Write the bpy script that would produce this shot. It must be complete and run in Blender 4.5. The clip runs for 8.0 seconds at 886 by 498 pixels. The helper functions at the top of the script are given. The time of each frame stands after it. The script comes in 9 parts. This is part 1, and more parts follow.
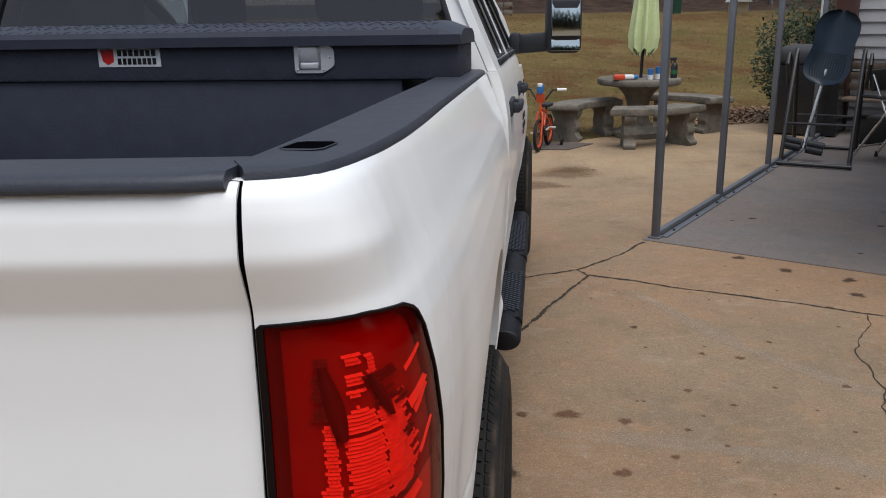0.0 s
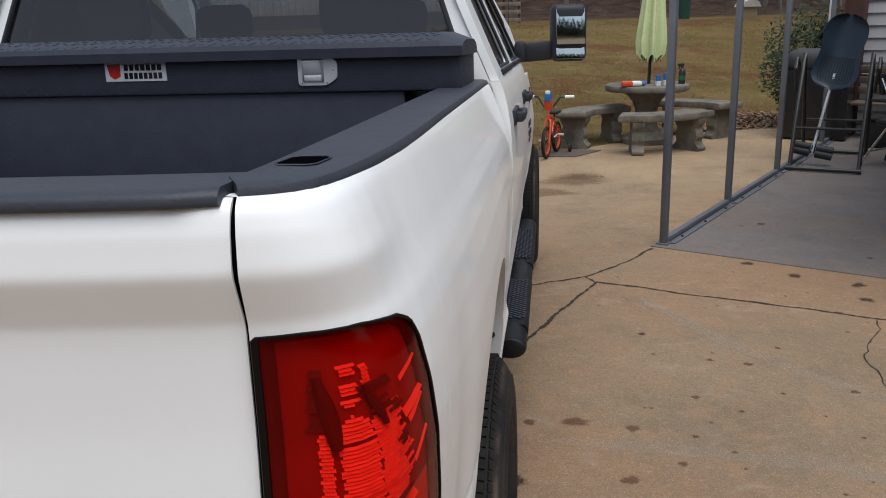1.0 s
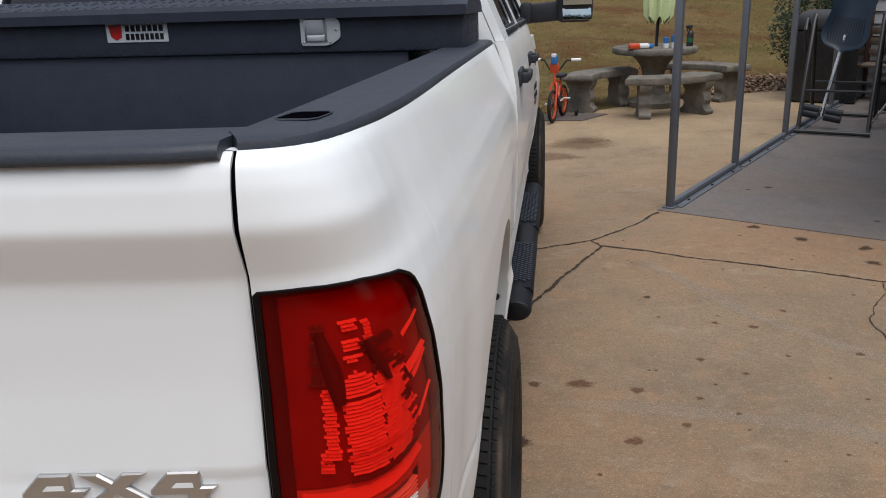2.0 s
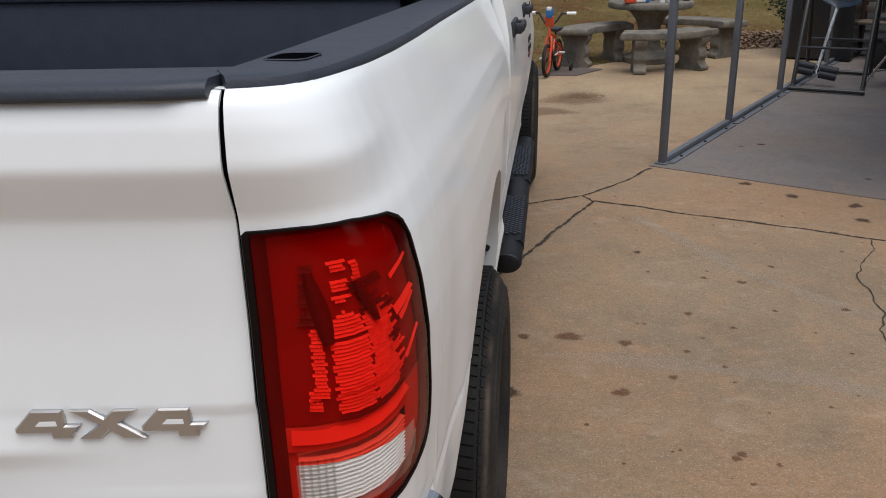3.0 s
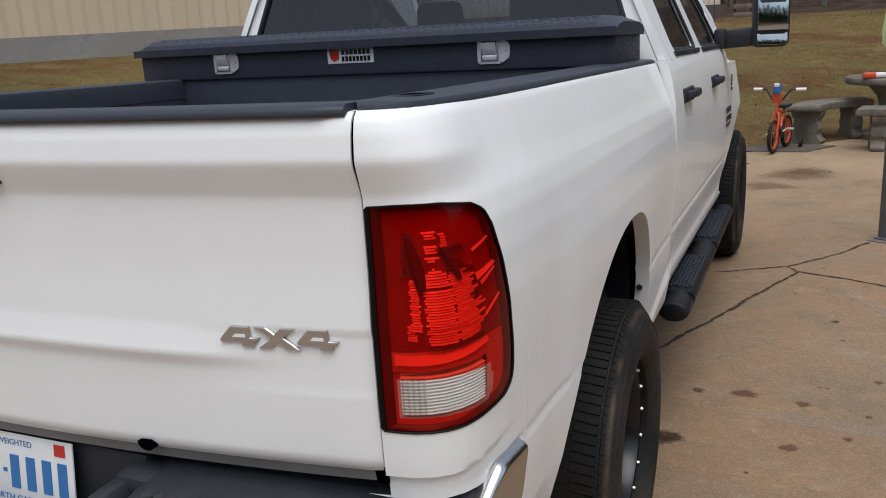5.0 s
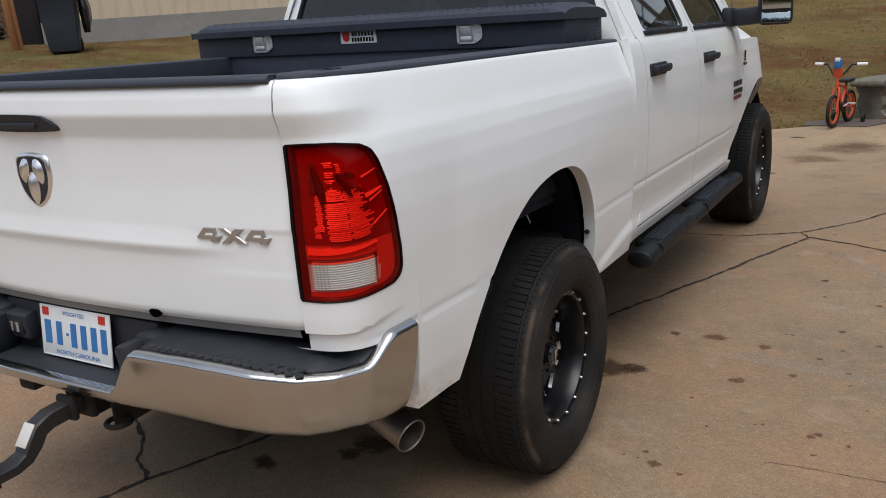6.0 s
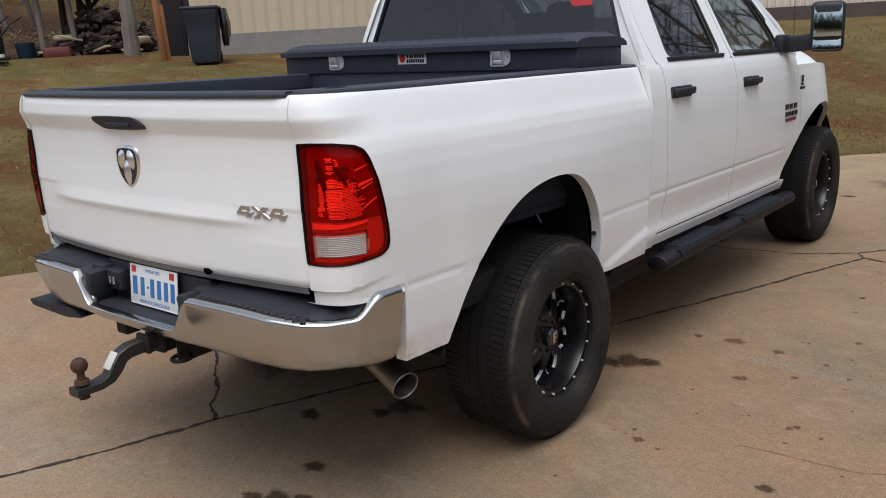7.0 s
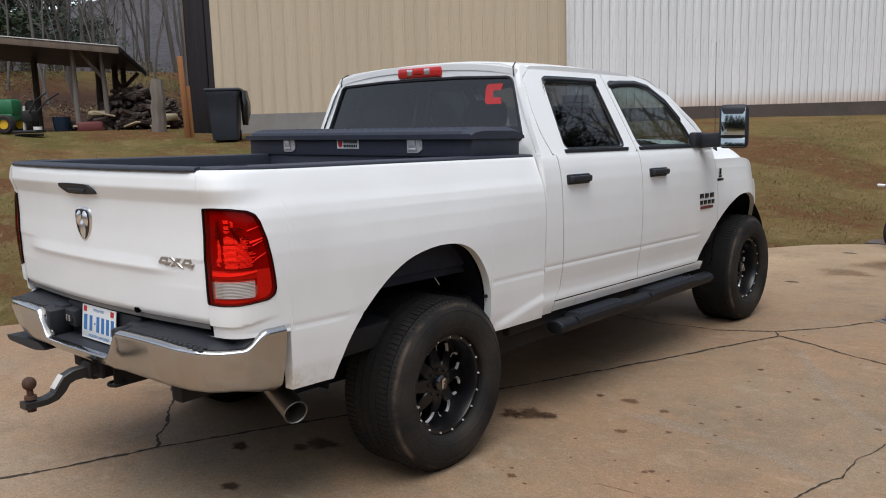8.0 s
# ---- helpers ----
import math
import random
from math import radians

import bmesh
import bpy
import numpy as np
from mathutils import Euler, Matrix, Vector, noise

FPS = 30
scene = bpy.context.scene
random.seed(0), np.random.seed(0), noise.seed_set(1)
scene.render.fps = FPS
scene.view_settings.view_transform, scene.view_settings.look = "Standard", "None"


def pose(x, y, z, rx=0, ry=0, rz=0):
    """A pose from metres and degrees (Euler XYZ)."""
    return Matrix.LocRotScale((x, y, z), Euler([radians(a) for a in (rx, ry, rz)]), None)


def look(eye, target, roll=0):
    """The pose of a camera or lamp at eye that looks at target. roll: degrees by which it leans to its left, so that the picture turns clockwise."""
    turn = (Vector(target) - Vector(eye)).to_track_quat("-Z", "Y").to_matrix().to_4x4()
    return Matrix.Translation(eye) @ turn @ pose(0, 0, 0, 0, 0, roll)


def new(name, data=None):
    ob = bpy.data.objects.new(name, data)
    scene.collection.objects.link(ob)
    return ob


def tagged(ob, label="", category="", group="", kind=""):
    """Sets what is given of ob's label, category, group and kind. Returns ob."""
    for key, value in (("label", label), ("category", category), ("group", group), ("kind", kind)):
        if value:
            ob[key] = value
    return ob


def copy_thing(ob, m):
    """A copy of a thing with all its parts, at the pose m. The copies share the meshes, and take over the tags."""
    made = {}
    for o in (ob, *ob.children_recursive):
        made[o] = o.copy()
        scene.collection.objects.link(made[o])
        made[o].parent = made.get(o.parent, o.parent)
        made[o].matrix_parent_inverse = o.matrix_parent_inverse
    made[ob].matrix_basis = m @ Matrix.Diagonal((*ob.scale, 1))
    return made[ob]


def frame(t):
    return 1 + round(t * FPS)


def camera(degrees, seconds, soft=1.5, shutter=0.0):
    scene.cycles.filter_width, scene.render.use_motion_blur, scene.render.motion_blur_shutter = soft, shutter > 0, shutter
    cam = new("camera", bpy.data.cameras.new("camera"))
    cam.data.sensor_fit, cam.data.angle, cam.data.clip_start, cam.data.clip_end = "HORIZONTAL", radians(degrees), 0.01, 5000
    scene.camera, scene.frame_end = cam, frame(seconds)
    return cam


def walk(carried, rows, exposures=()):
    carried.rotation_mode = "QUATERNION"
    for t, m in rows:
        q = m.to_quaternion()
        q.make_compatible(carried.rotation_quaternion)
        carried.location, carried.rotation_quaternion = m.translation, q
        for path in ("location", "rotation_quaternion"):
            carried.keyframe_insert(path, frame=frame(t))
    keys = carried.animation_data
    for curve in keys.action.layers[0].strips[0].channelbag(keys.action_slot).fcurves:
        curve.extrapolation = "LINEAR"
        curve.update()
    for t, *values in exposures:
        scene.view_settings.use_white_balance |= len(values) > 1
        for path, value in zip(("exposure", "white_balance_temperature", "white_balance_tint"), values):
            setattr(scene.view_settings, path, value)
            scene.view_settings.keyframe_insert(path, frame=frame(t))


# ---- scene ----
cam = camera(55.5, 8.0, soft=1.0)
PATH = [
    (0, (1.106, -0.699, 1.704), (0.878, 1.208, 1.145), -1.0),
    (0.5, (1.113, -0.69, 1.706), (0.85, 1.225, 1.191), -2.2),
    (1, (1.129, -0.712, 1.713), (0.875, 1.196, 1.172), -1.7),
    (2.5, (1.134, -0.71, 1.694), (0.861, 1.159, 1.035), -2.1),
    (3, (1.139, -0.722, 1.689), (0.891, 1.128, 0.972), -1.3),
    (3.5, (1.15, -0.714, 1.674), (0.908, 1.101, 0.87), -1.8),
    (4, (1.185, -0.722, 1.67), (0.857, 1.071, 0.847), -2.1),
    (4.2, (1.217, -0.743, 1.664), (0.738, 1.059, 0.941), -3.2),
    (4.5, (1.268, -0.785, 1.698), (0.685, 1.051, 1.159), -3.3),
    (4.7, (1.339, -0.899, 1.699), (0.696, 0.924, 1.185), -4.0),
    (5, (1.442, -1.045, 1.664), (0.657, 0.721, 1.147), -3.4),
    (5.2, (1.526, -1.167, 1.644), (0.761, 0.578, 1.036), -2.0),
    (6.3, (2.3, -1.44, 1.691), (1.219, 0.149, 1.137), -4.0),
    (6.5, (2.421, -1.489, 1.671), (1.301, 0.058, 1.078), -3.5),
    (6.8, (2.645, -1.599, 1.607), (1.542, -0.05, 0.988), -2.2),
    (7, (2.747, -1.613, 1.71), (1.513, -0.123, 1.204), -3.4),
    (7.5, (3.221, -1.615, 1.744), (1.929, -0.132, 1.382), -0.4),
    (8, (3.609, -1.732, 1.729), (2.303, -0.25, 1.413), -1.7),
]
walk(cam, [(t, look(eye, target, roll)) for t, eye, target, roll in PATH], exposures=((0.0, 0.29), (4.0, 0.26), (6.5, 0.30), (7.2, 0.38), (8.0, 0.43)))

# ---- world and sun: a bright overcast afternoon ----
world = bpy.data.worlds.new("overcast_sky")
scene.world = world
world.use_nodes = True
wn, wl = world.node_tree.nodes, world.node_tree.links
wn.clear()
sky = wn.new("ShaderNodeTexSky")
sky.sky_type, sky.sun_disc = "NISHITA", False
sky.sun_elevation, sky.sun_rotation = radians(67), radians(142)
sky.air_density, sky.dust_density = 1.0, 1.0
grey = wn.new("ShaderNodeHueSaturation")
grey.inputs["Saturation"].default_value = 0.48
backg = wn.new("ShaderNodeBackground")
backg.inputs["Strength"].default_value = 0.15
wout = wn.new("ShaderNodeOutputWorld")
wl.new(sky.outputs[0], grey.inputs["Color"])
wl.new(grey.outputs[0], backg.inputs["Color"])
wl.new(backg.outputs[0], wout.inputs["Surface"])

sun_data = bpy.data.lights.new("sun", "SUN")
sun_data.energy, sun_data.angle, sun_data.color = 2.0, radians(50), (1.0, 0.992, 0.988)
sun = new("sun", sun_data)
sun.matrix_world = look((2.6, -4.3, 13), (0, 0, 0))


# ---- materials ----
class Nodes:
    """A small wrapper for building one node material."""

    def __init__(self, name):
        self.mat = bpy.data.materials.new(name)
        self.mat.use_nodes = True
        self.n, self.l = self.mat.node_tree.nodes, self.mat.node_tree.links
        self.b = self.n["Principled BSDF"]
        self.out = self.n["Material Output"]
        self.coord = None

    def pos(self, scale=1.0, stretch=(1, 1, 1)):
        if self.coord is None:
            self.coord = self.n.new("ShaderNodeTexCoord")
        m = self.n.new("ShaderNodeMapping")
        m.inputs["Scale"].default_value = [scale * s for s in stretch]
        self.l.new(self.coord.outputs["Object"], m.inputs["Vector"])
        return m.outputs[0]

    def noise(self, scale, detail=4.0, rough=0.55, stretch=(1, 1, 1)):
        t = self.n.new("ShaderNodeTexNoise")
        t.inputs["Scale"].default_value = 1.0
        t.inputs["Detail"].default_value, t.inputs["Roughness"].default_value = detail, rough
        self.l.new(self.pos(scale, stretch), t.inputs["Vector"])
        return t.outputs["Fac"]

    def ramp(self, fac, stops):
        r = self.n.new("ShaderNodeValToRGB")
        e = r.color_ramp.elements
        while len(e) < len(stops):
            e.new(0.5)
        for k, (p, c) in zip(e, stops):
            k.position = p
            k.color = (*c, 1) if len(c) == 3 else c
        self.l.new(fac, r.inputs[0])
        return r.outputs[0]

    def grey(self, fac, lo, hi, a=0.0, b=1.0):
        m = self.n.new("ShaderNodeMapRange")
        for key, v in (("From Min", lo), ("From Max", hi), ("To Min", a), ("To Max", b)):
            m.inputs[key].default_value = v
        self.l.new(fac, m.inputs["Value"])
        return m.outputs[0]

    def mix(self, fac, a, b, how="MIX"):
        m = self.n.new("ShaderNodeMix")
        m.data_type, m.blend_type = "RGBA", how
        for sock, v in ((m.inputs[0], fac), (m.inputs[6], a), (m.inputs[7], b)):
            if isinstance(v, (int, float)):
                sock.default_value = v
            elif isinstance(v, tuple):
                sock.default_value = (*v, 1)
            else:
                self.l.new(v, sock)
        return m.outputs[2]

    def maths(self, how, a, b=0.0):
        m = self.n.new("ShaderNodeMath")
        m.operation = how
        for sock, v in zip(m.inputs, (a, b)):
            if isinstance(v, (int, float)):
                sock.default_value = v
            else:
                self.l.new(v, sock)
        return m.outputs[0]

    def bump(self, height, strength=0.3, distance=0.01):
        k = self.n.new("ShaderNodeBump")
        k.inputs["Strength"].default_value, k.inputs["Distance"].default_value = strength, distance
        self.l.new(height, k.inputs["Height"])
        self.l.new(k.outputs[0], self.b.inputs["Normal"])

    def put(self, **values):
        for key, v in values.items():
            sock = self.b.inputs[key.replace("_", " ")]
            if isinstance(v, (int, float)):
                sock.default_value = v
            elif isinstance(v, tuple):
                sock.default_value = (*v, 1) if len(v) == 3 else v
            else:
                self.l.new(v, sock)
        return self


def plain(name, colour, rough=0.5, metal=0.0, vary=0.12, scale=30.0, bump=0.0, coat=0.0, spec=0.5):
    """A surface with one colour, a little uneven in colour and gloss."""
    k = Nodes(name)
    big, fine = k.noise(scale * 0.12, 3), k.noise(scale, 5)
    both = k.maths("ADD", k.maths("MULTIPLY", big, 0.6), k.maths("MULTIPLY", fine, 0.4))
    dark = tuple(c * (1 - vary) for c in colour)
    light = tuple(min(1.0, c * (1 + vary)) for c in colour)
    k.put(Base_Color=k.ramp(both, [(0.3, dark), (0.7, light)]), Metallic=metal, Coat_Weight=coat, Coat_Roughness=0.04,
          Roughness=k.grey(both, 0.3, 0.7, max(0.02, rough * 0.88), min(1.0, rough * 1.12)), Specular_IOR_Level=spec)
    if bump:
        k.bump(fine, bump, 0.004)
    return k.mat


def make_paint():
    k = Nodes("white_paint")
    dust = k.noise(3.0, 6, 0.6)
    fine = k.noise(90.0, 3)
    col = k.ramp(dust, [(0.3, (0.855, 0.875, 0.872)), (0.75, (0.820, 0.835, 0.828))])
    # road dirt thrown up behind the rear wheel and along the sills
    at = k.n.new("ShaderNodeSeparateXYZ")
    k.l.new(k.pos(1.0), at.inputs[0])
    low = k.maths("MULTIPLY", k.grey(at.outputs[2], 0.76, 0.64), k.grey(at.outputs[1], 0.62, 0.40))
    low = k.maths("ADD", low, k.maths("MULTIPLY", k.grey(at.outputs[2], 0.68, 0.58), 0.30))
    dirt = k.maths("MULTIPLY", low, k.grey(k.noise(14, 7, 0.7), 0.40, 0.62))
    col = k.mix(k.grey(dirt, 0.1, 0.9, 0, 0.6), col, (0.46, 0.33, 0.16))
    k.put(Base_Color=col, Roughness=k.grey(dust, 0.3, 0.8, 0.46, 0.56), Specular_IOR_Level=0.35, Coat_Weight=0.5, Coat_Roughness=0.075)
    k.bump(fine, 0.006, 0.001)
    return k.mat


def make_concrete(name, base, clay, pale, rough=0.72, graded=True):
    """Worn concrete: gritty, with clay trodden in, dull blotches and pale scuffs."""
    k = Nodes(name)
    mid, grit, speck = k.noise(1.7, 8, 0.65), k.noise(48, 6, 0.8), k.noise(130, 3, 0.75)
    shade = lambda c, f: tuple(min(1.0, v * f) for v in c)
    col = k.mix(k.grey(k.noise(0.7, 6, 0.6), 0.38, 0.64), shade(base, 0.90), shade(base, 1.18))
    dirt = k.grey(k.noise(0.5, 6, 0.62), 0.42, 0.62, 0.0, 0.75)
    if graded:
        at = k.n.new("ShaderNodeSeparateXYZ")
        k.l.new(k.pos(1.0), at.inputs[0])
        # paler behind the truck: brighter sheen there is put into the colour
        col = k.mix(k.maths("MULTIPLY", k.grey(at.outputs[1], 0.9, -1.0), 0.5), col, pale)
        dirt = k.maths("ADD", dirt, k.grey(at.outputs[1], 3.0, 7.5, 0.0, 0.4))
        # clay paler far off, standing in for grazing sheen
        clay_sheen = k.mix(k.grey(at.outputs[1], 4.5, 8.0), clay, (0.40, 0.285, 0.165))
    col = k.mix(dirt, col, clay_sheen if graded else clay)
    col = k.mix(k.grey(k.noise(5.0, 5, 0.6), 0.50, 0.72, 0, 0.55), col, shade(clay, 1.12))
    col = k.mix(k.grey(mid, 0.54, 0.70, 0, 0.6), col, shade(base, 0.68))
    band = k.maths("ABSOLUTE", k.maths("SUBTRACT", k.noise(0.55, 4, 0.6, (1, 1.8, 1)), 0.5))
    scuff = k.maths("MULTIPLY", k.grey(band, 0.022, 0.002), k.grey(k.noise(3.0, 6, 0.7), 0.46, 0.66))
    col = k.mix(k.maths("MULTIPLY", scuff, k.grey(grit, 0.35, 0.6, 0.08, 0.42)), col, shade(pale, 1.1))
    col = k.mix(k.grey(k.noise(13, 7, 0.72), 0.50, 0.66, 0.0, 0.34), col, shade(base, 0.66))
    col = k.mix(k.grey(k.noise(19, 7, 0.75), 0.53, 0.68, 0.0, 0.30), col, shade(pale, 0.95))
    col = k.mix(k.grey(grit, 0.46, 0.62, 0.0, 0.52), col, shade(base, 0.58))
    col = k.mix(k.grey(speck, 0.56, 0.66, 0.0, 0.55), col, shade(pale, 1.1))
    col = k.mix(k.grey(k.noise(100, 4, 0.8), 0.60, 0.70, 0.0, 0.36), col, shade(base, 0.5))
    k.put(Base_Color=col, Roughness=k.grey(mid, 0.3, 0.7, rough - 0.12, rough + 0.12), Specular_IOR_Level=0.4)
    k.bump(k.maths("ADD", grit, k.maths("MULTIPLY", speck, 0.5)), 0.5, 0.005)
    return k.mat


def make_grass_ground():
    k = Nodes("winter_lawn")
    big, mid, fine = k.noise(0.22, 6, 0.65), k.noise(1.3, 8, 0.7), k.noise(17, 8, 0.75)
    col = k.mix(k.grey(big, 0.38, 0.62), (0.235, 0.148, 0.058), (0.140, 0.122, 0.036))
    col = k.mix(k.grey(mid, 0.45, 0.7, 0, 0.8), col, (0.34, 0.238, 0.104))
    col = k.mix(k.grey(k.noise(0.45, 7, 0.7, (0.6, 1, 1)), 0.49, 0.58, 0, 0.85), col, (0.165, 0.064, 0.030))
    col = k.mix(k.grey(k.noise(2.6, 8, 0.72), 0.50, 0.66, 0, 0.65), col, (0.105, 0.100, 0.028))
    col = k.mix(k.grey(k.noise(3.4, 8, 0.75), 0.54, 0.70, 0, 0.70), col, (0.36, 0.27, 0.14))
    col = k.mix(k.grey(fine, 0.3, 0.75, 0.6, 0.0), col, (0.050, 0.038, 0.018))
    far = k.n.new("ShaderNodeSeparateXYZ")
    k.l.new(k.pos(1.0), far.inputs[0])
    earth = k.maths("MULTIPLY", k.grey(far.outputs[0], -17.5, -18.8), k.grey(far.outputs[0], -25.5, -22.5))
    col = k.mix(k.maths("MULTIPLY", earth, k.grey(mid, 0.30, 0.50)), col, (0.060, 0.034, 0.026))
    # far west hill greyed: distance haze put into the ground colour
    west = k.grey(far.outputs[0], -31, -36)
    col = k.mix(west, col, k.mix(k.grey(mid, 0.4, 0.65), (0.050, 0.047, 0.050), (0.095, 0.088, 0.092)))
    woods = k.maths("MAXIMUM", k.maths("MULTIPLY", k.grey(far.outputs[1], 37.5, 40), k.grey(far.outputs[0], -27, -21)), k.grey(far.outputs[1], -24, -30))
    col = k.mix(woods, col, k.mix(k.grey(mid, 0.4, 0.65), (0.036, 0.023, 0.017), (0.085, 0.055, 0.040)))
    k.put(Base_Color=col, Roughness=0.95, Specular_IOR_Level=0.1)
    k.bump(k.maths("ADD", fine, mid), 0.9, 0.06)
    return k.mat


def make_glass(name, tint, gloss=1.0, index=1.5):
    """A thin pane: it lets tinted light straight through and mirrors by Fresnel."""
    k = Nodes(name)
    clear, shine, mixer, fres = (k.n.new(s) for s in ("ShaderNodeBsdfTransparent", "ShaderNodeBsdfGlossy", "ShaderNodeMixShader", "ShaderNodeFresnel"))
    clear.inputs[0].default_value = (*tint, 1)
    shine.inputs["Roughness"].default_value = 0.02
    shine.inputs["Color"].default_value = (gloss, gloss, gloss, 1)
    fres.inputs[0].default_value = index
    k.l.new(fres.outputs[0], mixer.inputs[0])
    k.l.new(clear.outputs[0], mixer.inputs[1])
    k.l.new(shine.outputs[0], mixer.inputs[2])
    k.l.new(mixer.outputs[0], k.out.inputs["Surface"])
    return k.mat


def make_boards(name, light, dark, rust=False):
    k = Nodes(name)
    streak, fine = k.noise(1.0, 6, 0.65, (9, 9, 0.5)), k.noise(30, 6, 0.7, (1, 1, 0.15))
    info = k.n.new("ShaderNodeObjectInfo")
    col = k.mix(k.grey(streak, 0.45, 0.72), light, dark)
    col = k.mix(k.grey(fine, 0.55, 0.8, 0, 0.5), col, tuple(c * 0.55 for c in dark))
    col = k.mix(k.grey(info.outputs["Random"], 0, 1, 0, 0.35), col, tuple(c * 0.8 for c in light))
    if rust:
        geo = k.n.new("ShaderNodeSeparateXYZ")
        k.l.new(k.pos(1.0), geo.inputs[0])
        low = k.maths("ADD", k.grey(geo.outputs[2], 0.0, 0.75, 1.0, 0.0), k.maths("MULTIPLY", k.maths("SUBTRACT", streak, 0.5), 1.3))
        col = k.mix(k.grey(low, 0.45, 1.1, 0, 0.55), col, (0.50, 0.27, 0.10))
    k.put(Base_Color=col, Roughness=0.75, Specular_IOR_Level=0.25)
    k.bump(fine, 0.3, 0.01)
    return k.mat


def make_stain(name, colour, depth):
    """A thin film on the paving, ragged and fading at its rim."""
    k = Nodes(name)
    clear, mixer = k.n.new("ShaderNodeBsdfTransparent"), k.n.new("ShaderNodeMixShader")
    uv = k.n.new("ShaderNodeAttribute")
    uv.attribute_name = "rim"
    ragged = k.maths("ADD", uv.outputs["Fac"], k.maths("MULTIPLY", k.maths("SUBTRACT", k.noise(22, 6, 0.7), 0.5), 1.1))
    k.put(Base_Color=k.mix(k.noise(60, 4), colour, tuple(c * 0.6 for c in colour)), Roughness=0.6)
    k.l.new(k.grey(ragged, 0.2, 0.6, 0.0, depth), mixer.inputs[0])
    k.l.new(clear.outputs[0], mixer.inputs[1])
    k.l.new(k.b.outputs[0], mixer.inputs[2])
    k.l.new(mixer.outputs[0], k.out.inputs["Surface"])
    return k.mat


def make_foliage(name, a, b):
    k = Nodes(name)
    geo = k.n.new("ShaderNodeNewGeometry")
    k.put(Base_Color=k.mix(geo.outputs["Random Per Island"], a, b), Roughness=0.6, Specular_IOR_Level=0.3)
    return k.mat


def make_tyre():
    """Black rubber, dusty, with tan dirt rubbed into the outer shoulder."""
    k = Nodes("tyre_rubber")
    dust, fine = k.noise(5, 6, 0.6), k.noise(70, 5)
    col = k.mix(k.grey(dust, 0.5, 0.8, 0.0, 0.6), (0.014, 0.0135, 0.013), (0.038, 0.033, 0.028))
    at = k.n.new("ShaderNodeSeparateXYZ")
    k.l.new(k.pos(1.0), at.inputs[0])
    radius = k.maths("SQRT", k.maths("ADD", k.maths("MULTIPLY", at.outputs[1], at.outputs[1]), k.maths("MULTIPLY", at.outputs[2], at.outputs[2])))
    ring = k.grey(k.maths("ABSOLUTE", k.maths("SUBTRACT", radius, 0.398)), 0.012, 0.001)
    outer = k.grey(at.outputs[0], -0.02, 0.0)
    rub = k.maths("MULTIPLY", k.maths("MULTIPLY", ring, outer), k.grey(k.noise(7, 6, 0.65), 0.42, 0.62))
    col = k.mix(k.grey(rub, 0.0, 1.0, 0.0, 0.75), col, (0.16, 0.115, 0.080))
    side = k.maths("MULTIPLY", k.grey(at.outputs[0], -0.005, 0.02), k.grey(k.noise(3, 5, 0.6), 0.35, 0.7))
    col = k.mix(k.grey(side, 0.0, 1.0, 0.0, 0.55), col, (0.055, 0.047, 0.040))
    k.put(Base_Color=col, Roughness=k.grey(fine, 0.3, 0.7, 0.6, 0.85), Specular_IOR_Level=0.2)
    k.bump(fine, 0.15, 0.003)
    return k.mat


def make_chrome():
    k = Nodes("bumper_chrome")
    haze, fine = k.noise(1.3, 4, 0.55, (1, 1, 2)), k.noise(40, 5, 0.6)
    col = k.mix(k.grey(haze, 0.40, 0.75, 0, 0.6), (0.52, 0.525, 0.53), (0.44, 0.44, 0.43))
    col = k.mix(k.grey(fine, 0.58, 0.72, 0, 0.12), col, (0.38, 0.33, 0.27))
    k.put(Base_Color=col, Metallic=1.0, Roughness=k.grey(haze, 0.35, 0.75, 0.17, 0.24))
    return k.mat


def make_red_lens():
    k = Nodes("red_lens")
    clear, shine, mixer, fres = (k.n.new(s) for s in ("ShaderNodeBsdfTransparent", "ShaderNodeBsdfGlossy", "ShaderNodeMixShader", "ShaderNodeFresnel"))
    clear.inputs[0].default_value = (1.0, 0.085, 0.05, 1)
    fres.inputs[0].default_value = 1.27
    shine.inputs["Roughness"].default_value = 0.03
    shine.inputs["Color"].default_value = (0.62, 0.50, 0.50, 1)
    k.l.new(fres.outputs[0], mixer.inputs[0])
    k.l.new(clear.outputs[0], mixer.inputs[1])
    k.l.new(shine.outputs[0], mixer.inputs[2])
    k.l.new(mixer.outputs[0], k.out.inputs["Surface"])
    return k.mat


def make_stone():
    k = Nodes("weathered_cast_stone")
    big, fine = k.noise(4, 7, 0.7), k.noise(45, 6, 0.7)
    col = k.mix(k.grey(big, 0.4, 0.65), (0.205, 0.178, 0.145), (0.085, 0.080, 0.062))
    col = k.mix(k.grey(fine, 0.45, 0.75, 0, 0.6), col, (0.06, 0.058, 0.05))
    k.put(Base_Color=col, Roughness=0.9)
    k.bump(k.maths("ADD", big, fine), 0.6, 0.012)
    return k.mat


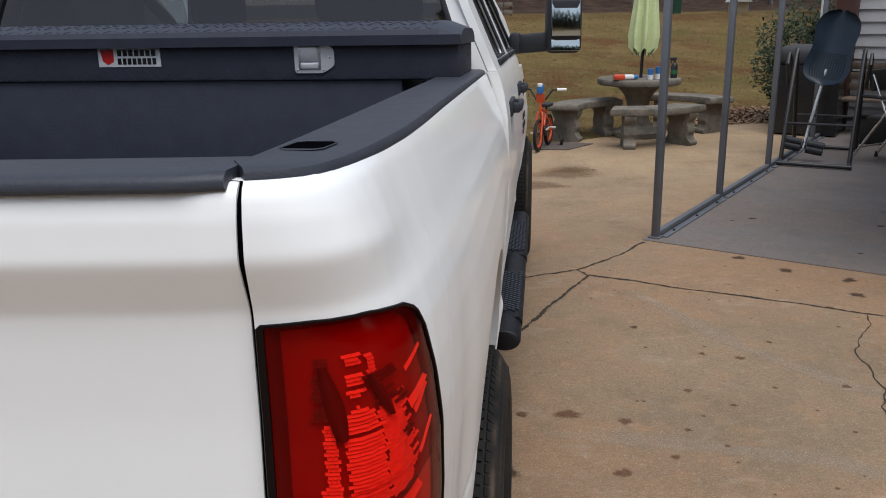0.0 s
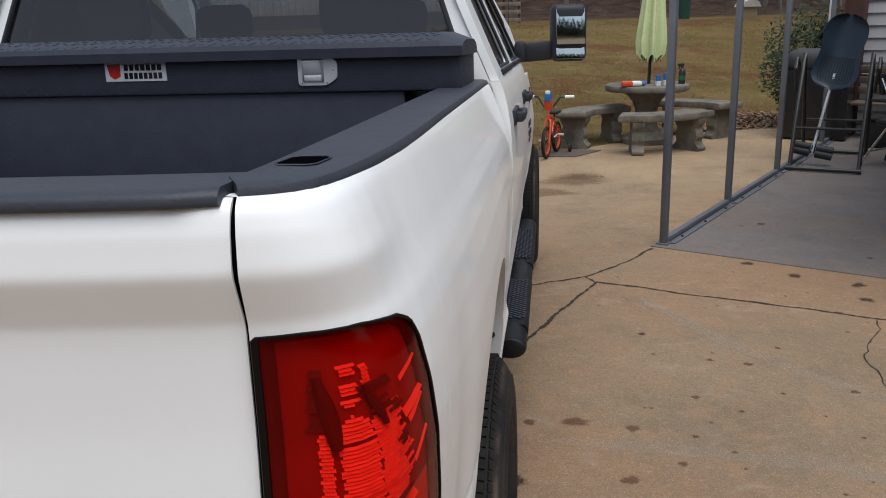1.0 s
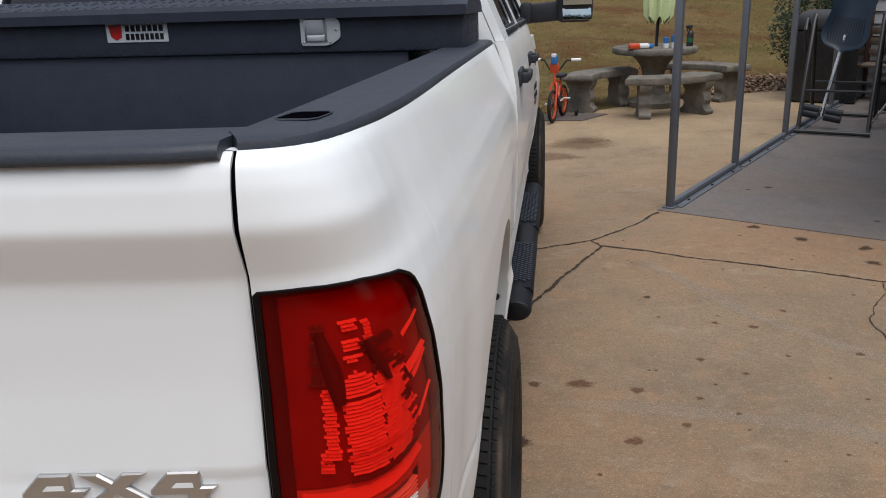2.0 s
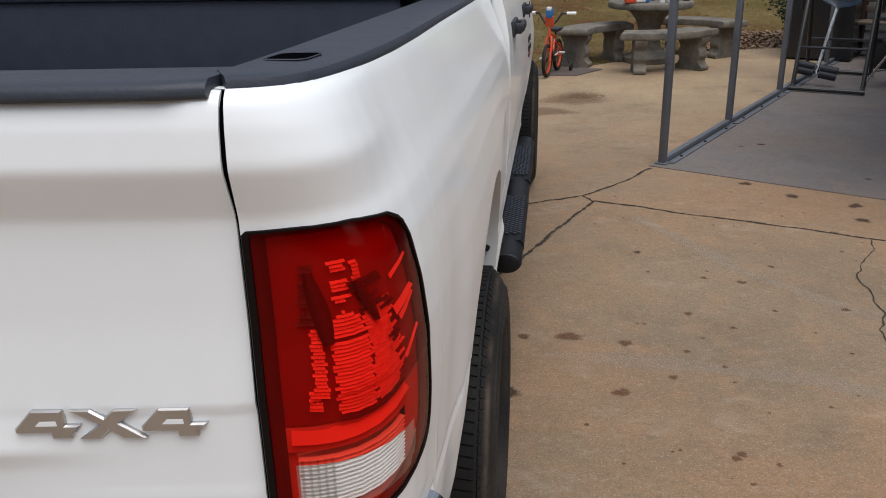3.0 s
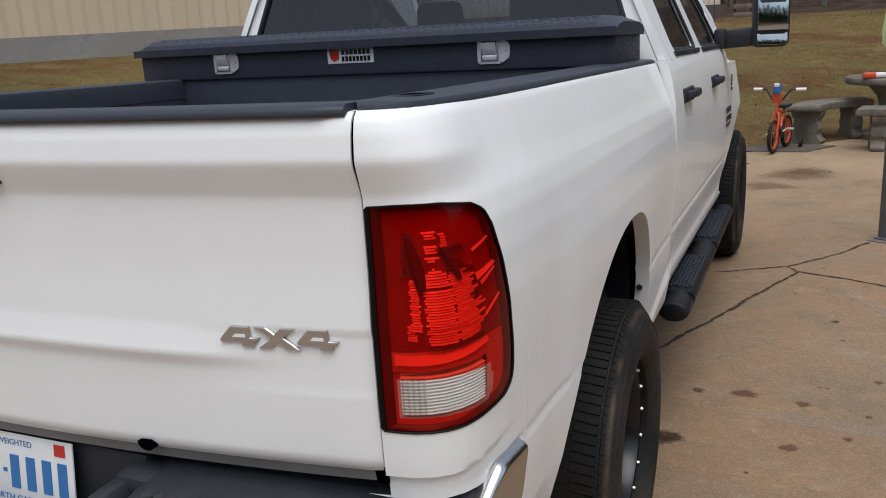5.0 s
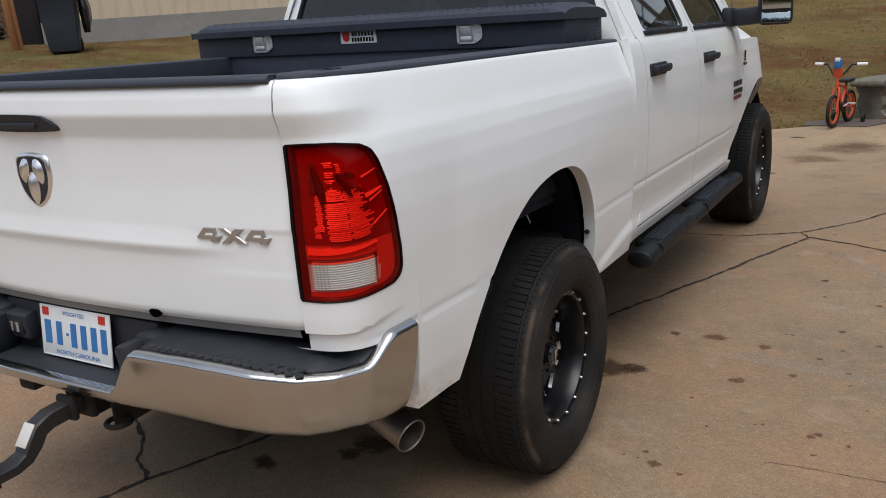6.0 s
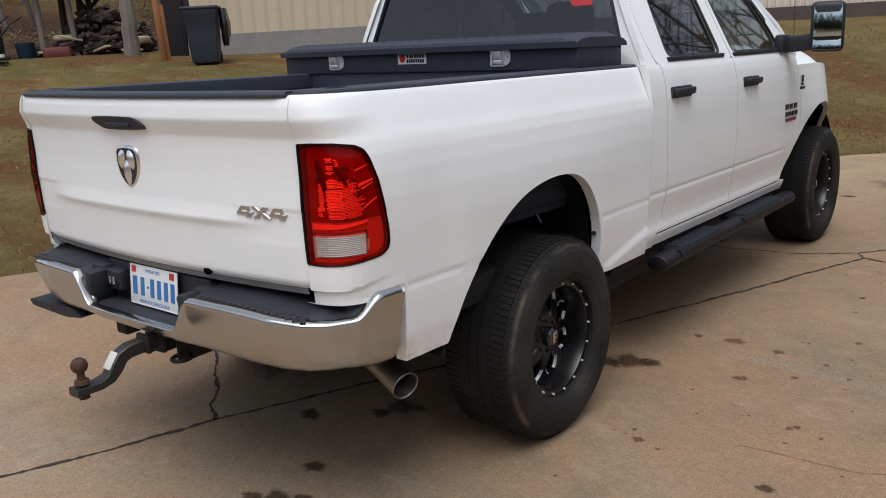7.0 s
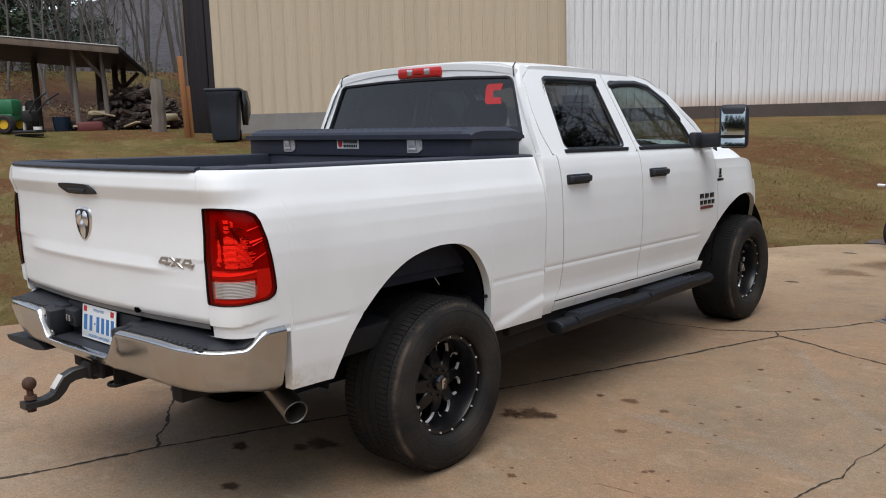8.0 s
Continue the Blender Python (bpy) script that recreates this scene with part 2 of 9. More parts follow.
def make_pad():
    """Black moulded plastic with rows of small raised lozenges."""
    k = Nodes("tread_plastic")
    c = k.n.new("ShaderNodeTexChecker")
    c.inputs["Scale"].default_value = 1.0
    turned = k.n.new("ShaderNodeVectorRotate")
    turned.inputs["Angle"].default_value = radians(45)
    k.l.new(k.pos(55), turned.inputs["Vector"])
    k.l.new(turned.outputs[0], c.inputs["Vector"])
    fine = k.noise(120, 4)
    k.put(Base_Color=k.mix(c.outputs["Fac"], (0.020, 0.021, 0.024), (0.030, 0.031, 0.035)), Roughness=k.grey(fine, 0.3, 0.7, 0.5, 0.7))
    k.bump(k.maths("ADD", c.outputs["Fac"], k.maths("MULTIPLY", fine, 0.3)), 0.6, 0.004)
    return k.mat


M_PAINT = make_paint()
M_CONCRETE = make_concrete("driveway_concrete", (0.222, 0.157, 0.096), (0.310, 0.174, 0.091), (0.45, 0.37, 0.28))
M_SLAB = make_concrete("porch_concrete", (0.155, 0.142, 0.138), (0.19, 0.145, 0.115), (0.22, 0.21, 0.20), 0.72, False)
M_LAWN = make_grass_ground()
M_BLACK = plain("black_moulded_plastic", (0.022, 0.024, 0.030), 0.55, vary=0.15, scale=160, bump=0.25, spec=0.38)
M_CAP = plain("rail_cap_plastic", (0.034, 0.039, 0.052), 0.5, vary=0.12, scale=200, bump=0.2, spec=0.35)
M_LINER = plain("sprayed_bed_liner", (0.029, 0.032, 0.046), 0.8, vary=0.25, scale=120, bump=0.5, spec=0.15)
M_BOX = plain("matt_black_powder_coat", (0.036, 0.041, 0.058), 0.55, vary=0.15, scale=150, bump=0.15, spec=0.3)
M_GLOSSBLACK = plain("gloss_black", (0.012, 0.012, 0.013), 0.14, vary=0.1, coat=0.6)
M_RIM = plain("satin_black_alloy", (0.005, 0.005, 0.006), 0.32, vary=0.2)
M_MACHINED = plain("machined_alloy", (0.72, 0.72, 0.72), 0.25, metal=1.0, vary=0.1)
M_MILLED = plain("milled_alloy", (0.80, 0.80, 0.80), 0.38, metal=0.45, vary=0.06)
M_CHROME = make_chrome()
M_STEEL = plain("stainless_pipe", (0.30, 0.27, 0.24), 0.5, metal=1.0, vary=0.25, scale=20)
M_RUST = plain("rusty_iron", (0.075, 0.036, 0.022), 0.8, metal=0.2, vary=0.5, scale=60, bump=0.4)
M_TYRE = make_tyre()
M_RED = make_red_lens()
M_REDSOLID = plain("red_plastic", (0.50, 0.016, 0.014), 0.3, vary=0.1, coat=0.4)
# nearly matt: the brightness of mirrored sky is put into its colour
M_REFLECT = plain("lamp_reflector", (0.96, 0.30, 0.26), 0.3, metal=0.1, vary=0.1, scale=60)
M_DARKRED = plain("dark_red_plastic", (0.27, 0.018, 0.015), 0.4, vary=0.2)
M_MAROON = plain("lamp_margin", (0.10, 0.010, 0.010), 0.4, vary=0.2)
M_FACET = plain("white_lamp_facet", (0.98, 0.95, 0.93), 0.25, vary=0.05)
M_CLEAR = make_glass("clear_lens", (0.93, 0.93, 0.92))
M_TINT = make_glass("privacy_glass", (0.11, 0.125, 0.135), 0.95, 1.62)
M_TINTFRONT = make_glass("front_door_glass", (0.24, 0.31, 0.29), 0.95, 1.55)
M_SEAT = plain("grey_cloth", (0.035, 0.034, 0.034), 0.9, vary=0.2, scale=120, bump=0.3)
M_MIRROR = plain("mirror_silver", (0.42, 0.47, 0.47), 0.09, metal=1.0, vary=0.02)
M_UNDER = plain("chassis_black", (0.011, 0.010, 0.010), 0.8, vary=0.3, scale=25)
M_WELL = plain("wheel_well_liner", (0.010, 0.011, 0.015), 0.85, vary=0.2, spec=0.15)
M_COVER = plain("grey_cover_fabric", (0.045, 0.046, 0.050), 0.8, vary=0.2)
M_TREAD = make_pad()
M_BOARD = plain("board_plastic", (0.009, 0.010, 0.013), 0.5, vary=0.15, scale=120, bump=0.15, spec=0.3)
M_POST = plain("dull_aluminium", (0.150, 0.160, 0.180), 0.5, metal=0.4, vary=0.18, scale=18)
M_TAN = make_boards("tan_steel_siding", (0.59, 0.485, 0.35), (0.52, 0.42, 0.30))
M_WHITEBARN = make_boards("weathered_white_boards", (0.85, 0.845, 0.84), (0.62, 0.60, 0.58), rust=True)
M_BLOCK = make_concrete("block_foundation", (0.27, 0.26, 0.245), (0.24, 0.22, 0.19), (0.33, 0.32, 0.30), 0.8, False)
M_DARKBLOCK = make_concrete("dark_foundation", (0.105, 0.085, 0.075), (0.095, 0.07, 0.055), (0.14, 0.13, 0.12), 0.8, False)
M_DARKWOOD = make_boards("dark_stained_boards", (0.030, 0.026, 0.028), (0.017, 0.015, 0.016))
M_OLDWOOD = make_boards("old_grey_wood", (0.17, 0.13, 0.10), (0.09, 0.07, 0.055))
M_ORANGEWOOD = make_boards("raw_orange_timber", (0.30, 0.13, 0.05), (0.18, 0.08, 0.035))
M_BARK = make_boards("tree_bark", (0.14, 0.122, 0.112), (0.075, 0.064, 0.058))
M_CRACK = plain("dirt_in_joint", (0.032, 0.023, 0.015), 0.95, vary=0.4, scale=40)
M_OIL = make_stain("oil_stain", (0.075, 0.038, 0.018), 0.70)
M_RUSTSTAIN = make_stain("rust_stain", (0.17, 0.072, 0.032), 0.62)
M_DAMP = make_stain("damp_stain", (0.20, 0.10, 0.042), 0.42)
M_STONE = make_stone()
M_BLADE = make_foliage("dry_grass_blades", (0.235, 0.165, 0.075), (0.13, 0.105, 0.036))
M_LAMPBACK = plain("lamp_housing", (0.66, 0.26, 0.22), 0.35, vary=0.12)
M_SCUFF = make_stain("pale_scuff", (0.50, 0.43, 0.35), 0.20)
M_LEAF = make_foliage("evergreen_leaves", (0.014, 0.026, 0.010), (0.036, 0.056, 0.02))
M_LITTER = make_foliage("dead_leaves", (0.20, 0.105, 0.055), (0.32, 0.22, 0.14))
M_NEEDLES = make_foliage("pine_needles", (0.020, 0.035, 0.018), (0.05, 0.07, 0.035))
M_TWIG = plain("grey_twigs", (0.17, 0.152, 0.144), 0.9, vary=0.3)
M_CANVAS = plain("lime_canvas", (0.56, 0.64, 0.34), 0.85, vary=0.12, scale=25)
M_ORANGE = plain("orange_paint", (0.62, 0.075, 0.022), 0.35, vary=0.12, coat=0.4)
M_BLUE = plain("blue_plastic", (0.03, 0.16, 0.42), 0.4)
M_WHITE = plain("white_plastic", (0.75, 0.75, 0.73), 0.5, vary=0.06)
M_BIN = plain("bin_plastic", (0.022, 0.028, 0.040), 0.5, vary=0.15)
M_BAG = plain("black_bag", (0.012, 0.012, 0.013), 0.25, vary=0.2, scale=12, bump=0.8)
M_SIDING = plain("white_vinyl_siding", (0.44, 0.44, 0.45), 0.55, vary=0.05, scale=10)
M_BRICK = plain("red_brown_column", (0.060, 0.024, 0.018), 0.8, vary=0.35, scale=14, bump=0.3)
M_NAVY = plain("navy_mesh_plastic", (0.008, 0.020, 0.036), 0.35, vary=0.2, spec=0.4)
M_FRAME = plain("black_steel_tube", (0.016, 0.016, 0.017), 0.4, vary=0.15)
M_GREEN = plain("green_paint", (0.02, 0.13, 0.055), 0.4, vary=0.15)
M_YELLOW = plain("yellow_paint", (0.75, 0.45, 0.03), 0.4, vary=0.1)
M_ROOF = plain("dark_tin_roof", (0.045, 0.042, 0.040), 0.5, metal=0.4, vary=0.3, scale=8)
M_PLATE = plain("number_plate_white", (0.72, 0.74, 0.74), 0.4, vary=0.06)
M_PLATEBLUE = plain("number_plate_blue", (0.03, 0.16, 0.42), 0.4, vary=0.05)
M_CREAM = plain("cream_paint", (0.48, 0.40, 0.26), 0.6, vary=0.1)
M_SKYWHITE = plain("pale_metal_sheet", (0.55, 0.53, 0.50), 0.5, vary=0.2, scale=6)
M_BRUSH = make_foliage("yellow_green_undergrowth", (0.11, 0.105, 0.038), (0.15, 0.125, 0.062))
M_SILVER = plain("silvered_plastic", (0.80, 0.80, 0.81), 0.32, metal=0.6, vary=0.08)
M_OLDRED = plain("faded_red_plastic", (0.13, 0.030, 0.026), 0.6, vary=0.3)
M_TRIM = plain("chromed_plastic", (0.50, 0.485, 0.475), 0.32, metal=0.92, vary=0.1)
M_BADGE = plain("brushed_badge", (0.80, 0.80, 0.80), 0.30, metal=1.0, vary=0.15)
M_LOG = make_boards("dark_split_wood", (0.075, 0.055, 0.045), (0.028, 0.022, 0.019))
M_GREYPOST = make_boards("bleached_grey_post", (0.22, 0.188, 0.158), (0.12, 0.10, 0.082))


# ---- building helpers ----
def mesh_of(bm, name, material, smooth=True, angle=32):
    bm.normal_update()
    me = bpy.data.meshes.new(name)
    bm.to_mesh(me)
    bm.free()
    for m in material if isinstance(material, (list, tuple)) else [material]:
        me.materials.append(m)
    if smooth:
        me.shade_smooth()
        me.set_sharp_from_angle(angle=radians(angle))
    return me


def part(name, bm, material, parent, label="", angle=32):
    """Links a bmesh as one mesh object under a thing or under a part."""
    ob = new(name, mesh_of(bm, name, material, angle=angle))
    ob.parent = parent
    return tagged(ob, label)


def thing(name, label, category, m=None, group="", kind=""):
    ob = new(name)
    ob.empty_display_size = 0.1
    if m is not None:
        ob.matrix_basis = m
    return tagged(ob, label, category, group, kind)


def solid(name, bm, material, label, category, group="", kind="", angle=32):
    """A top-level thing of one mesh."""
    return tagged(new(name, mesh_of(bm, name, material, angle=angle)), label, category, group, kind)


def box(bm, c, s, bevel=0.0, turn=None, segs=2):
    """A box at c of size s, with rounded edges, turned by a matrix."""
    if bevel <= 0:
        rot, half = (turn.to_3x3() if turn is not None else Matrix.Identity(3)), Vector(s) / 2
        v = [bm.verts.new(Vector(c) + rot @ Vector((half.x * a, half.y * b, half.z * d))) for a in (-1, 1) for b in (-1, 1) for d in (-1, 1)]
        for f in ((0, 1, 3, 2), (4, 6, 7, 5), (0, 4, 5, 1), (2, 3, 7, 6), (0, 2, 6, 4), (1, 5, 7, 3)):
            bm.faces.new([v[k] for k in f])
        return v
    made = bmesh.ops.create_cube(bm, size=1.0)["verts"]
    bmesh.ops.scale(bm, vec=s, verts=made)
    if bevel > 0:
        edges = list({e for v in made for e in v.link_edges})
        made = bmesh.ops.bevel(bm, geom=edges, offset=min(bevel, 0.48 * min(s)), segments=segs, affect="EDGES", profile=0.5)["verts"]
    m = Matrix.Translation(c) @ (turn.to_4x4() if turn is not None else Matrix())
    bmesh.ops.transform(bm, matrix=m, verts=made)
    return made


def rod(bm, a, b, r0, r1=None, n=12, caps=True):
    """A round rod or cone from a to b."""
    a, b = Vector(a), Vector(b)
    r1 = r0 if r1 is None else r1
    way = (b - a).normalized()
    side = way.orthogonal().normalized()
    up = way.cross(side)
    rings = []
    for p, r in ((a, r0), (b, r1)):
        rings.append([bm.verts.new(p + r * (math.cos(k * math.tau / n) * side + math.sin(k * math.tau / n) * up)) for k in range(n)])
    for k in range(n):
        bm.faces.new((rings[0][k], rings[0][(k + 1) % n], rings[1][(k + 1) % n], rings[1][k]))
    if caps:
        bm.faces.new(rings[0][::-1])
        bm.faces.new(rings[1])


def tube(bm, points, r, n=10, closed=False):
    """A round tube along a path."""
    pts = [Vector(p) for p in points]
    rings, last = [], None
    for k, p in enumerate(pts):
        way = (pts[(k + 1) % len(pts)] - pts[k - 1]) if closed or 0 < k < len(pts) - 1 else (pts[1] - pts[0] if k == 0 else pts[-1] - pts[-2])
        way.normalize()
        side = way.orthogonal().normalized() if last is None else (last - way * last.dot(way)).normalized()
        last = side
        up = way.cross(side)
        rad = r[k] if isinstance(r, (list, tuple)) else r
        rings.append([bm.verts.new(p + rad * (math.cos(j * math.tau / n) * side + math.sin(j * math.tau / n) * up)) for j in range(n)])
    for k in range(len(rings) - (0 if closed else 1)):
        a, b = rings[k], rings[(k + 1) % len(rings)]
        for j in range(n):
            bm.faces.new((a[j], a[(j + 1) % n], b[(j + 1) % n], b[j]))
    if not closed:
        bm.faces.new(rings[0][::-1])
        bm.faces.new(rings[-1])


def lathe(bm, profile, n=48, axis="x", close=False):
    """Turns (along, radius) pairs round an axis through the origin."""
    rings = []
    for along, r in profile:
        ring = []
        for k in range(n):
            c, s = math.cos(k * math.tau / n) * r, math.sin(k * math.tau / n) * r
            ring.append(bm.verts.new((along, c, s) if axis == "x" else (c, s, along)))
        rings.append(ring)
    pairs = list(zip(rings, rings[1:])) + ([(rings[-1], rings[0])] if close else [])
    for a, b in pairs:
        for k in range(n):
            bm.faces.new((a[k], a[(k + 1) % n], b[(k + 1) % n], b[k]))
    return rings


def sheet(bm, nu, nv, fn, skip=None):
    """A grid of points fn(u, v) for u, v in 0..1."""
    vs = [[bm.verts.new(fn(i / nu, j / nv)) for j in range(nv + 1)] for i in range(nu + 1)]
    for i in range(nu):
        for j in range(nv):
            if skip is None or not skip((i + 0.5) / nu, (j + 0.5) / nv):
                bm.faces.new((vs[i][j], vs[i + 1][j], vs[i + 1][j + 1], vs[i][j + 1]))
    return vs


def prism(bm, outline, place, depth):
    """A flat outline of (a, b) pairs, put in space by place(a, b, d), with a depth."""
    front = [bm.verts.new(place(a, b, depth)) for a, b in outline]
    back = [bm.verts.new(place(a, b, 0.0)) for a, b in outline]
    bm.faces.new(front)
    bm.faces.new(back[::-1])
    for k in range(len(outline)):
        j = (k + 1) % len(outline)
        bm.faces.new((front[k], back[k], back[j], front[j]))
    bmesh.ops.recalc_face_normals(bm, faces=bm.faces[:])


def lerp_table(table, x):
    """A smooth-enough reading of a sorted table of (x, value) pairs."""
    return float(np.interp(x, [a for a, _ in table], [b for _, b in table]))


def smooth(lo, hi, x):
    t = min(1.0, max(0.0, (x - lo) / (hi - lo)))
    return t * t * (3 - 2 * t)


def flat_text(words, height, material, parent, place, name, width=None, depth=0.002, shear=0.0, label=""):
    """Raised writing with the built-in font, as a mesh, centred, at the pose place (its x to the right, y up)."""
    cu = bpy.data.curves.new(name, "FONT")
    cu.body, cu.size, cu.extrude, cu.shear = words, 1.0, 0.0, shear
    cu.align_x, cu.align_y = "CENTER", "CENTER"
    tmp = bpy.data.objects.new(name, cu)
    scene.collection.objects.link(tmp)
    me = bpy.data.meshes.new_from_object(tmp.evaluated_get(bpy.context.evaluated_depsgraph_get()))
    bpy.data.objects.remove(tmp)
    bm = bmesh.new()
    bm.from_mesh(me)
    bpy.data.meshes.remove(me)
    xs, ys = [v.co.x for v in bm.verts], [v.co.y for v in bm.verts]
    w, h = max(xs) - min(xs), max(ys) - min(ys)
    bmesh.ops.translate(bm, vec=(-(max(xs) + min(xs)) / 2, -(max(ys) + min(ys)) / 2, 0), verts=bm.verts)
    bmesh.ops.scale(bm, vec=((width / w) if width else height / h, height / h, 1), verts=bm.verts)
    up = bmesh.ops.extrude_face_region(bm, geom=bm.faces[:])
    bmesh.ops.translate(bm, vec=(0, 0, depth), verts=[v for v in up["geom"] if isinstance(v, bmesh.types.BMVert)])
    bmesh.ops.transform(bm, matrix=place, verts=bm.verts)
    bmesh.ops.recalc_face_normals(bm, faces=bm.faces[:])
    return part(name, bm, material, parent, label, angle=20)


# ---- the ground ----
U = Vector((0.470, 0.883))  # along the porch posts and the long paving joint
V = Vector((0.883, -0.470))  # across them
EDGE = [(-14.0, -17.5), (-4.09, 1.15), (-0.95, 7.05), (-0.13, 8.48), (0.25, 9.0), (0.95, 9.5), (1.9, 10.45), (3.0, 11.25), (4.2, 11.9), (9.0, 14.3), (30.0, 24.0)]


def beyond(x, y):
    """Metres from the paving's edge, positive on the lawn."""
    best, sign, p = 1e9, 1.0, Vector((x, y))
    for a, b in zip(EDGE, EDGE[1:]):
        a, b = Vector(a), Vector(b)
        t = min(1.0, max(0.0, (p - a).dot(b - a) / (b - a).length_squared))
        d = (p - a - (b - a) * t).length
        if d < best:
            best = d
            sign = 1.0 if (b - a).x * (p - a).y - (b - a).y * (p - a).x > 0 else -1.0
    return best * sign


def lawn_height(x, y):
    d = beyond(x, y)
    if y < -18.0 or x > 30.0:
        d = max(d, 0.5, min(14.0, max(-18.0 - y, x - 30.0)))
    if d < 0:
        return -0.06 if d < -0.25 else -0.06 + 0.045 * (d + 0.25) / 0.25
    rise = 1.42 * smooth(-3.0, 12.5, d) - 1.42 * smooth(-3.0, 12.5, 0.0)
    bumps = 0.035 * noise.noise((x * 0.7, y * 0.7, 0)) + 0.015 * noise.noise((x * 2.3, y * 2.3, 4))
    h = -0.015 + rise * 1.12 + bumps * min(1.0, d)
    h -= 0.24 * smooth(18.0, 34.0, y) * smooth(-16.0, -6.0, x)
    far = max(0.0, y - 38.0)
    west = max(0.0, -x - 30.0)
    h += 0.17 * smooth(12.2, 15.0, -x) + 2.1 * smooth(18.5, 27.0, -x)
    # unseen hill added behind the viewpoint for paint and glass to mirror
    south = max(0.0, -y - 22.0)
    return h + 16.0 * smooth(0, 55, far) + 7.5 * smooth(0, 60, west) + 15.0 * smooth(0, 50, south) + 0.4 * noise.noise((x * 0.05, y * 0.05, 9)) * smooth(15, 40, d)


def steps(lo, hi, fine_lo, fine_hi, fine, grow=1.22):
    xs, s = list(np.arange(fine_lo, fine_hi + fine / 2, fine)), fine
    while xs[-1] < hi:
        s *= grow
        xs.append(xs[-1] + s)
    s = fine
    while xs[0] > lo:
        s *= grow
        xs.insert(0, xs[0] - s)
    return xs


gx, gy = steps(-900, 900, -24, 14, 0.5), steps(-900, 900, -6, 40, 0.5)
bm = bmesh.new()
sheet(bm, len(gx) - 1, len(gy) - 1, lambda u, v: (gx[round(u * (len(gx) - 1))], gy[round(v * (len(gy) - 1))], lawn_height(gx[round(u * (len(gx) - 1))], gy[round(v * (len(gy) - 1))])))
solid("ground", bm, M_LAWN, "patchy winter lawn, brown and green, rising to bare woods", "lawn", kind="structure", angle=80)

# the paving: one slab with a thick edge along the lawn
bm = bmesh.new()
rim = [Vector(p) for p in EDGE]
rim_fine = []
for a, b in zip(rim, rim[1:]):
    n = max(1, int((b - a).length / 0.35))
    for k in range(n):
        p = a + (b - a) * (k / n)
        rim_fine.append(p + V * 0.03 * noise.noise((p.x * 1.5, p.y * 1.5, 2)))
outline = [(p.x, p.y) for p in rim_fine] + [(30, 24), (30, -18), (-14, -18)]
prism(bm, outline, lambda a, b, d: (a, b, -0.12 + d), 0.12)
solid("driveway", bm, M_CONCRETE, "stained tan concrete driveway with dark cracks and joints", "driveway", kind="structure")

# the porch slab: greyer, flush with the driveway, behind the row of posts
POST_A = Vector((1.962, 5.49))
bm = bmesh.new()
corner = POST_A - U * 0.10 - V * 0.06
slab = [corner, corner + V * 9.0, corner + V * 9.0 + U * 7.6, corner + U * 7.6]
prism(bm, [(p.x, p.y) for p in slab], lambda a, b, d: (a, b, -0.08 + d), 0.086)
solid("porch_floor", bm, M_SLAB, "grey worn concrete porch slab with small stains", "porch floor", kind="structure")


def ribbon(points, width, seed, wander=0.02):
    """A ragged dark crack lying on the paving."""
    rnd = random.Random(seed)
    pts, fine = [Vector(p) for p in points], []
    for a, b in zip(pts, pts[1:]):
        n = max(2, int((b - a).length / 0.025))
        fine += [a + (b - a) * (k / n) for k in range(n)]
    fine.append(pts[-1])
    bm = bmesh.new()
    rows = []
    for k, p in enumerate(fine):
        way = (fine[min(k + 1, len(fine) - 1)] - fine[max(k - 1, 0)]).normalized()
        side = Vector((-way.y, way.x))
        p = p + side * (wander * noise.noise((p.x * 5, p.y * 5, seed)) + 0.5 * wander * noise.noise((p.x * 17, p.y * 17, seed + 3)))
        w = width * (0.35 + 0.9 * rnd.random()) * (0.6 + 0.8 * abs(noise.noise((p.x * 3, p.y * 3, seed + 7))))
        rows.append((bm.verts.new((*(p + side * w), 0.0025)), bm.verts.new((*(p - side * w), 0.0025))))
    for (a, b), (c, d) in zip(rows, rows[1:]):
        bm.faces.new((a, b, d, c))
    return solid("crack", bm, M_CRACK, "thin dark crack in the concrete driveway", "crack", group="driveway cracks", kind="structure")


ribbon([(1.42, 4.56), (1.26, 4.19), (1.01, 3.56), (0.57, 2.54), (-0.43, 0.46), (-0.58, 0.03), (-0.80, -0.45), (-2.2, -3.4)], 0.016, 3, 0.014)
ribbon([(1.42, 4.56), (1.69, 4.47), (1.95, 4.34), (2.35, 4.2), (2.70, 4.06), (2.98, 3.93), (6.5, 2.1)], 0.013, 5, 0.014)
ribbon([(-1.6, 4.62), (-0.4, 4.5), (0.56, 4.42), (0.99, 4.47), (1.17, 4.57), (1.35, 4.67), (1.5, 4.82), (1.67, 5.05), (1.86, 5.38)], 0.012, 8, 0.02)
ribbon([(1.35, 4.67), (1.42, 4.56)], 0.010, 9)
ribbon([(-0.43, 0.46), (-0.60, 0.58), (-0.70, 0.70), (-0.95, 0.86), (-1.2, 1.05), (-2.0, 1.35)], 0.012, 11, 0.03)
ribbon([(2.93, 3.93), (2.88, 3.76), (2.76, 3.59), (2.69, 3.40), (2.68, 3.23), (2.66, 3.0), (2.59, 2.79), (2.53, 2.52), (2.53, 2.25), (2.44, 1.93), (2.3, 1.4)], 0.0055, 13, 0.03)
ribbon([(1.66, 1.51), (1.78, 1.522), (2.08, 1.535), (2.354, 1.638), (2.6, 1.76)], 0.0015, 17, 0.02)


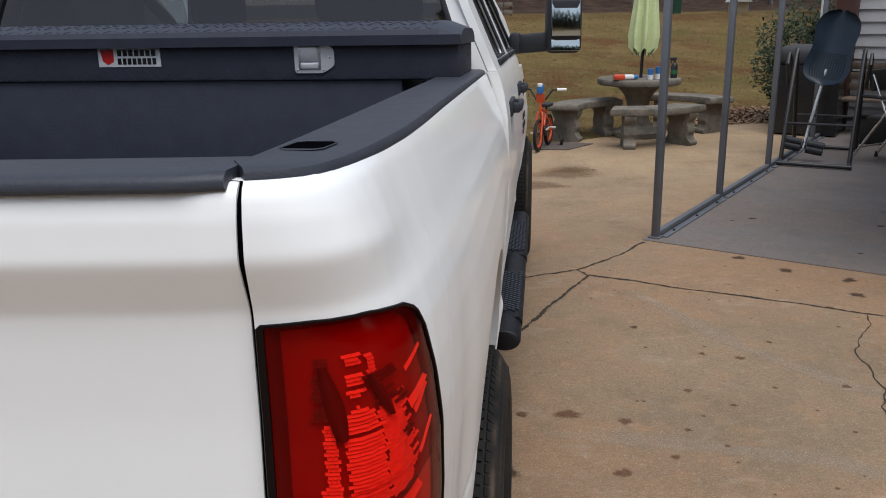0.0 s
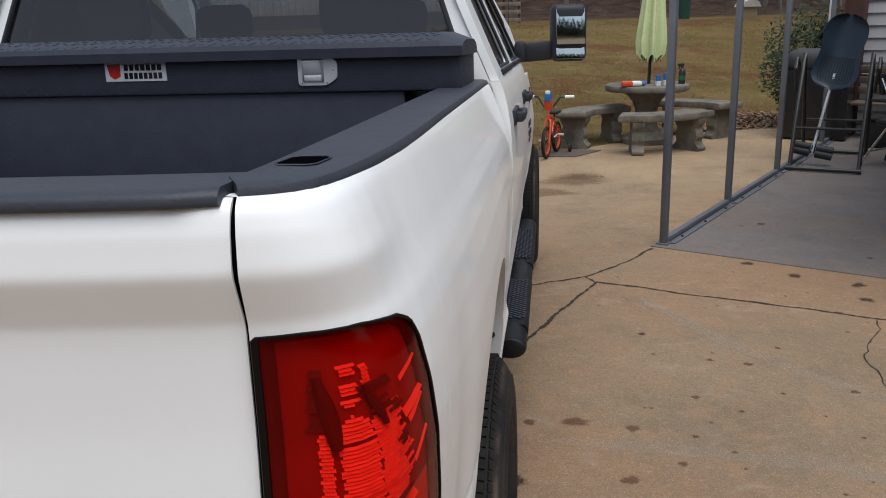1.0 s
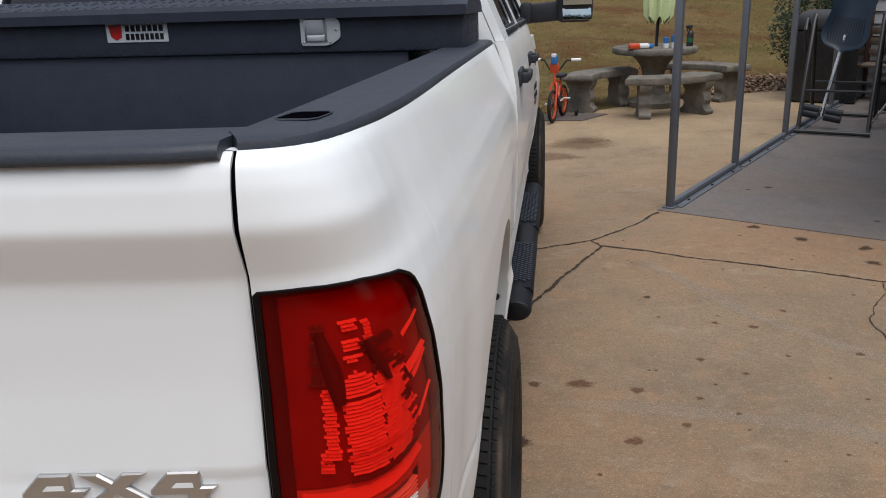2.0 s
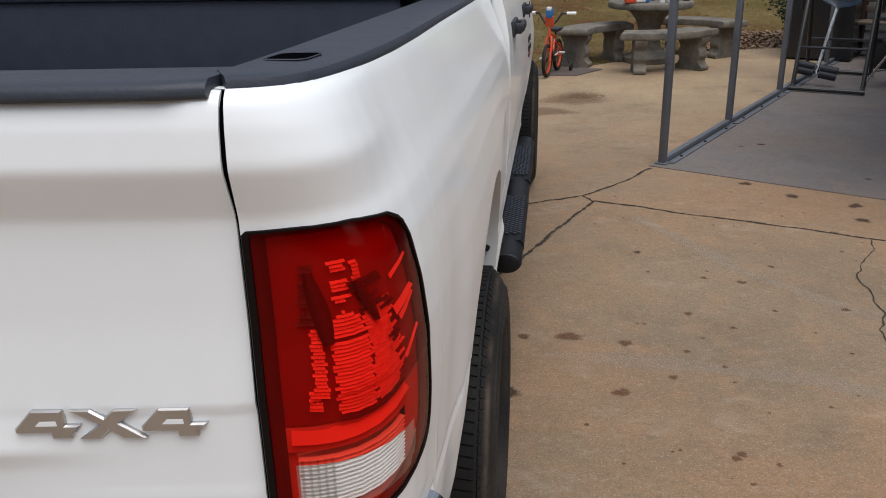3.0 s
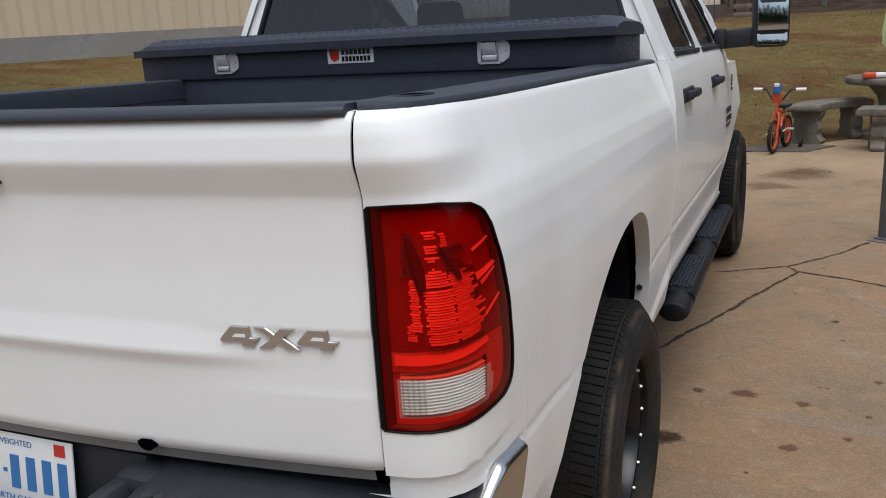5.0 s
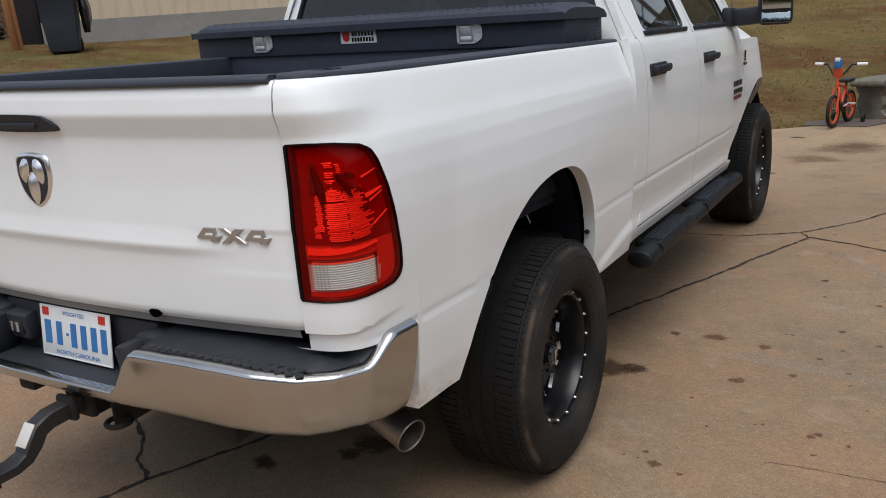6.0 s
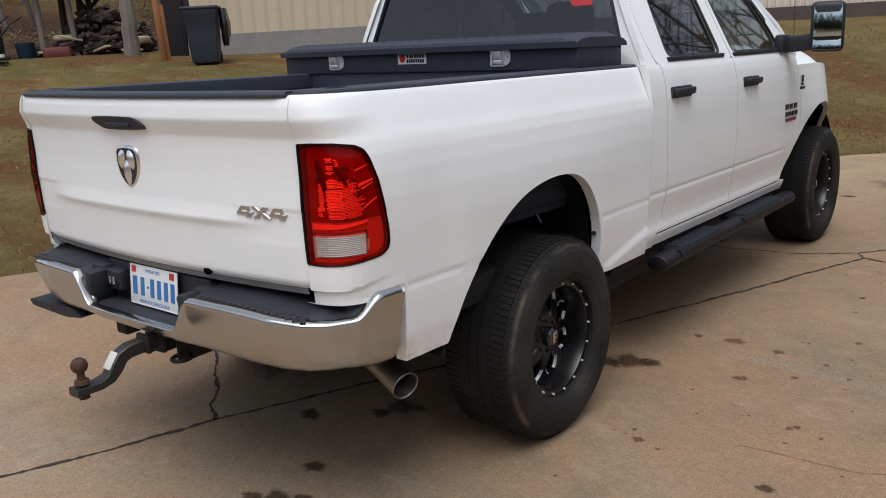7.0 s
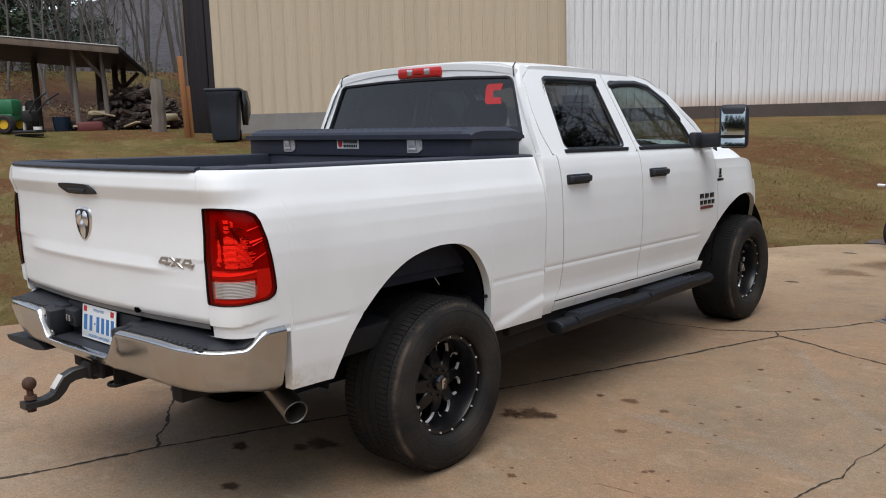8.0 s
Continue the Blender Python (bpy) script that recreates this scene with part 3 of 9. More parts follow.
def stain(x, y, r, material, seed, label, z=0.0015):
    """A thin irregular film on the paving."""
    bm = bmesh.new()
    layer = bm.verts.layers.float.new("rim")
    n, rings = 28, 5
    mid = bm.verts.new((x, y, z + 0.0001 * (seed % 7)))
    mid[layer] = 1.0
    last = None
    for k in range(1, rings + 1):
        ring = []
        for j in range(n):
            a = j * math.tau / n
            lump = 1 + 0.55 * noise.noise((math.cos(a) * 1.3 + seed, math.sin(a) * 1.3, seed * 0.7))
            v = bm.verts.new((x + r * lump * k / rings * math.cos(a), y + 0.8 * r * lump * k / rings * math.sin(a), z + 0.0001 * (seed % 7)))
            v[layer] = 1 - k / rings
            ring.append(v)
        for j in range(n):
            if last is None:
                bm.faces.new((mid, ring[j], ring[(j + 1) % n]))
            else:
                bm.faces.new((last[j], ring[j], ring[(j + 1) % n], last[(j + 1) % n]))
        last = ring
    return solid("stain", bm, material, label, "stain", group="driveway stains", kind="structure")


def scuff(points, width, seed):
    """A broad pale scuffed streak, fading at its rims."""
    bm = bmesh.new()
    layer = bm.verts.layers.float.new("rim")
    pts = [Vector(p) for p in points]
    fine = [a + (b - a) * (k / 12) for a, b in zip(pts, pts[1:]) for k in range(12)] + [pts[-1]]
    rows = []
    for k, p in enumerate(fine):
        way = (fine[min(k + 1, len(fine) - 1)] - fine[max(k - 1, 0)]).normalized()
        side = Vector((-way.y, way.x))
        w = width * (0.7 + 0.6 * noise.noise((p.x * 2, p.y * 2, seed)))
        ends = min(1.0, 4 * min(k, len(fine) - 1 - k) / len(fine))
        row = []
        for d, r in ((-1, 0.0), (-0.4, 0.55), (0.2, 0.6), (1, 0.0)):
            v = bm.verts.new((*(p + side * w * d), 0.0011 + 0.0001 * (seed % 3)))
            v[layer] = r * ends
            row.append(v)
        rows.append(row)
    for a, b in zip(rows, rows[1:]):
        for j in range(3):
            bm.faces.new((a[j], a[j + 1], b[j + 1], b[j]))
    return solid("scuff", bm, M_SCUFF, "pale scuffed streak on the concrete", "stain", group="driveway scuffs", kind="structure")


scuff([(1.0, 2.50), (1.16, 2.44), (1.60, 2.42), (1.97, 2.35), (2.20, 2.33), (2.48, 2.18), (2.75, 2.05)], 0.12, 1)
scuff([(1.62, 4.40), (1.71, 4.18), (2.16, 3.39), (2.53, 3.00), (2.85, 2.70)], 0.13, 2)
scuff([(1.10, 3.75), (1.22, 4.05), (1.36, 4.40)], 0.02, 3)

OILS = [(2.46, 5.01, .075), (2.70, 4.74, .07), (3.03, 4.56, .08), (2.99, 4.28, .065), (1.62, 3.66, .038), (0.90, 2.09, .15), (0.80, 2.03, .11), (0.99, 2.12, .08), (-0.08, 0.755, .085),
        (0.26, 1.05, .13), (0.30, 0.43, .075), (0.36, 0.18, .10), (0.27, 0.13, .07), (0.45, 0.23, .06), (0.735, 0.277, .055), (1.86, 1.24, .052), (0.60, 1.35, .16), (0.2, 0.95, .07), (0.80, 6.62, .09), (0.79, 8.6, .10), (0.36, 4.6, .1)]
for k, (x, y, r) in enumerate(OILS):
    stain(x, y, r, M_OIL, 20 + k, "dark oil stain on the concrete")
RUSTS = [(1.44, 2.16, .042), (1.48, 2.57, .045), (1.783, 2.89, .028), (2.096, 3.28, .034), (2.754, 4.05, .036), (1.644, 2.29, .026), (1.725, 2.516, .022), (1.807, 1.787, .026), (1.30, 1.34, .035), (1.04, 2.6, .042),
         (1.96, 2.76, .022), (1.92, 3.32, .026), (2.5, 2.99, .03), (3.06, 4.87, .035), (2.29, 3.5, .026), (1.41, 2.15, .02), (1.78, 1.76, .024), (3.29, 6.38, .06), (3.4, 3.6, .05), (3.2, 5.6, .06), (4.0, 6.4, .06), (1.24, 2.62, .07)]
for k, (x, y, r) in enumerate(RUSTS):
    stain(x, y, r * 1.1, M_RUSTSTAIN, 60 + k, "reddish rust stain on the concrete")
drops = random.Random(31)
for k in range(64):
    stain(drops.uniform(1.15, 3.3), drops.uniform(0.9, 5.0), drops.uniform(0.007, 0.020), M_RUSTSTAIN, 100 + k, "small dark drop on the concrete")
for k in range(22):
    p = POST_A + U * drops.uniform(0.1, 5.0) + V * drops.uniform(0.2, 3.0)
    stain(p.x, p.y, drops.uniform(0.014, 0.05), M_OIL, 200 + k, "small dark spot on the porch slab", 0.0075)
for k, (x, y, r) in enumerate([(1.36, 7.95, .42), (1.13, 7.35, .30), (1.45, 8.15, .25)] ):
    stain(x, y, r * 1.2, M_DAMP, 90 + k, "brown damp stain on the concrete")


# ---- the pickup truck: tailgate at y = 0, nose towards +y ----
RAKE = 0.03  # the body stands nose-down on level wheels
HALF = 0.825  # half the tailgate's width
truck = thing("pickup_truck", "white crew-cab pickup truck with black wheels, parked on the driveway", "pickup truck")


def raked(bm):
    for v in bm.verts:
        v.co.z -= RAKE * v.co.y
    return bm


def both(bm):
    """Adds the mirror image of all that is in the mesh so far."""
    twin = bmesh.ops.duplicate(bm, geom=bm.verts[:] + bm.edges[:] + bm.faces[:])["geom"]
    vs = [g for g in twin if isinstance(g, bmesh.types.BMVert)]
    bmesh.ops.scale(bm, vec=(-1, 1, 1), verts=vs)
    bmesh.ops.reverse_faces(bm, faces=[g for g in twin if isinstance(g, bmesh.types.BMFace)])


def flipped(bm):
    """Turns a right-hand piece into its left-hand twin."""
    bmesh.ops.scale(bm, vec=(-1, 1, 1), verts=bm.verts)
    bmesh.ops.reverse_faces(bm, faces=bm.faces[:])
    return bm


# how far the skin stands out at each height: at the rear, and along the side
REAR = [(0.66, -0.03), (0.93, -0.004), (0.98, 0.0), (1.09, 0.004), (1.125, 0.006), (1.15, 0.015), (1.165, 0.012), (1.20, 0.006), (1.30, 0.0), (1.40, 0.0), (1.418, 0.001), (1.428, 0.0045), (1.468, 0.0205), (1.475, 0.0225), (1.482, 0.0222), (1.515, 0.018), (1.535, 0.012), (1.544, 0.006), (1.549, -0.002)]
SIDE = [(0.62, -0.055), (0.66, -0.045), (0.74, -0.030), (0.85, -0.019), (0.909, -0.0155), (0.914, -0.0195), (0.920, -0.0195), (0.925, -0.0150), (1.0, -0.011), (1.12, -0.003), (1.22, 0.0), (1.30, -0.003), (1.36, -0.010), (1.40, -0.020), (1.44, -0.036), (1.48, -0.050), (1.515, -0.063), (1.538, -0.072), (1.549, -0.080)]
PLAN = [(0.829, 0.047), (0.858, 0.051), (0.884, 0.057), (0.909, 0.067), (0.933, 0.084), (0.953, 0.108), (0.968, 0.139), (0.979, 0.18), (0.988, 0.235), (0.993, 0.31), (0.997, 0.42), (0.999, 0.6), (1.0, 0.9), (1.0, 2.092)]
# the plan of the bed's top edge, point for point inside the one above
TOP_PLAN = [(0.829, 0.049), (0.846, 0.055), (0.862, 0.063), (0.876, 0.075), (0.888, 0.092), (0.897, 0.114), (0.904, 0.145), (0.910, 0.187), (0.9145, 0.24), (0.919, 0.31), (0.924, 0.42), (0.925, 0.6), (0.9225, 0.9), (0.92, 2.092)]
_pl = [Vector(p) for p in PLAN]
_cum = [0.0]
for a, b in zip(_pl, _pl[1:]):
    _cum.append(_cum[-1] + (b - a).length)


def plan_at(s):
    x = float(np.interp(s, _cum, [p.x for p in _pl]))
    y = float(np.interp(s, _cum, [p.y for p in _pl]))
    ys, xs = [p.y for p in _pl], [p.x for p in _pl]
    x2, y2 = float(np.interp(s + 0.03, _cum, xs)), float(np.interp(s + 0.03, _cum, ys))
    x1, y1 = float(np.interp(s - 0.03, _cum, xs)), float(np.interp(s - 0.03, _cum, ys))
    way = Vector((x2 - x1, y2 - y1)).normalized()
    return Vector((x, y)), Vector((way.y, -way.x))


def bed_skin(s, z, out=0.0):
    """A point of the right bedside: s metres round from the tailgate, at height z."""
    p, n = plan_at(s)
    w = smooth(0.06, 0.34, s)
    lean = lerp_table(SIDE, z)
    rear = lerp_table(REAR, z) if not 1.09 < z < 1.20 else 0.004
    rear -= 0.012 * smooth(0.0025, -0.0025, z - 0.946 - 0.022 * smooth(0.10, 0.30, s)) * smooth(0.345, 0.325, s)
    o = (1 - w) * rear + (w * lean if z <= 1.22 else 0.0)
    if z > 1.22:
        q = Vector((float(np.interp(s, _cum, [a for a, _ in TOP_PLAN])), float(np.interp(s, _cum, [b for _, b in TOP_PLAN]))))
        p = p.lerp(q, max(0.0, -lean / 0.08))
    flare = 0.014 * math.exp(-(((p.y - 1.10) / 0.62) ** 4)) * smooth(1.42, 1.10, z) * smooth(0.5, 0.7, s)
    # the foot of the bed kicks out ahead of the wheel
    ridge = 0.665 + 0.22 * (p.y - 1.66)
    flare += 0.012 * smooth(ridge + 0.035, ridge - 0.02, z) * smooth(1.60, 1.76, p.y)
    p = p + n * (o + out + flare)
    return Vector((p.x, p.y, z))


S_END = _cum[-1]
ARCH = [(0.548, 0.63), (0.564, 0.68), (0.607, 0.775), (0.657, 0.855), (0.722, 0.930), (0.797, 1.0), (0.890, 1.068), (0.998, 1.120), (1.130, 1.150), (1.25, 1.157), (1.365, 1.143), (1.455, 1.100), (1.53, 1.025), (1.58, 0.94), (1.604, 0.85), (1.613, 0.74), (1.616, 0.63)]


def eased(table, n=6):
    """A table of points with a smooth curve drawn through them."""
    pts = [Vector(p) for p in table]
    ext = [pts[0] * 2 - pts[1]] + pts + [pts[-1] * 2 - pts[-2]]
    res = []
    for k in range(len(pts) - 1):
        a, b, c, d = ext[k:k + 4]
        for j in range(n):
            t = j / n
            q = 0.5 * (2 * b + (c - a) * t + (2 * a - 5 * b + 4 * c - d) * t * t + (3 * b - a - 3 * c + d) * t ** 3)
            res.append((q.x, q.y))
    return res + [tuple(pts[-1])]


ARCH = eased(ARCH)
FARCH = eased([(4.06, 0.68), (4.15, 0.77), (4.27, 0.90), (4.40, 1.02), (4.55, 1.11), (4.72, 1.17), (4.86, 1.19), (5.0, 1.185), (5.14, 1.14), (5.28, 1.06), (5.40, 0.96), (5.48, 0.85), (5.52, 0.72), (5.53, 0.68)])
BED_TOP, BED_LOW = 1.549, 0.645


def arch_low(y, arch, low):
    return max(low, lerp_table(arch, y)) if arch[0][0] < y < arch[-1][0] else low


# tail lamp outline in (s, z)
LAMP = [(-0.004, 1.040), (-0.006, 1.20), (-0.006, 1.396), (-0.002, 1.4045), (0.06, 1.407), (0.13, 1.405), (0.20, 1.395), (0.230, 1.381), (0.247, 1.352), (0.268, 1.285), (0.285, 1.20), (0.296, 1.13), (0.299, 1.083), (0.291, 1.060), (0.260, 1.043), (0.19, 1.036), (0.13, 1.031), (0.06, 1.031), (0.002, 1.033)]
LAMP_C = (0.137, 1.215)


def lamp_ring(k, n=96):
    """The lamp's outline, resampled and drawn in towards its middle by the factor k."""
    pts = [Vector(p) for p in LAMP]
    seg = [(pts[(i + 1) % len(pts)] - p).length for i, p in enumerate(pts)]
    cum = np.concatenate([[0], np.cumsum(seg)])
    res = []
    for q in range(n):
        d = cum[-1] * q / n
        i = int(np.searchsorted(cum, d, side="right") - 1)
        p = pts[i] + (pts[(i + 1) % len(pts)] - pts[i]) * ((d - cum[i]) / seg[i])
        inset = Vector(LAMP_C)
        res.append(((p.x - inset.x) * k + inset.x, (p.y - inset.y) * (1 - (1 - k) * 0.62) + inset.y))
    return res


LAMP_EDGE = lamp_ring(0.982, 160)
LAMP_RIM = lamp_ring(0.985)


def in_lamp(s, z):
    ring, inside = LAMP_EDGE, False
    for (x1, y1), (x2, y2) in zip(ring, ring[1:] + ring[:1]):
        if (y1 > z) != (y2 > z) and s < (x2 - x1) * (z - y1) / (y2 - y1) + x1:
            inside = not inside
    return inside


def make_bedside(side):
    bm = bmesh.new()
    sv = sorted(set([round(v, 4) for v in np.arange(0, 0.36, 0.0085)] + [round(v, 4) for v in np.linspace(0.36, S_END, 120)]))
    # closer stations where the arch's edge is steep
    for a in (0.56, 1.61):
        for d in np.linspace(-0.05, 0.05, 21):
            y = a + d
            sv.append(round(float(np.interp(y, [p.y for p in _pl], _cum)), 4))
    sv = sorted(set(sv))
    sv = [v for k, v in enumerate(sv) if k == 0 or k == len(sv) - 1 or v - sv[k - 1] > 0.0025]
    levels = np.concatenate([np.linspace(0, 1, 92)])
    cols, spot = [], {}
    for s in sv:
        y = plan_at(s)[0].y
        low = arch_low(y, ARCH, BED_LOW if s > 0.37 else 0.90)
        cols.append([bm.verts.new(bed_skin(s, low + (BED_TOP - low) * t)) for t in levels])
        for v, t in zip(cols[-1], levels):
            spot[v] = (s, low + (BED_TOP - low) * t)
    for i in range(len(cols) - 1):
        s = (sv[i] + sv[i + 1]) / 2
        for j in range(len(levels) - 1):
            z = (cols[i][j].co.z + cols[i][j + 1].co.z) / 2
            if s < 0.34 and in_lamp(s, z):
                continue
            bm.faces.new((cols[i][j], cols[i + 1][j], cols[i + 1][j + 1], cols[i][j + 1]))
    # draw the lamp opening's ragged rim onto the lamp's outline
    for v in [v for v in bm.verts if v.is_boundary and v.link_faces]:
        s, z = spot[v]
        near = min(LAMP_EDGE, key=lambda q: (q[0] - s) ** 2 + (q[1] - z) ** 2)
        if s < 0.34 and math.hypot(near[0] - s, near[1] - z) < 0.0115 and s > 0.001:
            v.co = bed_skin(near[0], near[1])
    # the arch's rolled lip, the rear jamb and the top flange
    for i in range(len(cols) - 1):
        a, b = cols[i][0], cols[i + 1][0]
        inner = [bm.verts.new((v.co.x - 0.045, v.co.y, v.co.z + 0.0)) for v in (a, b)]
        bm.faces.new((b, a, inner[0], inner[1]))
        c, d = cols[i][-1], cols[i + 1][-1]
        inn = [bm.verts.new((v.co.x - 0.05, max(v.co.y, 0.07), v.co.z)) for v in (c, d)]
        bm.faces.new((c, d, inn[1], inn[0]))
    for j in range(len(levels) - 1):
        a, b = cols[0][j], cols[0][j + 1]
        inner = [bm.verts.new((v.co.x - 0.002, v.co.y + 0.09, v.co.z)) for v in (a, b)]
        bm.faces.new((a, b, inner[1], inner[0]))
        a, b = cols[-1][j], cols[-1][j + 1]
        inner = [bm.verts.new((v.co.x - 0.08, v.co.y + 0.004, v.co.z)) for v in (a, b)]
        bm.faces.new((b, a, inner[0], inner[1]))
    bmesh.ops.remove_doubles(bm, verts=bm.verts, dist=0.0004)
    bmesh.ops.recalc_face_normals(bm, faces=bm.faces[:])
    raked(bm)
    if side < 0:
        flipped(bm)
    return part("bedside", bm, M_PAINT, truck, angle=38)


make_bedside(1)
make_bedside(-1)
for sgn in (1, -1):
    for y, z in ((1.562, 1.030), (1.606, 0.842)):
        bm = bmesh.new()
        rod(bm, (sgn * 0.958, y + 0.012, z), (sgn * 0.958, y - 0.016, z + 0.004), 0.011, 0.009, 10)
        part("arch_bolt", raked(bm), M_UNDER, truck)


# near-black that stands in for the shade in gaps and holes
M_SHADE = plain("painted_shade", (0.002, 0.002, 0.003), 0.95, vary=0.1, spec=0.0)
M_FLANGE = plain("flange_grey", (0.20, 0.20, 0.195), 0.6, vary=0.15)
M_BEZEL = plain("black_maroon_bezel", (0.007, 0.004, 0.004), 0.4, vary=0.15, spec=0.12)


def make_lamp(side):
    """A tail lamp wrapped round the corner of the bed: bezel, red lens, reflectors and a clear reversing window."""
    fix = (lambda b: flipped(raked(b))) if side < 0 else raked
    bm = bmesh.new()
    rings = []
    # the dark surround: wide beside the tailgate, thin elsewhere
    for k, out, left in ((1.006, -0.006, 0.0), (1.006, 0.0005, 0.0), (1.000, 0.002, 0.001), (0.982, 0.002, 0.0065), (0.974, 0.001, 0.0085), (0.968, -0.012, 0.0095)):
        rings.append([bm.verts.new(bed_skin(max(left, s), z, out)) for s, z in lamp_ring(k)])
    for a, b in zip(rings, rings[1:]):
        for j in range(len(a)):
            bm.faces.new((a[j], a[(j + 1) % len(a)], b[(j + 1) % len(a)], b[j]))
    bmesh.ops.recalc_face_normals(bm, faces=bm.faces[:])
    lamp = part("tail_light", fix(bm), M_BEZEL, truck, "tail light with a black bezel and red lens")
    # lens, red but for the reversing window
    WS, WZ0, WZ1 = (0.034, 0.212), 1.057, 1.130
    bm = bmesh.new()
    mats = [M_RED, M_CLEAR]
    nu, nv = 44, 60
    vs = [[None] * (nv + 1) for _ in range(nu + 1)]

    def lens_place(u, v):
        z = 1.035 + 0.368 * v
        right = max((s for s, zz in LAMP_RIM if abs(zz - z) < 0.012), default=0.2)
        return 0.008 + (right - 0.008) * u, z

    for i in range(nu + 1):
        for j in range(nv + 1):
            s, z = lens_place(i / nu, j / nv)
            dome = 0.0065 * (1 - abs(2 * i / nu - 1) ** 4) * (1 - abs(2 * j / nv - 1) ** 4)
            vs[i][j] = bm.verts.new(bed_skin(s, z, -0.001 + dome))
    for i in range(nu):
        for j in range(nv):
            s, z = lens_place((i + 0.5) / nu, (j + 0.5) / nv)
            fc = bm.faces.new((vs[i][j], vs[i + 1][j], vs[i + 1][j + 1], vs[i][j + 1]))
            fc.material_index = 1 if WS[0] < s < WS[1] - 0.02 * abs((z - WZ0) / (WZ1 - WZ0) - 0.5) and WZ0 < z < WZ1 else 0
    lens = part("lens", fix(bm), mats, lamp, "red lens with a clear reversing window")
    lens.visible_shadow = False
    # housing behind the lens, with a dark margin all round
    bm = bmesh.new()
    sheet(bm, 26, 20, lambda u, v: bed_skin(0.008 + 0.296 * u * (0.80 + 0.20 * (1 - v)), 1.036 + 0.372 * v, -0.014 - 0.020 * math.sin(math.pi * u) ** 0.6 * math.sin(math.pi * v) ** 0.6))
    part("housing", fix(bm), M_LAMPBACK, lamp)
    bm = bmesh.new()
    rings = [[bm.verts.new(bed_skin(max(left, s), z, out)) for s, z in lamp_ring(k)] for k, left, out in ((0.995, 0.008, -0.0035), (0.945, 0.017, -0.006), (0.905, 0.024, -0.0125))]
    for a, b in zip(rings, rings[1:]):
        for j in range(len(a)):
            bm.faces.new((a[j], a[(j + 1) % len(a)], b[(j + 1) % len(a)], b[j]))
    part("lamp_margin", fix(bm), M_MAROON, lamp, "dark maroon lamp margin")

    # upper bowl: broad at the foot, drawn in at the crown
    def bowl(u, v):
        left = 0.044 + 0.012 * v - 0.004 * math.sin(math.pi * v)
        right = 0.222 - 0.060 * v ** 1.6
        return left + (right - left) * u, 1.176 + 0.190 * v - 0.010 * math.sin(math.pi * u) * (1 - v)

    bm = bmesh.new()
    sheet(bm, 24, 20, lambda u, v: bed_skin(0.016 + (0.262 - 0.034 * v) * u, 1.168 + 0.228 * v, -0.0142))
    part("surround", fix(bm), M_DARKRED, lamp)
    # plain bright red backing under and beside the reversing window
    for s0, s1, z0, z1 in ((0.018, 0.282, 1.134, 1.167), (0.218, 0.292, 1.050, 1.134), (0.018, 0.27, 1.038, 1.055)):
        bm = bmesh.new()
        sheet(bm, 14, 4, lambda u, v: bed_skin(s0 + (s1 - s0) * u, z0 + (z1 - z0) * v, -0.0138))
        part("backing", fix(bm), M_LAMPBACK, lamp)
    # thin fluted reflector strips with ragged ends, in groups; bright and dark reflections are put into their colours
    rn = random.Random(15)
    rows_n = 44

    def strips(name, material, spans, lift):
        bm = bmesh.new()
        for r in range(rows_n):
            v0, v1 = (r + 0.06) / rows_n, (r + 0.80) / rows_n
            for lo, hi, a, b, ragged, fill in spans:
                if not lo <= (v0 + v1) / 2 <= hi or rn.random() > fill:
                    continue
                u0, u1 = a + rn.uniform(-ragged, ragged), b + rn.uniform(-ragged, ragged)
                tilt = rn.uniform(-0.0005, 0.0005)
                n = 5
                grid = [[bm.verts.new(bed_skin(*bowl(u0 + (u1 - u0) * m / n, v), lift - (0.0009 if e else -0.0009) + tilt + 0.0006 * math.sin(3 * m + r))) for m in range(n + 1)] for e, v in enumerate((v0, v1))]
                for m in range(n):
                    bm.faces.new((grid[0][m], grid[0][m + 1], grid[1][m + 1], grid[1][m]))
        tagged(part(name, fix(bm), material, lamp, angle=5), kind="stuff")

    strips("reflector", M_REFLECT, [(0.05, 0.64, 0.26, 0.58, 0.02, 0.98), (0.05, 0.66, 0.585, 0.88, 0.03, 0.97), (0.16, 0.58, 0.10, 0.20, 0.015, 0.94), (0.02, 0.20, 0.06, 0.14, 0.01, 0.95),
                                    (0.74, 0.97, 0.34, 0.54, 0.03, 0.95), (0.64, 0.76, 0.38, 0.47, 0.05, 0.6)], -0.0125)
    strips("side_flutes", M_REFLECT, [(0.10, 0.34, 0.84, 0.98, 0.05, 0.55), (0.44, 0.66, 0.84, 0.95, 0.05, 0.5), (0.78, 0.95, 0.60, 0.70, 0.02, 0.8)], -0.0120)
    strips("dark_flutes", M_MAROON, [(0.62, 0.98, 0.02, 0.18, 0.02, 0.9), (0.64, 0.84, 0.54, 0.90, 0.06, 0.8), (0.34, 0.62, 0.84, 0.96, 0.05, 0.4), (0.0, 0.06, 0.20, 0.92, 0.05, 0.7)], -0.0108)
    # two dark curved shrouds over the bulbs
    for a, w, v0, v1 in ((0.06, 0.17, 0.50, 0.93), (0.56, 0.12, 0.56, 0.84)):
        bm = bmesh.new()
        sheet(bm, 6, 20, lambda u, v: bed_skin(*bowl(a + 0.13 * (1 - v) ** 1.4 + w * (0.55 + 0.45 * math.sin(math.pi * v)) * u, v0 + (v1 - v0) * v), -0.0098 + 0.004 * math.sin(math.pi * u)))
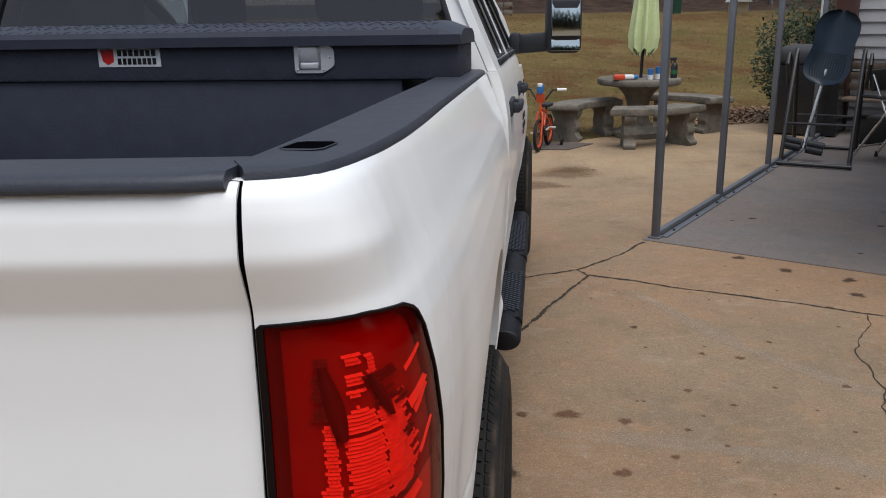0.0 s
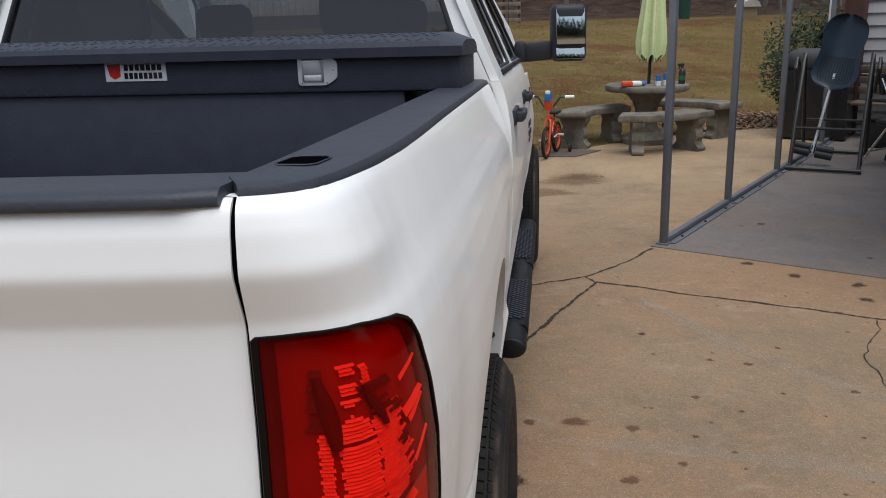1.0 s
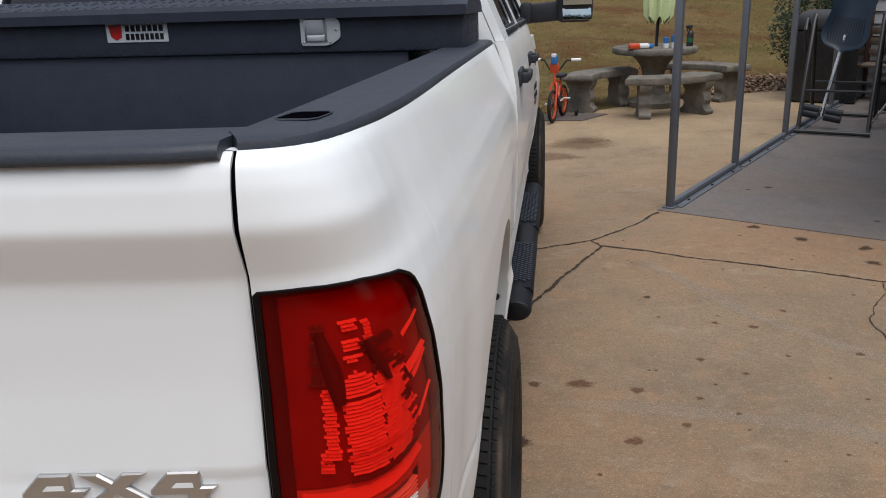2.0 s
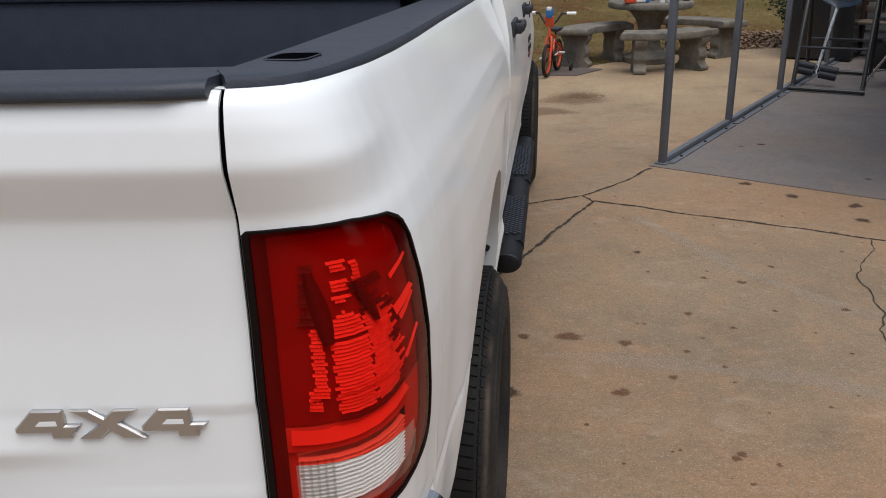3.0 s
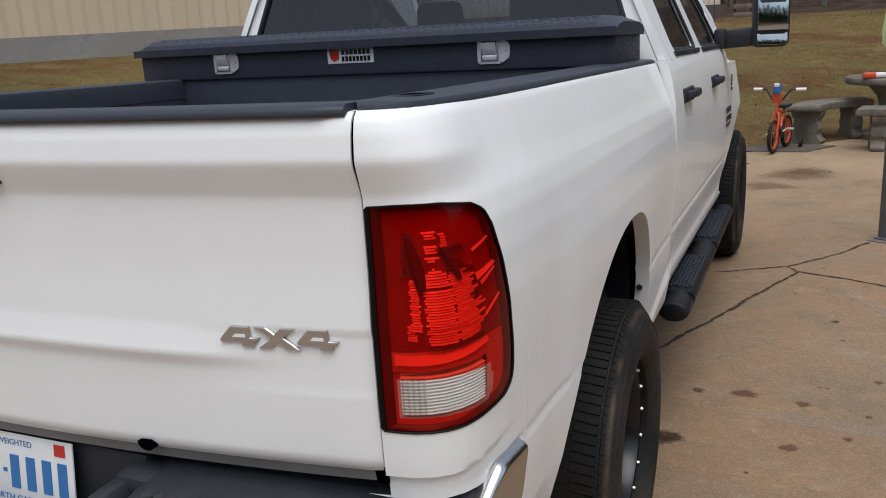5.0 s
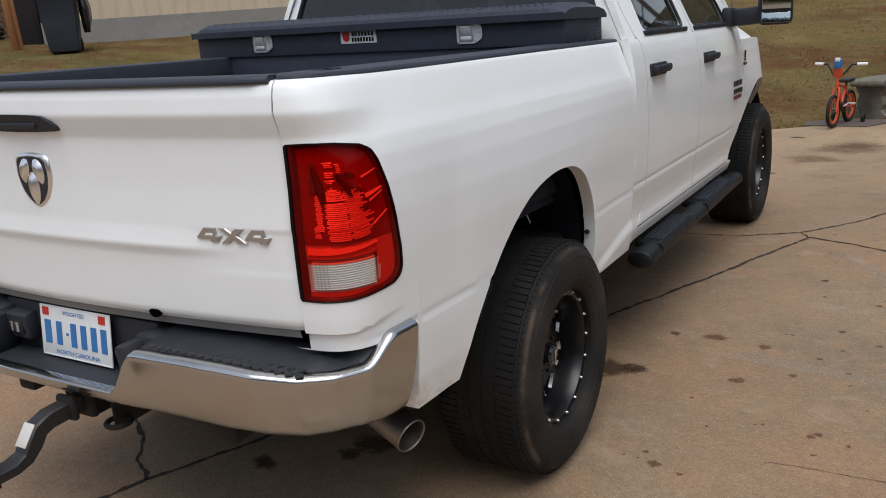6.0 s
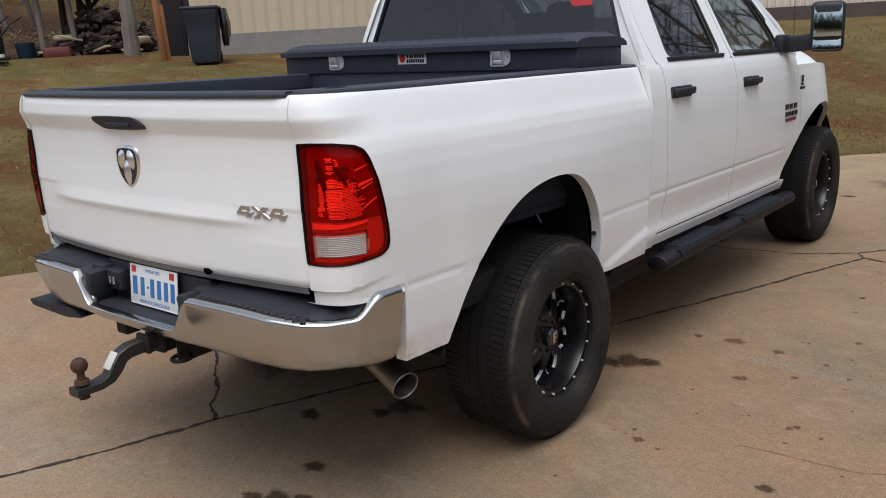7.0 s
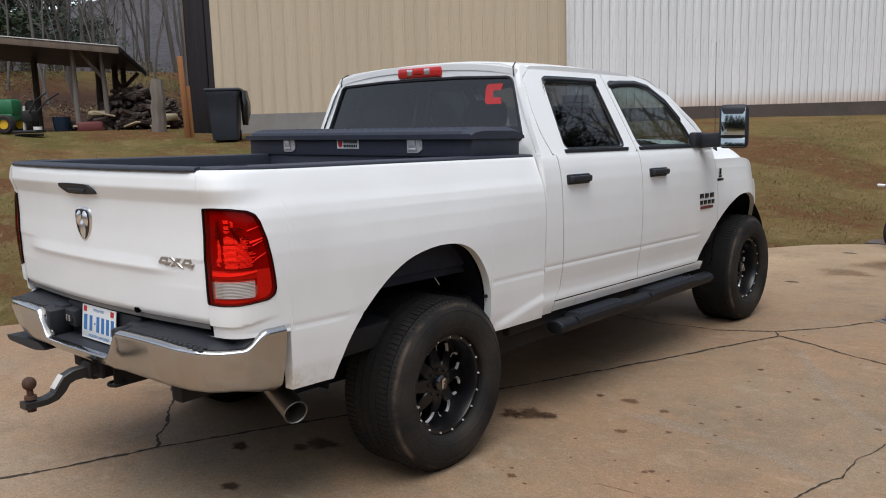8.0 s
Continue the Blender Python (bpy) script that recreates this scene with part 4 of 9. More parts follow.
        part("bulb_shroud", fix(bm), M_MAROON, lamp)
    # bright ledge under the bowl with its drops, and bright slashes at the wrapped end
    bm = bmesh.new()
    sheet(bm, 22, 4, lambda u, v: bed_skin(0.030 + 0.190 * u, 1.147 + (0.019 - 0.012 * u * u) * v - 0.003 * math.sin(math.pi * u) + 0.012 * u * u, -0.008 - 0.007 * v))
    part("ledge", fix(bm), M_REFLECT, lamp)
    for s0, z0, w, h, rise in ((0.190, 1.316, 0.050, 0.005, 0.016), (0.196, 1.268, 0.058, 0.010, 0.018), (0.206, 1.258, 0.046, 0.006, 0.020), (0.212, 1.204, 0.050, 0.005, 0.026)):
        bm = bmesh.new()
        sheet(bm, 8, 3, lambda u, v: bed_skin(s0 + w * u, z0 + rise * u + h * (1 - 0.7 * u) * v, -0.0075 - 0.5 * h * v))
        part("side_slash", fix(bm), M_REFLECT, lamp)
    # ribbed reversing window
    bm = bmesh.new()
    sheet(bm, 14, 6, lambda u, v: bed_skin(WS[0] + (WS[1] - WS[0]) * u, WZ0 + (WZ1 - WZ0) * v, -0.024 + 0.006 * (2 * u - 1) ** 2))
    part("reversing_backing", fix(bm), M_SILVER, lamp, "silver reversing lamp bowl")
    bm = bmesh.new()
    for k in range(12):
        h = (WZ1 - WZ0 - 0.004) / 12
        z0 = WZ0 + 0.002 + h * k
        depth = 0.86 - 0.022 * k
        sheet(bm, 18, 3, lambda u, v: bed_skin(WS[0] + 0.002 + (WS[1] - WS[0] - 0.006) * u, z0 + h * depth * v, -0.016 + 0.008 * math.sin(math.pi * v)))
    part("reversing_reflector", fix(bm), M_FACET, lamp, "ribbed silver reversing reflector", angle=20)
    bm = bmesh.new()
    for k in range(5):
        sheet(bm, 1, 10, lambda u, v: bed_skin(WS[0] + 0.004 + 0.009 * k + 0.0035 * u, WZ0 + 0.003 + (WZ1 - WZ0 - 0.006) * v, -0.0075))
    part("reversing_prisms", fix(bm), M_CLEAR, lamp)
    return lamp


make_lamp(1)
make_lamp(-1)


def rounded_corner(points, cut=0.16):
    """Cuts the corners of an outline."""
    res = []
    for k, p in enumerate(points):
        for q in (points[k - 1], points[(k + 1) % len(points)]):
            res.append((p[0] + (q[0] - p[0]) * cut, p[1] + (q[1] - p[1]) * cut))
    return res


# tailgate: bowed sheet with a lip along the top and a crease below the middle
def gate_y(x, z):
    bow = -0.012 + 0.060 * (abs(x) / HALF) ** 2
    o = lerp_table(REAR, z)
    crease = 1 - smooth(0.45, 0.72, abs(x))
    if 1.09 < z < 1.20:
        o = 0.003 + (o - 0.003) * crease
    return bow - o


bm = bmesh.new()
zs = sorted(set([0.95, 0.955, 0.965] + list(np.linspace(0.98, 1.08, 6)) + list(np.linspace(1.09, 1.21, 17)) + list(np.linspace(1.23, 1.40, 9)) + list(np.linspace(1.41, 1.548, 28))))
nx = 64
gate_rows = []
for i in range(nx + 1):
    x = (-1 + 2 * i / nx) * (HALF - 0.001)
    edge = 0.005 * smooth(HALF - 0.012, HALF - 0.001, abs(x))
    gate_rows.append([bm.verts.new((x, gate_y(x, z) + edge + 0.012 * smooth(0.965, 0.95, z), z)) for z in zs])
for i in range(nx):
    for j in range(len(zs) - 1):
        bm.faces.new((gate_rows[i][j], gate_rows[i + 1][j], gate_rows[i + 1][j + 1], gate_rows[i][j + 1]))
edge_loop = [e for e in bm.edges if e.is_boundary]
ext = bmesh.ops.extrude_edge_only(bm, edges=edge_loop)["geom"]
for v in [g for g in ext if isinstance(g, bmesh.types.BMVert)]:
    v.co.y = 0.115
bmesh.ops.holes_fill(bm, edges=[e for e in bm.edges if e.is_boundary], sides=0)
bmesh.ops.recalc_face_normals(bm, faces=bm.faces[:])
tailgate = part("tailgate", raked(bm), M_PAINT, truck, "white tailgate with a chrome shield badge", angle=40)

# dark strips down its ends and in the seam, standing in for the gap's shade
for side in (1, -1):
    bm = bmesh.new()
    sheet(bm, 1, 40, lambda u, v: (side * (HALF - 0.0004), gate_y(HALF, 0.955 + 0.592 * v) + 0.009 + (0.10 - 0.009 - gate_y(HALF, 0.955 + 0.592 * v)) * u, 0.955 + 0.592 * v))
    part("edge_seal", raked(bm), M_UNDER, tailgate)

    bm = bmesh.new()
    sheet(bm, 1, 40, lambda u, v: (side * (HALF - 0.004 + 0.0085 * u), gate_y(HALF, 0.93 + 0.617 * v) + 0.008, 0.93 + 0.617 * v))
    part("seam_seal", raked(bm), M_SHADE, tailgate)
bm = bmesh.new()
sheet(bm, 60, 2, lambda u, v: ((2 * u - 1) * 0.80, gate_y((2 * u - 1) * 0.80, 0.95) + 0.016 + 0.006 * (1 - v), 0.926 + 0.026 * v))
part("lower_flange", raked(bm), M_FLANGE, tailgate, "grey lower flange of the tailgate")
# lock recess: a thin black plate stands in for the shade inside
bm = bmesh.new()
prism(bm, rounded_corner([(0.347, 0.970), (0.392, 0.970), (0.382, 0.948), (0.357, 0.948)], 0.25), lambda a, b, d: (a, gate_y(a, 0.96) - d + 0.006, b), 0.010)
part("lock_recess", raked(bm), M_SHADE, tailgate)

# its black cap along the top
CAPZ = 1.538


def cap_profile(bm, x0, x1, n):
    sec = [(-0.010, 0.0035), (-0.018, 0.0040), (-0.0210, 0.008), (-0.0208, 0.0130), (-0.0180, 0.0175), (-0.013, 0.0205), (0.0, 0.0222), (0.06, 0.022), (0.105, 0.020), (0.118, 0.012), (0.118, -0.02)]
    rows = []
    for i in range(n + 1):
        x = x0 + (x1 - x0) * i / n
        tip = 0.010 * smooth(HALF - 0.05, HALF - 0.010, abs(x))
        bow = -0.012 + 0.060 * (abs(x) / HALF) ** 2
        rows.append([bm.verts.new((x, bow + dy + (tip if dy < 0 else 0), CAPZ + dz)) for dy, dz in sec])
    for a, b in zip(rows, rows[1:]):
        for j in range(len(sec) - 1):
            bm.faces.new((a[j], b[j], b[j + 1], a[j + 1]))
    bm.faces.new(rows[0])
    bm.faces.new(rows[-1][::-1])
    bmesh.ops.recalc_face_normals(bm, faces=bm.faces[:])


bm = bmesh.new()
cap_profile(bm, -HALF + 0.010, HALF - 0.010, 80)
part("tailgate_cap", raked(bm), M_CAP, tailgate, "black plastic tailgate cap")

# handle: a dark wedge-ended pocket with a bar
bm = bmesh.new()
prism(bm, rounded_corner(rounded_corner([(-0.172, 1.479), (0.118, 1.479), (0.170, 1.434), (-0.112, 1.430)], 0.14), 0.3), lambda a, b, d: (a, -0.030 - 0.4 * (1.478 - b) * 0.2 - d + 0.020 * smooth(1.47, 1.43, b), b), 0.012)
handle = part("tailgate_handle", raked(bm), M_BLACK, tailgate, "black plastic tailgate handle")
bm = bmesh.new()
box(bm, (0.0, -0.0345, 1.450), (0.150, 0.010, 0.016), 0.005, segs=3)
part("grip", raked(bm), M_BLACK, handle)

# shield badge
SHIELD = [(1.22 * a, 0.94 * b) for a, b in ((-0.058, 0.078), (0.0, 0.086), (0.058, 0.078), (0.064, 0.02), (0.052, -0.035), (0.028, -0.072), (0.0, -0.090), (-0.028, -0.072), (-0.052, -0.035), (-0.064, 0.02))]


def domed(bm, outline, y0, rise, layers=5, shrink=0.5):
    """A cushion of metal over an outline on the tailgate."""
    cx, cz = sum(a for a, _ in outline) / len(outline), sum(b for _, b in outline) / len(outline)
    rings = []
    for k in range(layers + 1):
        t = k / layers
        f = 1 - shrink * t
        rings.append([bm.verts.new((cx + (a - cx) * f, y0 - rise * math.sin(math.pi / 2 * t), 1.300 + cz + (b - cz) * f)) for a, b in outline])
    for a, b in zip(rings, rings[1:]):
        for k in range(len(a)):
            bm.faces.new((a[k], a[(k + 1) % len(a)], b[(k + 1) % len(a)], b[k]))
    bm.faces.new(rings[-1])
    bmesh.ops.recalc_face_normals(bm, faces=bm.faces[:])


SHIELD = rounded_corner(SHIELD, 0.2)
bm = bmesh.new()
domed(bm, SHIELD, -0.006, 0.013, 5, 0.16)
badge = part("shield_badge", raked(bm), M_BADGE, tailgate, "chrome shield badge")
bm = bmesh.new()
prism(bm, [(a * 0.80, b * 0.82) for a, b in SHIELD], lambda a, b, d: (a, -0.0180 - d, 1.300 + b), 0.002)
part("badge_field", raked(bm), M_BLACK, badge)
for sgn in (-1, 1):
    bm = bmesh.new()
    domed(bm, rounded_corner([(sgn * a, b) for a, b in ((0.006, 0.056), (0.030, 0.062), (0.050, 0.042), (0.050, 0.004), (0.034, -0.014), (0.024, 0.006), (0.012, 0.016))], 0.25), -0.0195, 0.012, 5, 0.75)
    part("badge_curl", raked(bm), M_BADGE, badge)
bm = bmesh.new()
domed(bm, rounded_corner([(-0.014, 0.024), (0.014, 0.024), (0.024, -0.014), (0.011, -0.066), (-0.011, -0.066), (-0.024, -0.014)], 0.25), -0.0195, 0.013, 5, 0.75)
part("badge_relief", raked(bm), M_BADGE, badge)


def glyph(name, outline, x0, w, label, eye=None):
    """One squat chrome character with chamfered edges, and a white eye where it has one."""
    h, z0, n = 0.038, 1.168, len(outline)

    def spot(a, b, d):
        ends = gate_y(x0, z0 + h / 2), gate_y(x0 + w, z0 + h / 2)
        return (x0 + a * w, ends[0] + (ends[1] - ends[0]) * a - d, z0 + b * h)

    bm = bmesh.new()
    base, top = [], []
    for k, (a, b) in enumerate(outline):
        p, q, r = (Vector((u * w, v * h)) for u, v in (outline[k - 1], (a, b), outline[(k + 1) % n]))
        e, f = (q - p).normalized(), (r - q).normalized()
        inward = Vector((e.y + f.y, -e.x - f.x))
        inward = inward.normalized() * 0.0017 / max(0.45, abs(inward.length) / 2)
        base.append((a, b))
        top.append((a + inward.x / w, b + inward.y / h))
    rings = [[bm.verts.new(spot(a, b, d)) for a, b in ring] for ring, d in ((base, -0.001), (base, 0.0040), (top, 0.0066))]
    for a, b in zip(rings, rings[1:]):
        for k in range(n):
            bm.faces.new((a[k], a[(k + 1) % n], b[(k + 1) % n], b[k]))
    bm.faces.new(rings[-1])
    bmesh.ops.recalc_face_normals(bm, faces=bm.faces[:])
    letter = part(name, raked(bm), M_TRIM, tailgate, label, angle=15)
    if eye:
        bm = bmesh.new()
        prism(bm, eye, lambda a, b, d: spot(a, b, 0.0060 + d), 0.0009)
        part("eye", raked(bm), M_PAINT, letter)


FOUR = [(0.0, 0.22), (0.0, 0.375), (0.29, 0.97), (0.76, 0.97), (0.77, 0.47), (1.0, 0.47), (0.91, 0.22), (0.85, 0.22), (0.85, 0.03), (0.54, 0.03), (0.54, 0.22)]
CROSS = [(0.0, 0.97), (0.28, 0.97), (0.46, 0.70), (0.60, 0.97), (0.92, 0.97), (0.66, 0.52), (1.0, 0.0), (0.69, 0.0), (0.51, 0.28), (0.37, 0.0), (0.08, 0.0), (0.38, 0.47)]
glyph("figure_four", FOUR, 0.562, 0.072, "chrome figure 4 of a 4X4 badge", [(0.33, 0.475), (0.41, 0.63), (0.655, 0.63), (0.665, 0.475)])
glyph("letter_x", CROSS, 0.624, 0.081, "chrome letter X of a 4X4 badge")
glyph("figure_four", FOUR, 0.700, 0.072, "chrome figure 4 of a 4X4 badge", [(0.33, 0.475), (0.41, 0.63), (0.655, 0.63), (0.665, 0.475)])

# bed: floor, inner walls, rails
bm = bmesh.new()
box(bm, (0, 1.08, 0.985), (1.66, 1.93, 0.05), 0.006)
bed_floor = part("bed_floor", raked(bm), M_LINER, truck, "sprayed black bed floor")
for k in range(9):
    bm = bmesh.new()
    box(bm, (-0.60 + 0.15 * k, 1.08, 1.016), (0.08, 1.92, 0.014), 0.005)
    part("floor_rib", raked(bm), M_LINER, bed_floor)
for sgn in (-1, 1):
    bm = bmesh.new()
    box(bm, (sgn * 0.83, 1.09, 1.27), (0.05, 1.93, 0.53), 0.01)
    part("bed_wall", raked(bm), M_LINER, truck)
    bm = bmesh.new()
    box(bm, (sgn * 0.67, 1.10, 1.197), (0.34, 1.06, 0.05), 0.02)
    part("wheel_box", raked(bm), M_LINER, truck)
bm = bmesh.new()
box(bm, (0, 2.045, 1.25), (1.70, 0.03, 0.56), 0.008)
part("bed_front", raked(bm), M_LINER, truck)


def make_rail_cap(side):
    bm = bmesh.new()
    rows = []
    ss = [0.0, 0.01, 0.03] + list(np.linspace(0.05, 0.40, 22)) + list(np.linspace(0.45, S_END - 0.005, 50))
    for s in ss:
        p = bed_skin(s, BED_TOP)
        n = plan_at(s)[1] * (1 - smooth(0.05, 0.2, s)) + Vector((1, 0)) * smooth(0.05, 0.2, s)
        w = smooth(0.02, 0.16, s)
        inner_x = 0.800 + 0.002 * s
        out = Vector((p.x, p.y, 0)) + Vector((n.x, n.y, 0)) * -0.004
        inner = Vector((inner_x if s > 0.02 else inner_x, max(p.y + 0.02, 0.105) if s < 0.3 else p.y, 0))
        iy = inner.y
        prof = [(0.02, CAPZ + 0.001), (-0.040, CAPZ + 0.003), (-0.056, CAPZ + 0.008), (-0.046, CAPZ + 0.014), (-0.005, CAPZ + 0.0195), (0.10, CAPZ + 0.0225), (0.85, CAPZ + 0.024), (0.97, CAPZ + 0.018), (1.0, CAPZ + 0.004), (1.0, CAPZ - 0.05)]
        rows.append([bm.verts.new((out.x + (inner.x - out.x) * f, out.y + (iy - out.y) * f, z)) for f, z in prof])
    for a, b in zip(rows, rows[1:]):
        for j in range(len(a) - 1):
            bm.faces.new((a[j], b[j], b[j + 1], a[j + 1]))
    bm.faces.new(rows[0])
    bm.faces.new(rows[-1][::-1])
    bmesh.ops.recalc_face_normals(bm, faces=bm.faces[:])
    raked(bm)
    if side < 0:
        flipped(bm)
    rail = part("rail_cap", bm, M_CAP, truck, "black plastic bed rail cap")
    # the stake pocket near the corner: a flat face with its inner shade painted black, and a raised rim
    bm = bmesh.new()
    c = Vector((0.850, 0.208, CAPZ + 0.0255))
    bm.free()
    hole = bmesh.new()
    lip = [(-0.026, -0.036), (0.022, -0.038), (0.028, 0.030), (-0.020, 0.032)]
    rings = []
    for k, dz in ((1.05, 0.0), (1.02, 0.0012), (1.0, 0.0008), (0.97, -0.001), (0.95, -0.0015)):
        rings.append([hole.verts.new((c.x + a * k, c.y + b * k, c.z + dz - 0.0012)) for a, b in rounded_corner(lip)])
    for a, b in zip(rings, rings[1:]):
        for k in range(len(a)):
            hole.faces.new((a[k], a[(k + 1) % len(a)], b[(k + 1) % len(a)], b[k]))
    raked(hole)
    if side < 0:
        flipped(hole)
    part("pocket_rim", hole, M_CAP, rail)
    bm = bmesh.new()
    bm.faces.new([bm.verts.new((c.x + a * 0.955, c.y + b * 0.955, c.z - 0.0008)) for a, b in rounded_corner(lip)])
    raked(bm)
    if side < 0:
        flipped(bm)
    part("pocket", bm, M_SHADE, rail, "flat black face painted as the shade in the stake pocket")


make_rail_cap(1)
make_rail_cap(-1)
# dark filler added beside the tailgate to stand in for shade in the gap
for side in (1, -1):
    bm = bmesh.new()
    box(bm, (side * 0.826, 0.105, 1.24), (0.02, 0.06, 0.57), 0.004)
    part("gap_seal", raked(bm), M_UNDER, truck)

# ---- rear bumper ----
BPLAN = [(0.0, -0.098), (0.35, -0.094), (0.60, -0.080), (0.74, -0.058), (0.84, -0.020), (0.91, 0.040), (0.955, 0.115), (0.975, 0.19), (0.985, 0.285)]
_bp = [Vector(p) for p in BPLAN]
_bc = [0.0]
for a, b in zip(_bp, _bp[1:]):
    _bc.append(_bc[-1] + (b - a).length)


def bump_at(s):
    q = abs(s)
    x, y = float(np.interp(q, _bc, [p.x for p in _bp])), float(np.interp(q, _bc, [p.y for p in _bp]))
    x2, y2 = float(np.interp(q + 0.04, _bc, [p.x for p in _bp])), float(np.interp(q + 0.04, _bc, [p.y for p in _bp]))
    x1, y1 = float(np.interp(max(q - 0.04, 0), _bc, [p.x for p in _bp])), float(np.interp(max(q - 0.04, 0), _bc, [p.y for p in _bp]))
    way = Vector((x2 - x1, y2 - y1)).normalized()
    n = Vector((way.y, -way.x))
    return (Vector((x, y)), n) if s >= 0 else (Vector((-x, y)), Vector((-n.x, n.y)))


def bump_top(s):
    q = abs(s)
    z = 0.762 + 0.128 * smooth(0.265, 0.375, q)
    z -= 0.030 * smooth(0.55, 0.98, q)
    return z + 0.062 * smooth(1.02, 1.12, q)


def bump_low(s):
    return 0.690 - 0.012 * smooth(0.2, 0.9, abs(s)) - 0.022 * smooth(0.95, 1.2, abs(s))


B_END = _bc[-1]
bm = bmesh.new()
rows = []
for i in range(181):
    s = -B_END + 2 * B_END * i / 180
    p, n = bump_at(s)
    top, low = bump_top(s), bump_low(s)
    row = []
    for f, o in ((-0.05, -0.085), (0.0, -0.060), (0.05, -0.046), (0.14, -0.034), (0.35, -0.014), (0.6, 0.001), (0.80, 0.009), (0.88, 0.012), (0.925, 0.0135), (0.955, 0.0125), (0.98, 0.006), (1.0, -0.004), (1.0, -0.020), (0.97, -0.03)):
        q = p + n * o
        row.append(bm.verts.new((q.x, q.y, low + (top - low) * f)))
    rows.append(row)
for a, b in zip(rows, rows[1:]):
    for j in range(len(a) - 1):
        bm.faces.new((a[j], b[j], b[j + 1], a[j + 1]))
bm.faces.new(rows[0])
bm.faces.new(rows[-1][::-1])
bmesh.ops.recalc_face_normals(bm, faces=bm.faces[:])
bumper = part("rear_bumper", bm, M_CHROME, truck, "dull chrome step bumper with a dent", angle=50)

# step pads, one each side of the plate, with a tread pattern
for sgn in (-1, 1):
    bm = bmesh.new()
    rows = []
    for i in range(41):
        s = 0.345 + (B_END - 0.03 - 0.345) * i / 40
        p, n = bump_at(s)
        q = p - n * 0.012
        top = bump_top(s) - 0.006
        inner_y = 0.10 if p.x < 0.83 else 0.30
        inner_x = min(p.x, 0.86)
        rows.append([bm.verts.new((q.x, q.y, top - 0.02)), bm.verts.new((q.x, q.y, top)), bm.verts.new((q.x * 0.5 + inner_x * 0.5, (q.y * 0.6 + min(inner_y, 0.10) * 0.4), top + 0.014)), bm.verts.new((inner_x, max(q.y, 0.10) + 0.01, top + 0.026)), bm.verts.new((inner_x, max(q.y, 0.10) + 0.012, top - 0.05))])
    for a, b in zip(rows, rows[1:]):
        for j in range(4):
            bm.faces.new((a[j], b[j], b[j + 1], a[j + 1]))
    bmesh.ops.recalc_face_normals(bm, faces=bm.faces[:])
    if sgn < 0:
        flipped(bm)
    pad = part("step_pad", bm, M_BLACK, bumper, "black plastic step pad", angle=40)
    bm = bmesh.new()
    for r in range(4):
        for c in range(17):
            x = 0.40 + 0.028 * c + 0.014 * (r % 2)
            y = -0.050 + 0.030 * r + 0.16 * max(0, x - 0.62)
            if x > 0.86:
                continue
            s = x
            box(bm, (x * sgn, y, bump_top(s) + 0.0005), (0.019, 0.021, 0.004), 0.0, Matrix.Rotation(radians(45), 3, "Z"))
    part("tread", bm, M_TREAD, pad)

# plate pocket in the middle
bm = bmesh.new()
box(bm, (0, 0.044, 0.83), (0.66, 0.03, 0.17), 0.01)
box(bm, (0, -0.02, 0.752), (0.60, 0.13, 0.02), 0.006)
for sgn in (-1, 1):
    box(bm, (sgn * 0.315, -0.022, 0.822), (0.05, 0.125, 0.132), 0.014, Matrix.Rotation(radians(-10 * sgn), 3, "Y"))
    box(bm, (sgn * 0.34, 0.03, 0.875), (0.10, 0.11, 0.05), 0.02)
pocket = part("plate_pocket", bm, M_BLACK, bumper, "black plastic number plate recess")
bm = bmesh.new()
box(bm, (-0.235, 0.012, 0.845), (0.095, 0.05, 0.085), 0.012, Matrix.Rotation(radians(8), 3, "X"))
socket = part("trailer_socket", bm, M_BLACK, bumper, "black trailer socket surround")
bm = bmesh.new()
box(bm, (-0.235, -0.014, 0.846), (0.058, 0.008, 0.046), 0.003)
part("socket_cover", bm, M_UNDER, socket)
bm = bmesh.new()
for k in (-1, 1):
    box(bm, (-0.238 + 0.013 * k, -0.0205, 0.846), (0.018, 0.008, 0.030), 0.003)
part("contact", bm, M_MACHINED, socket)

bm = bmesh.new()
prism(bm, rounded_corner([(-0.98, 0.655), (-0.60, 0.672), (-0.52, 0.640), (-0.66, 0.622), (-0.95, 0.628)], 0.12), lambda a, b, d: (a, -0.02 + d, b), 0.14)
part("lower_step", bm, M_BLACK, bumper, "black plastic step under the bumper end")

PT = Matrix.Rotation(radians(-7), 4, "X")
plate_m = Matrix.Translation((0.012, 0.004, 0.845)) @ PT @ Matrix.Rotation(radians(90), 4, "X")
bm = bmesh.new()
box(bm, (0, 0, 0), (0.305, 0.152, 0.002), 0.0009)
for dx, dy, sx, sy in ((0, 0.0745, 0.303, 0.003), (0, -0.0745, 0.303, 0.003), (0.151, 0, 0.003, 0.15), (-0.151, 0, 0.003, 0.15)):
    box(bm, (dx, dy, 0.0016), (sx, sy, 0.002), 0.0006)
bmesh.ops.transform(bm, matrix=plate_m, verts=bm.verts)
plate = part("number_plate", bm, M_PLATE, truck, "white number plate with blue figures")
for x in (-0.118, -0.068, -0.004, 0.040, 0.084, 0.126):
    bm = bmesh.new()
    box(bm, (x - 0.004, -0.004, 0.0018), (0.024 if x > -0.1 else 0.028, 0.070, 0.0016))
    bmesh.ops.transform(bm, matrix=plate_m, verts=bm.verts)
    part("bar", bm, M_PLATEBLUE, plate)
bm = bmesh.new()
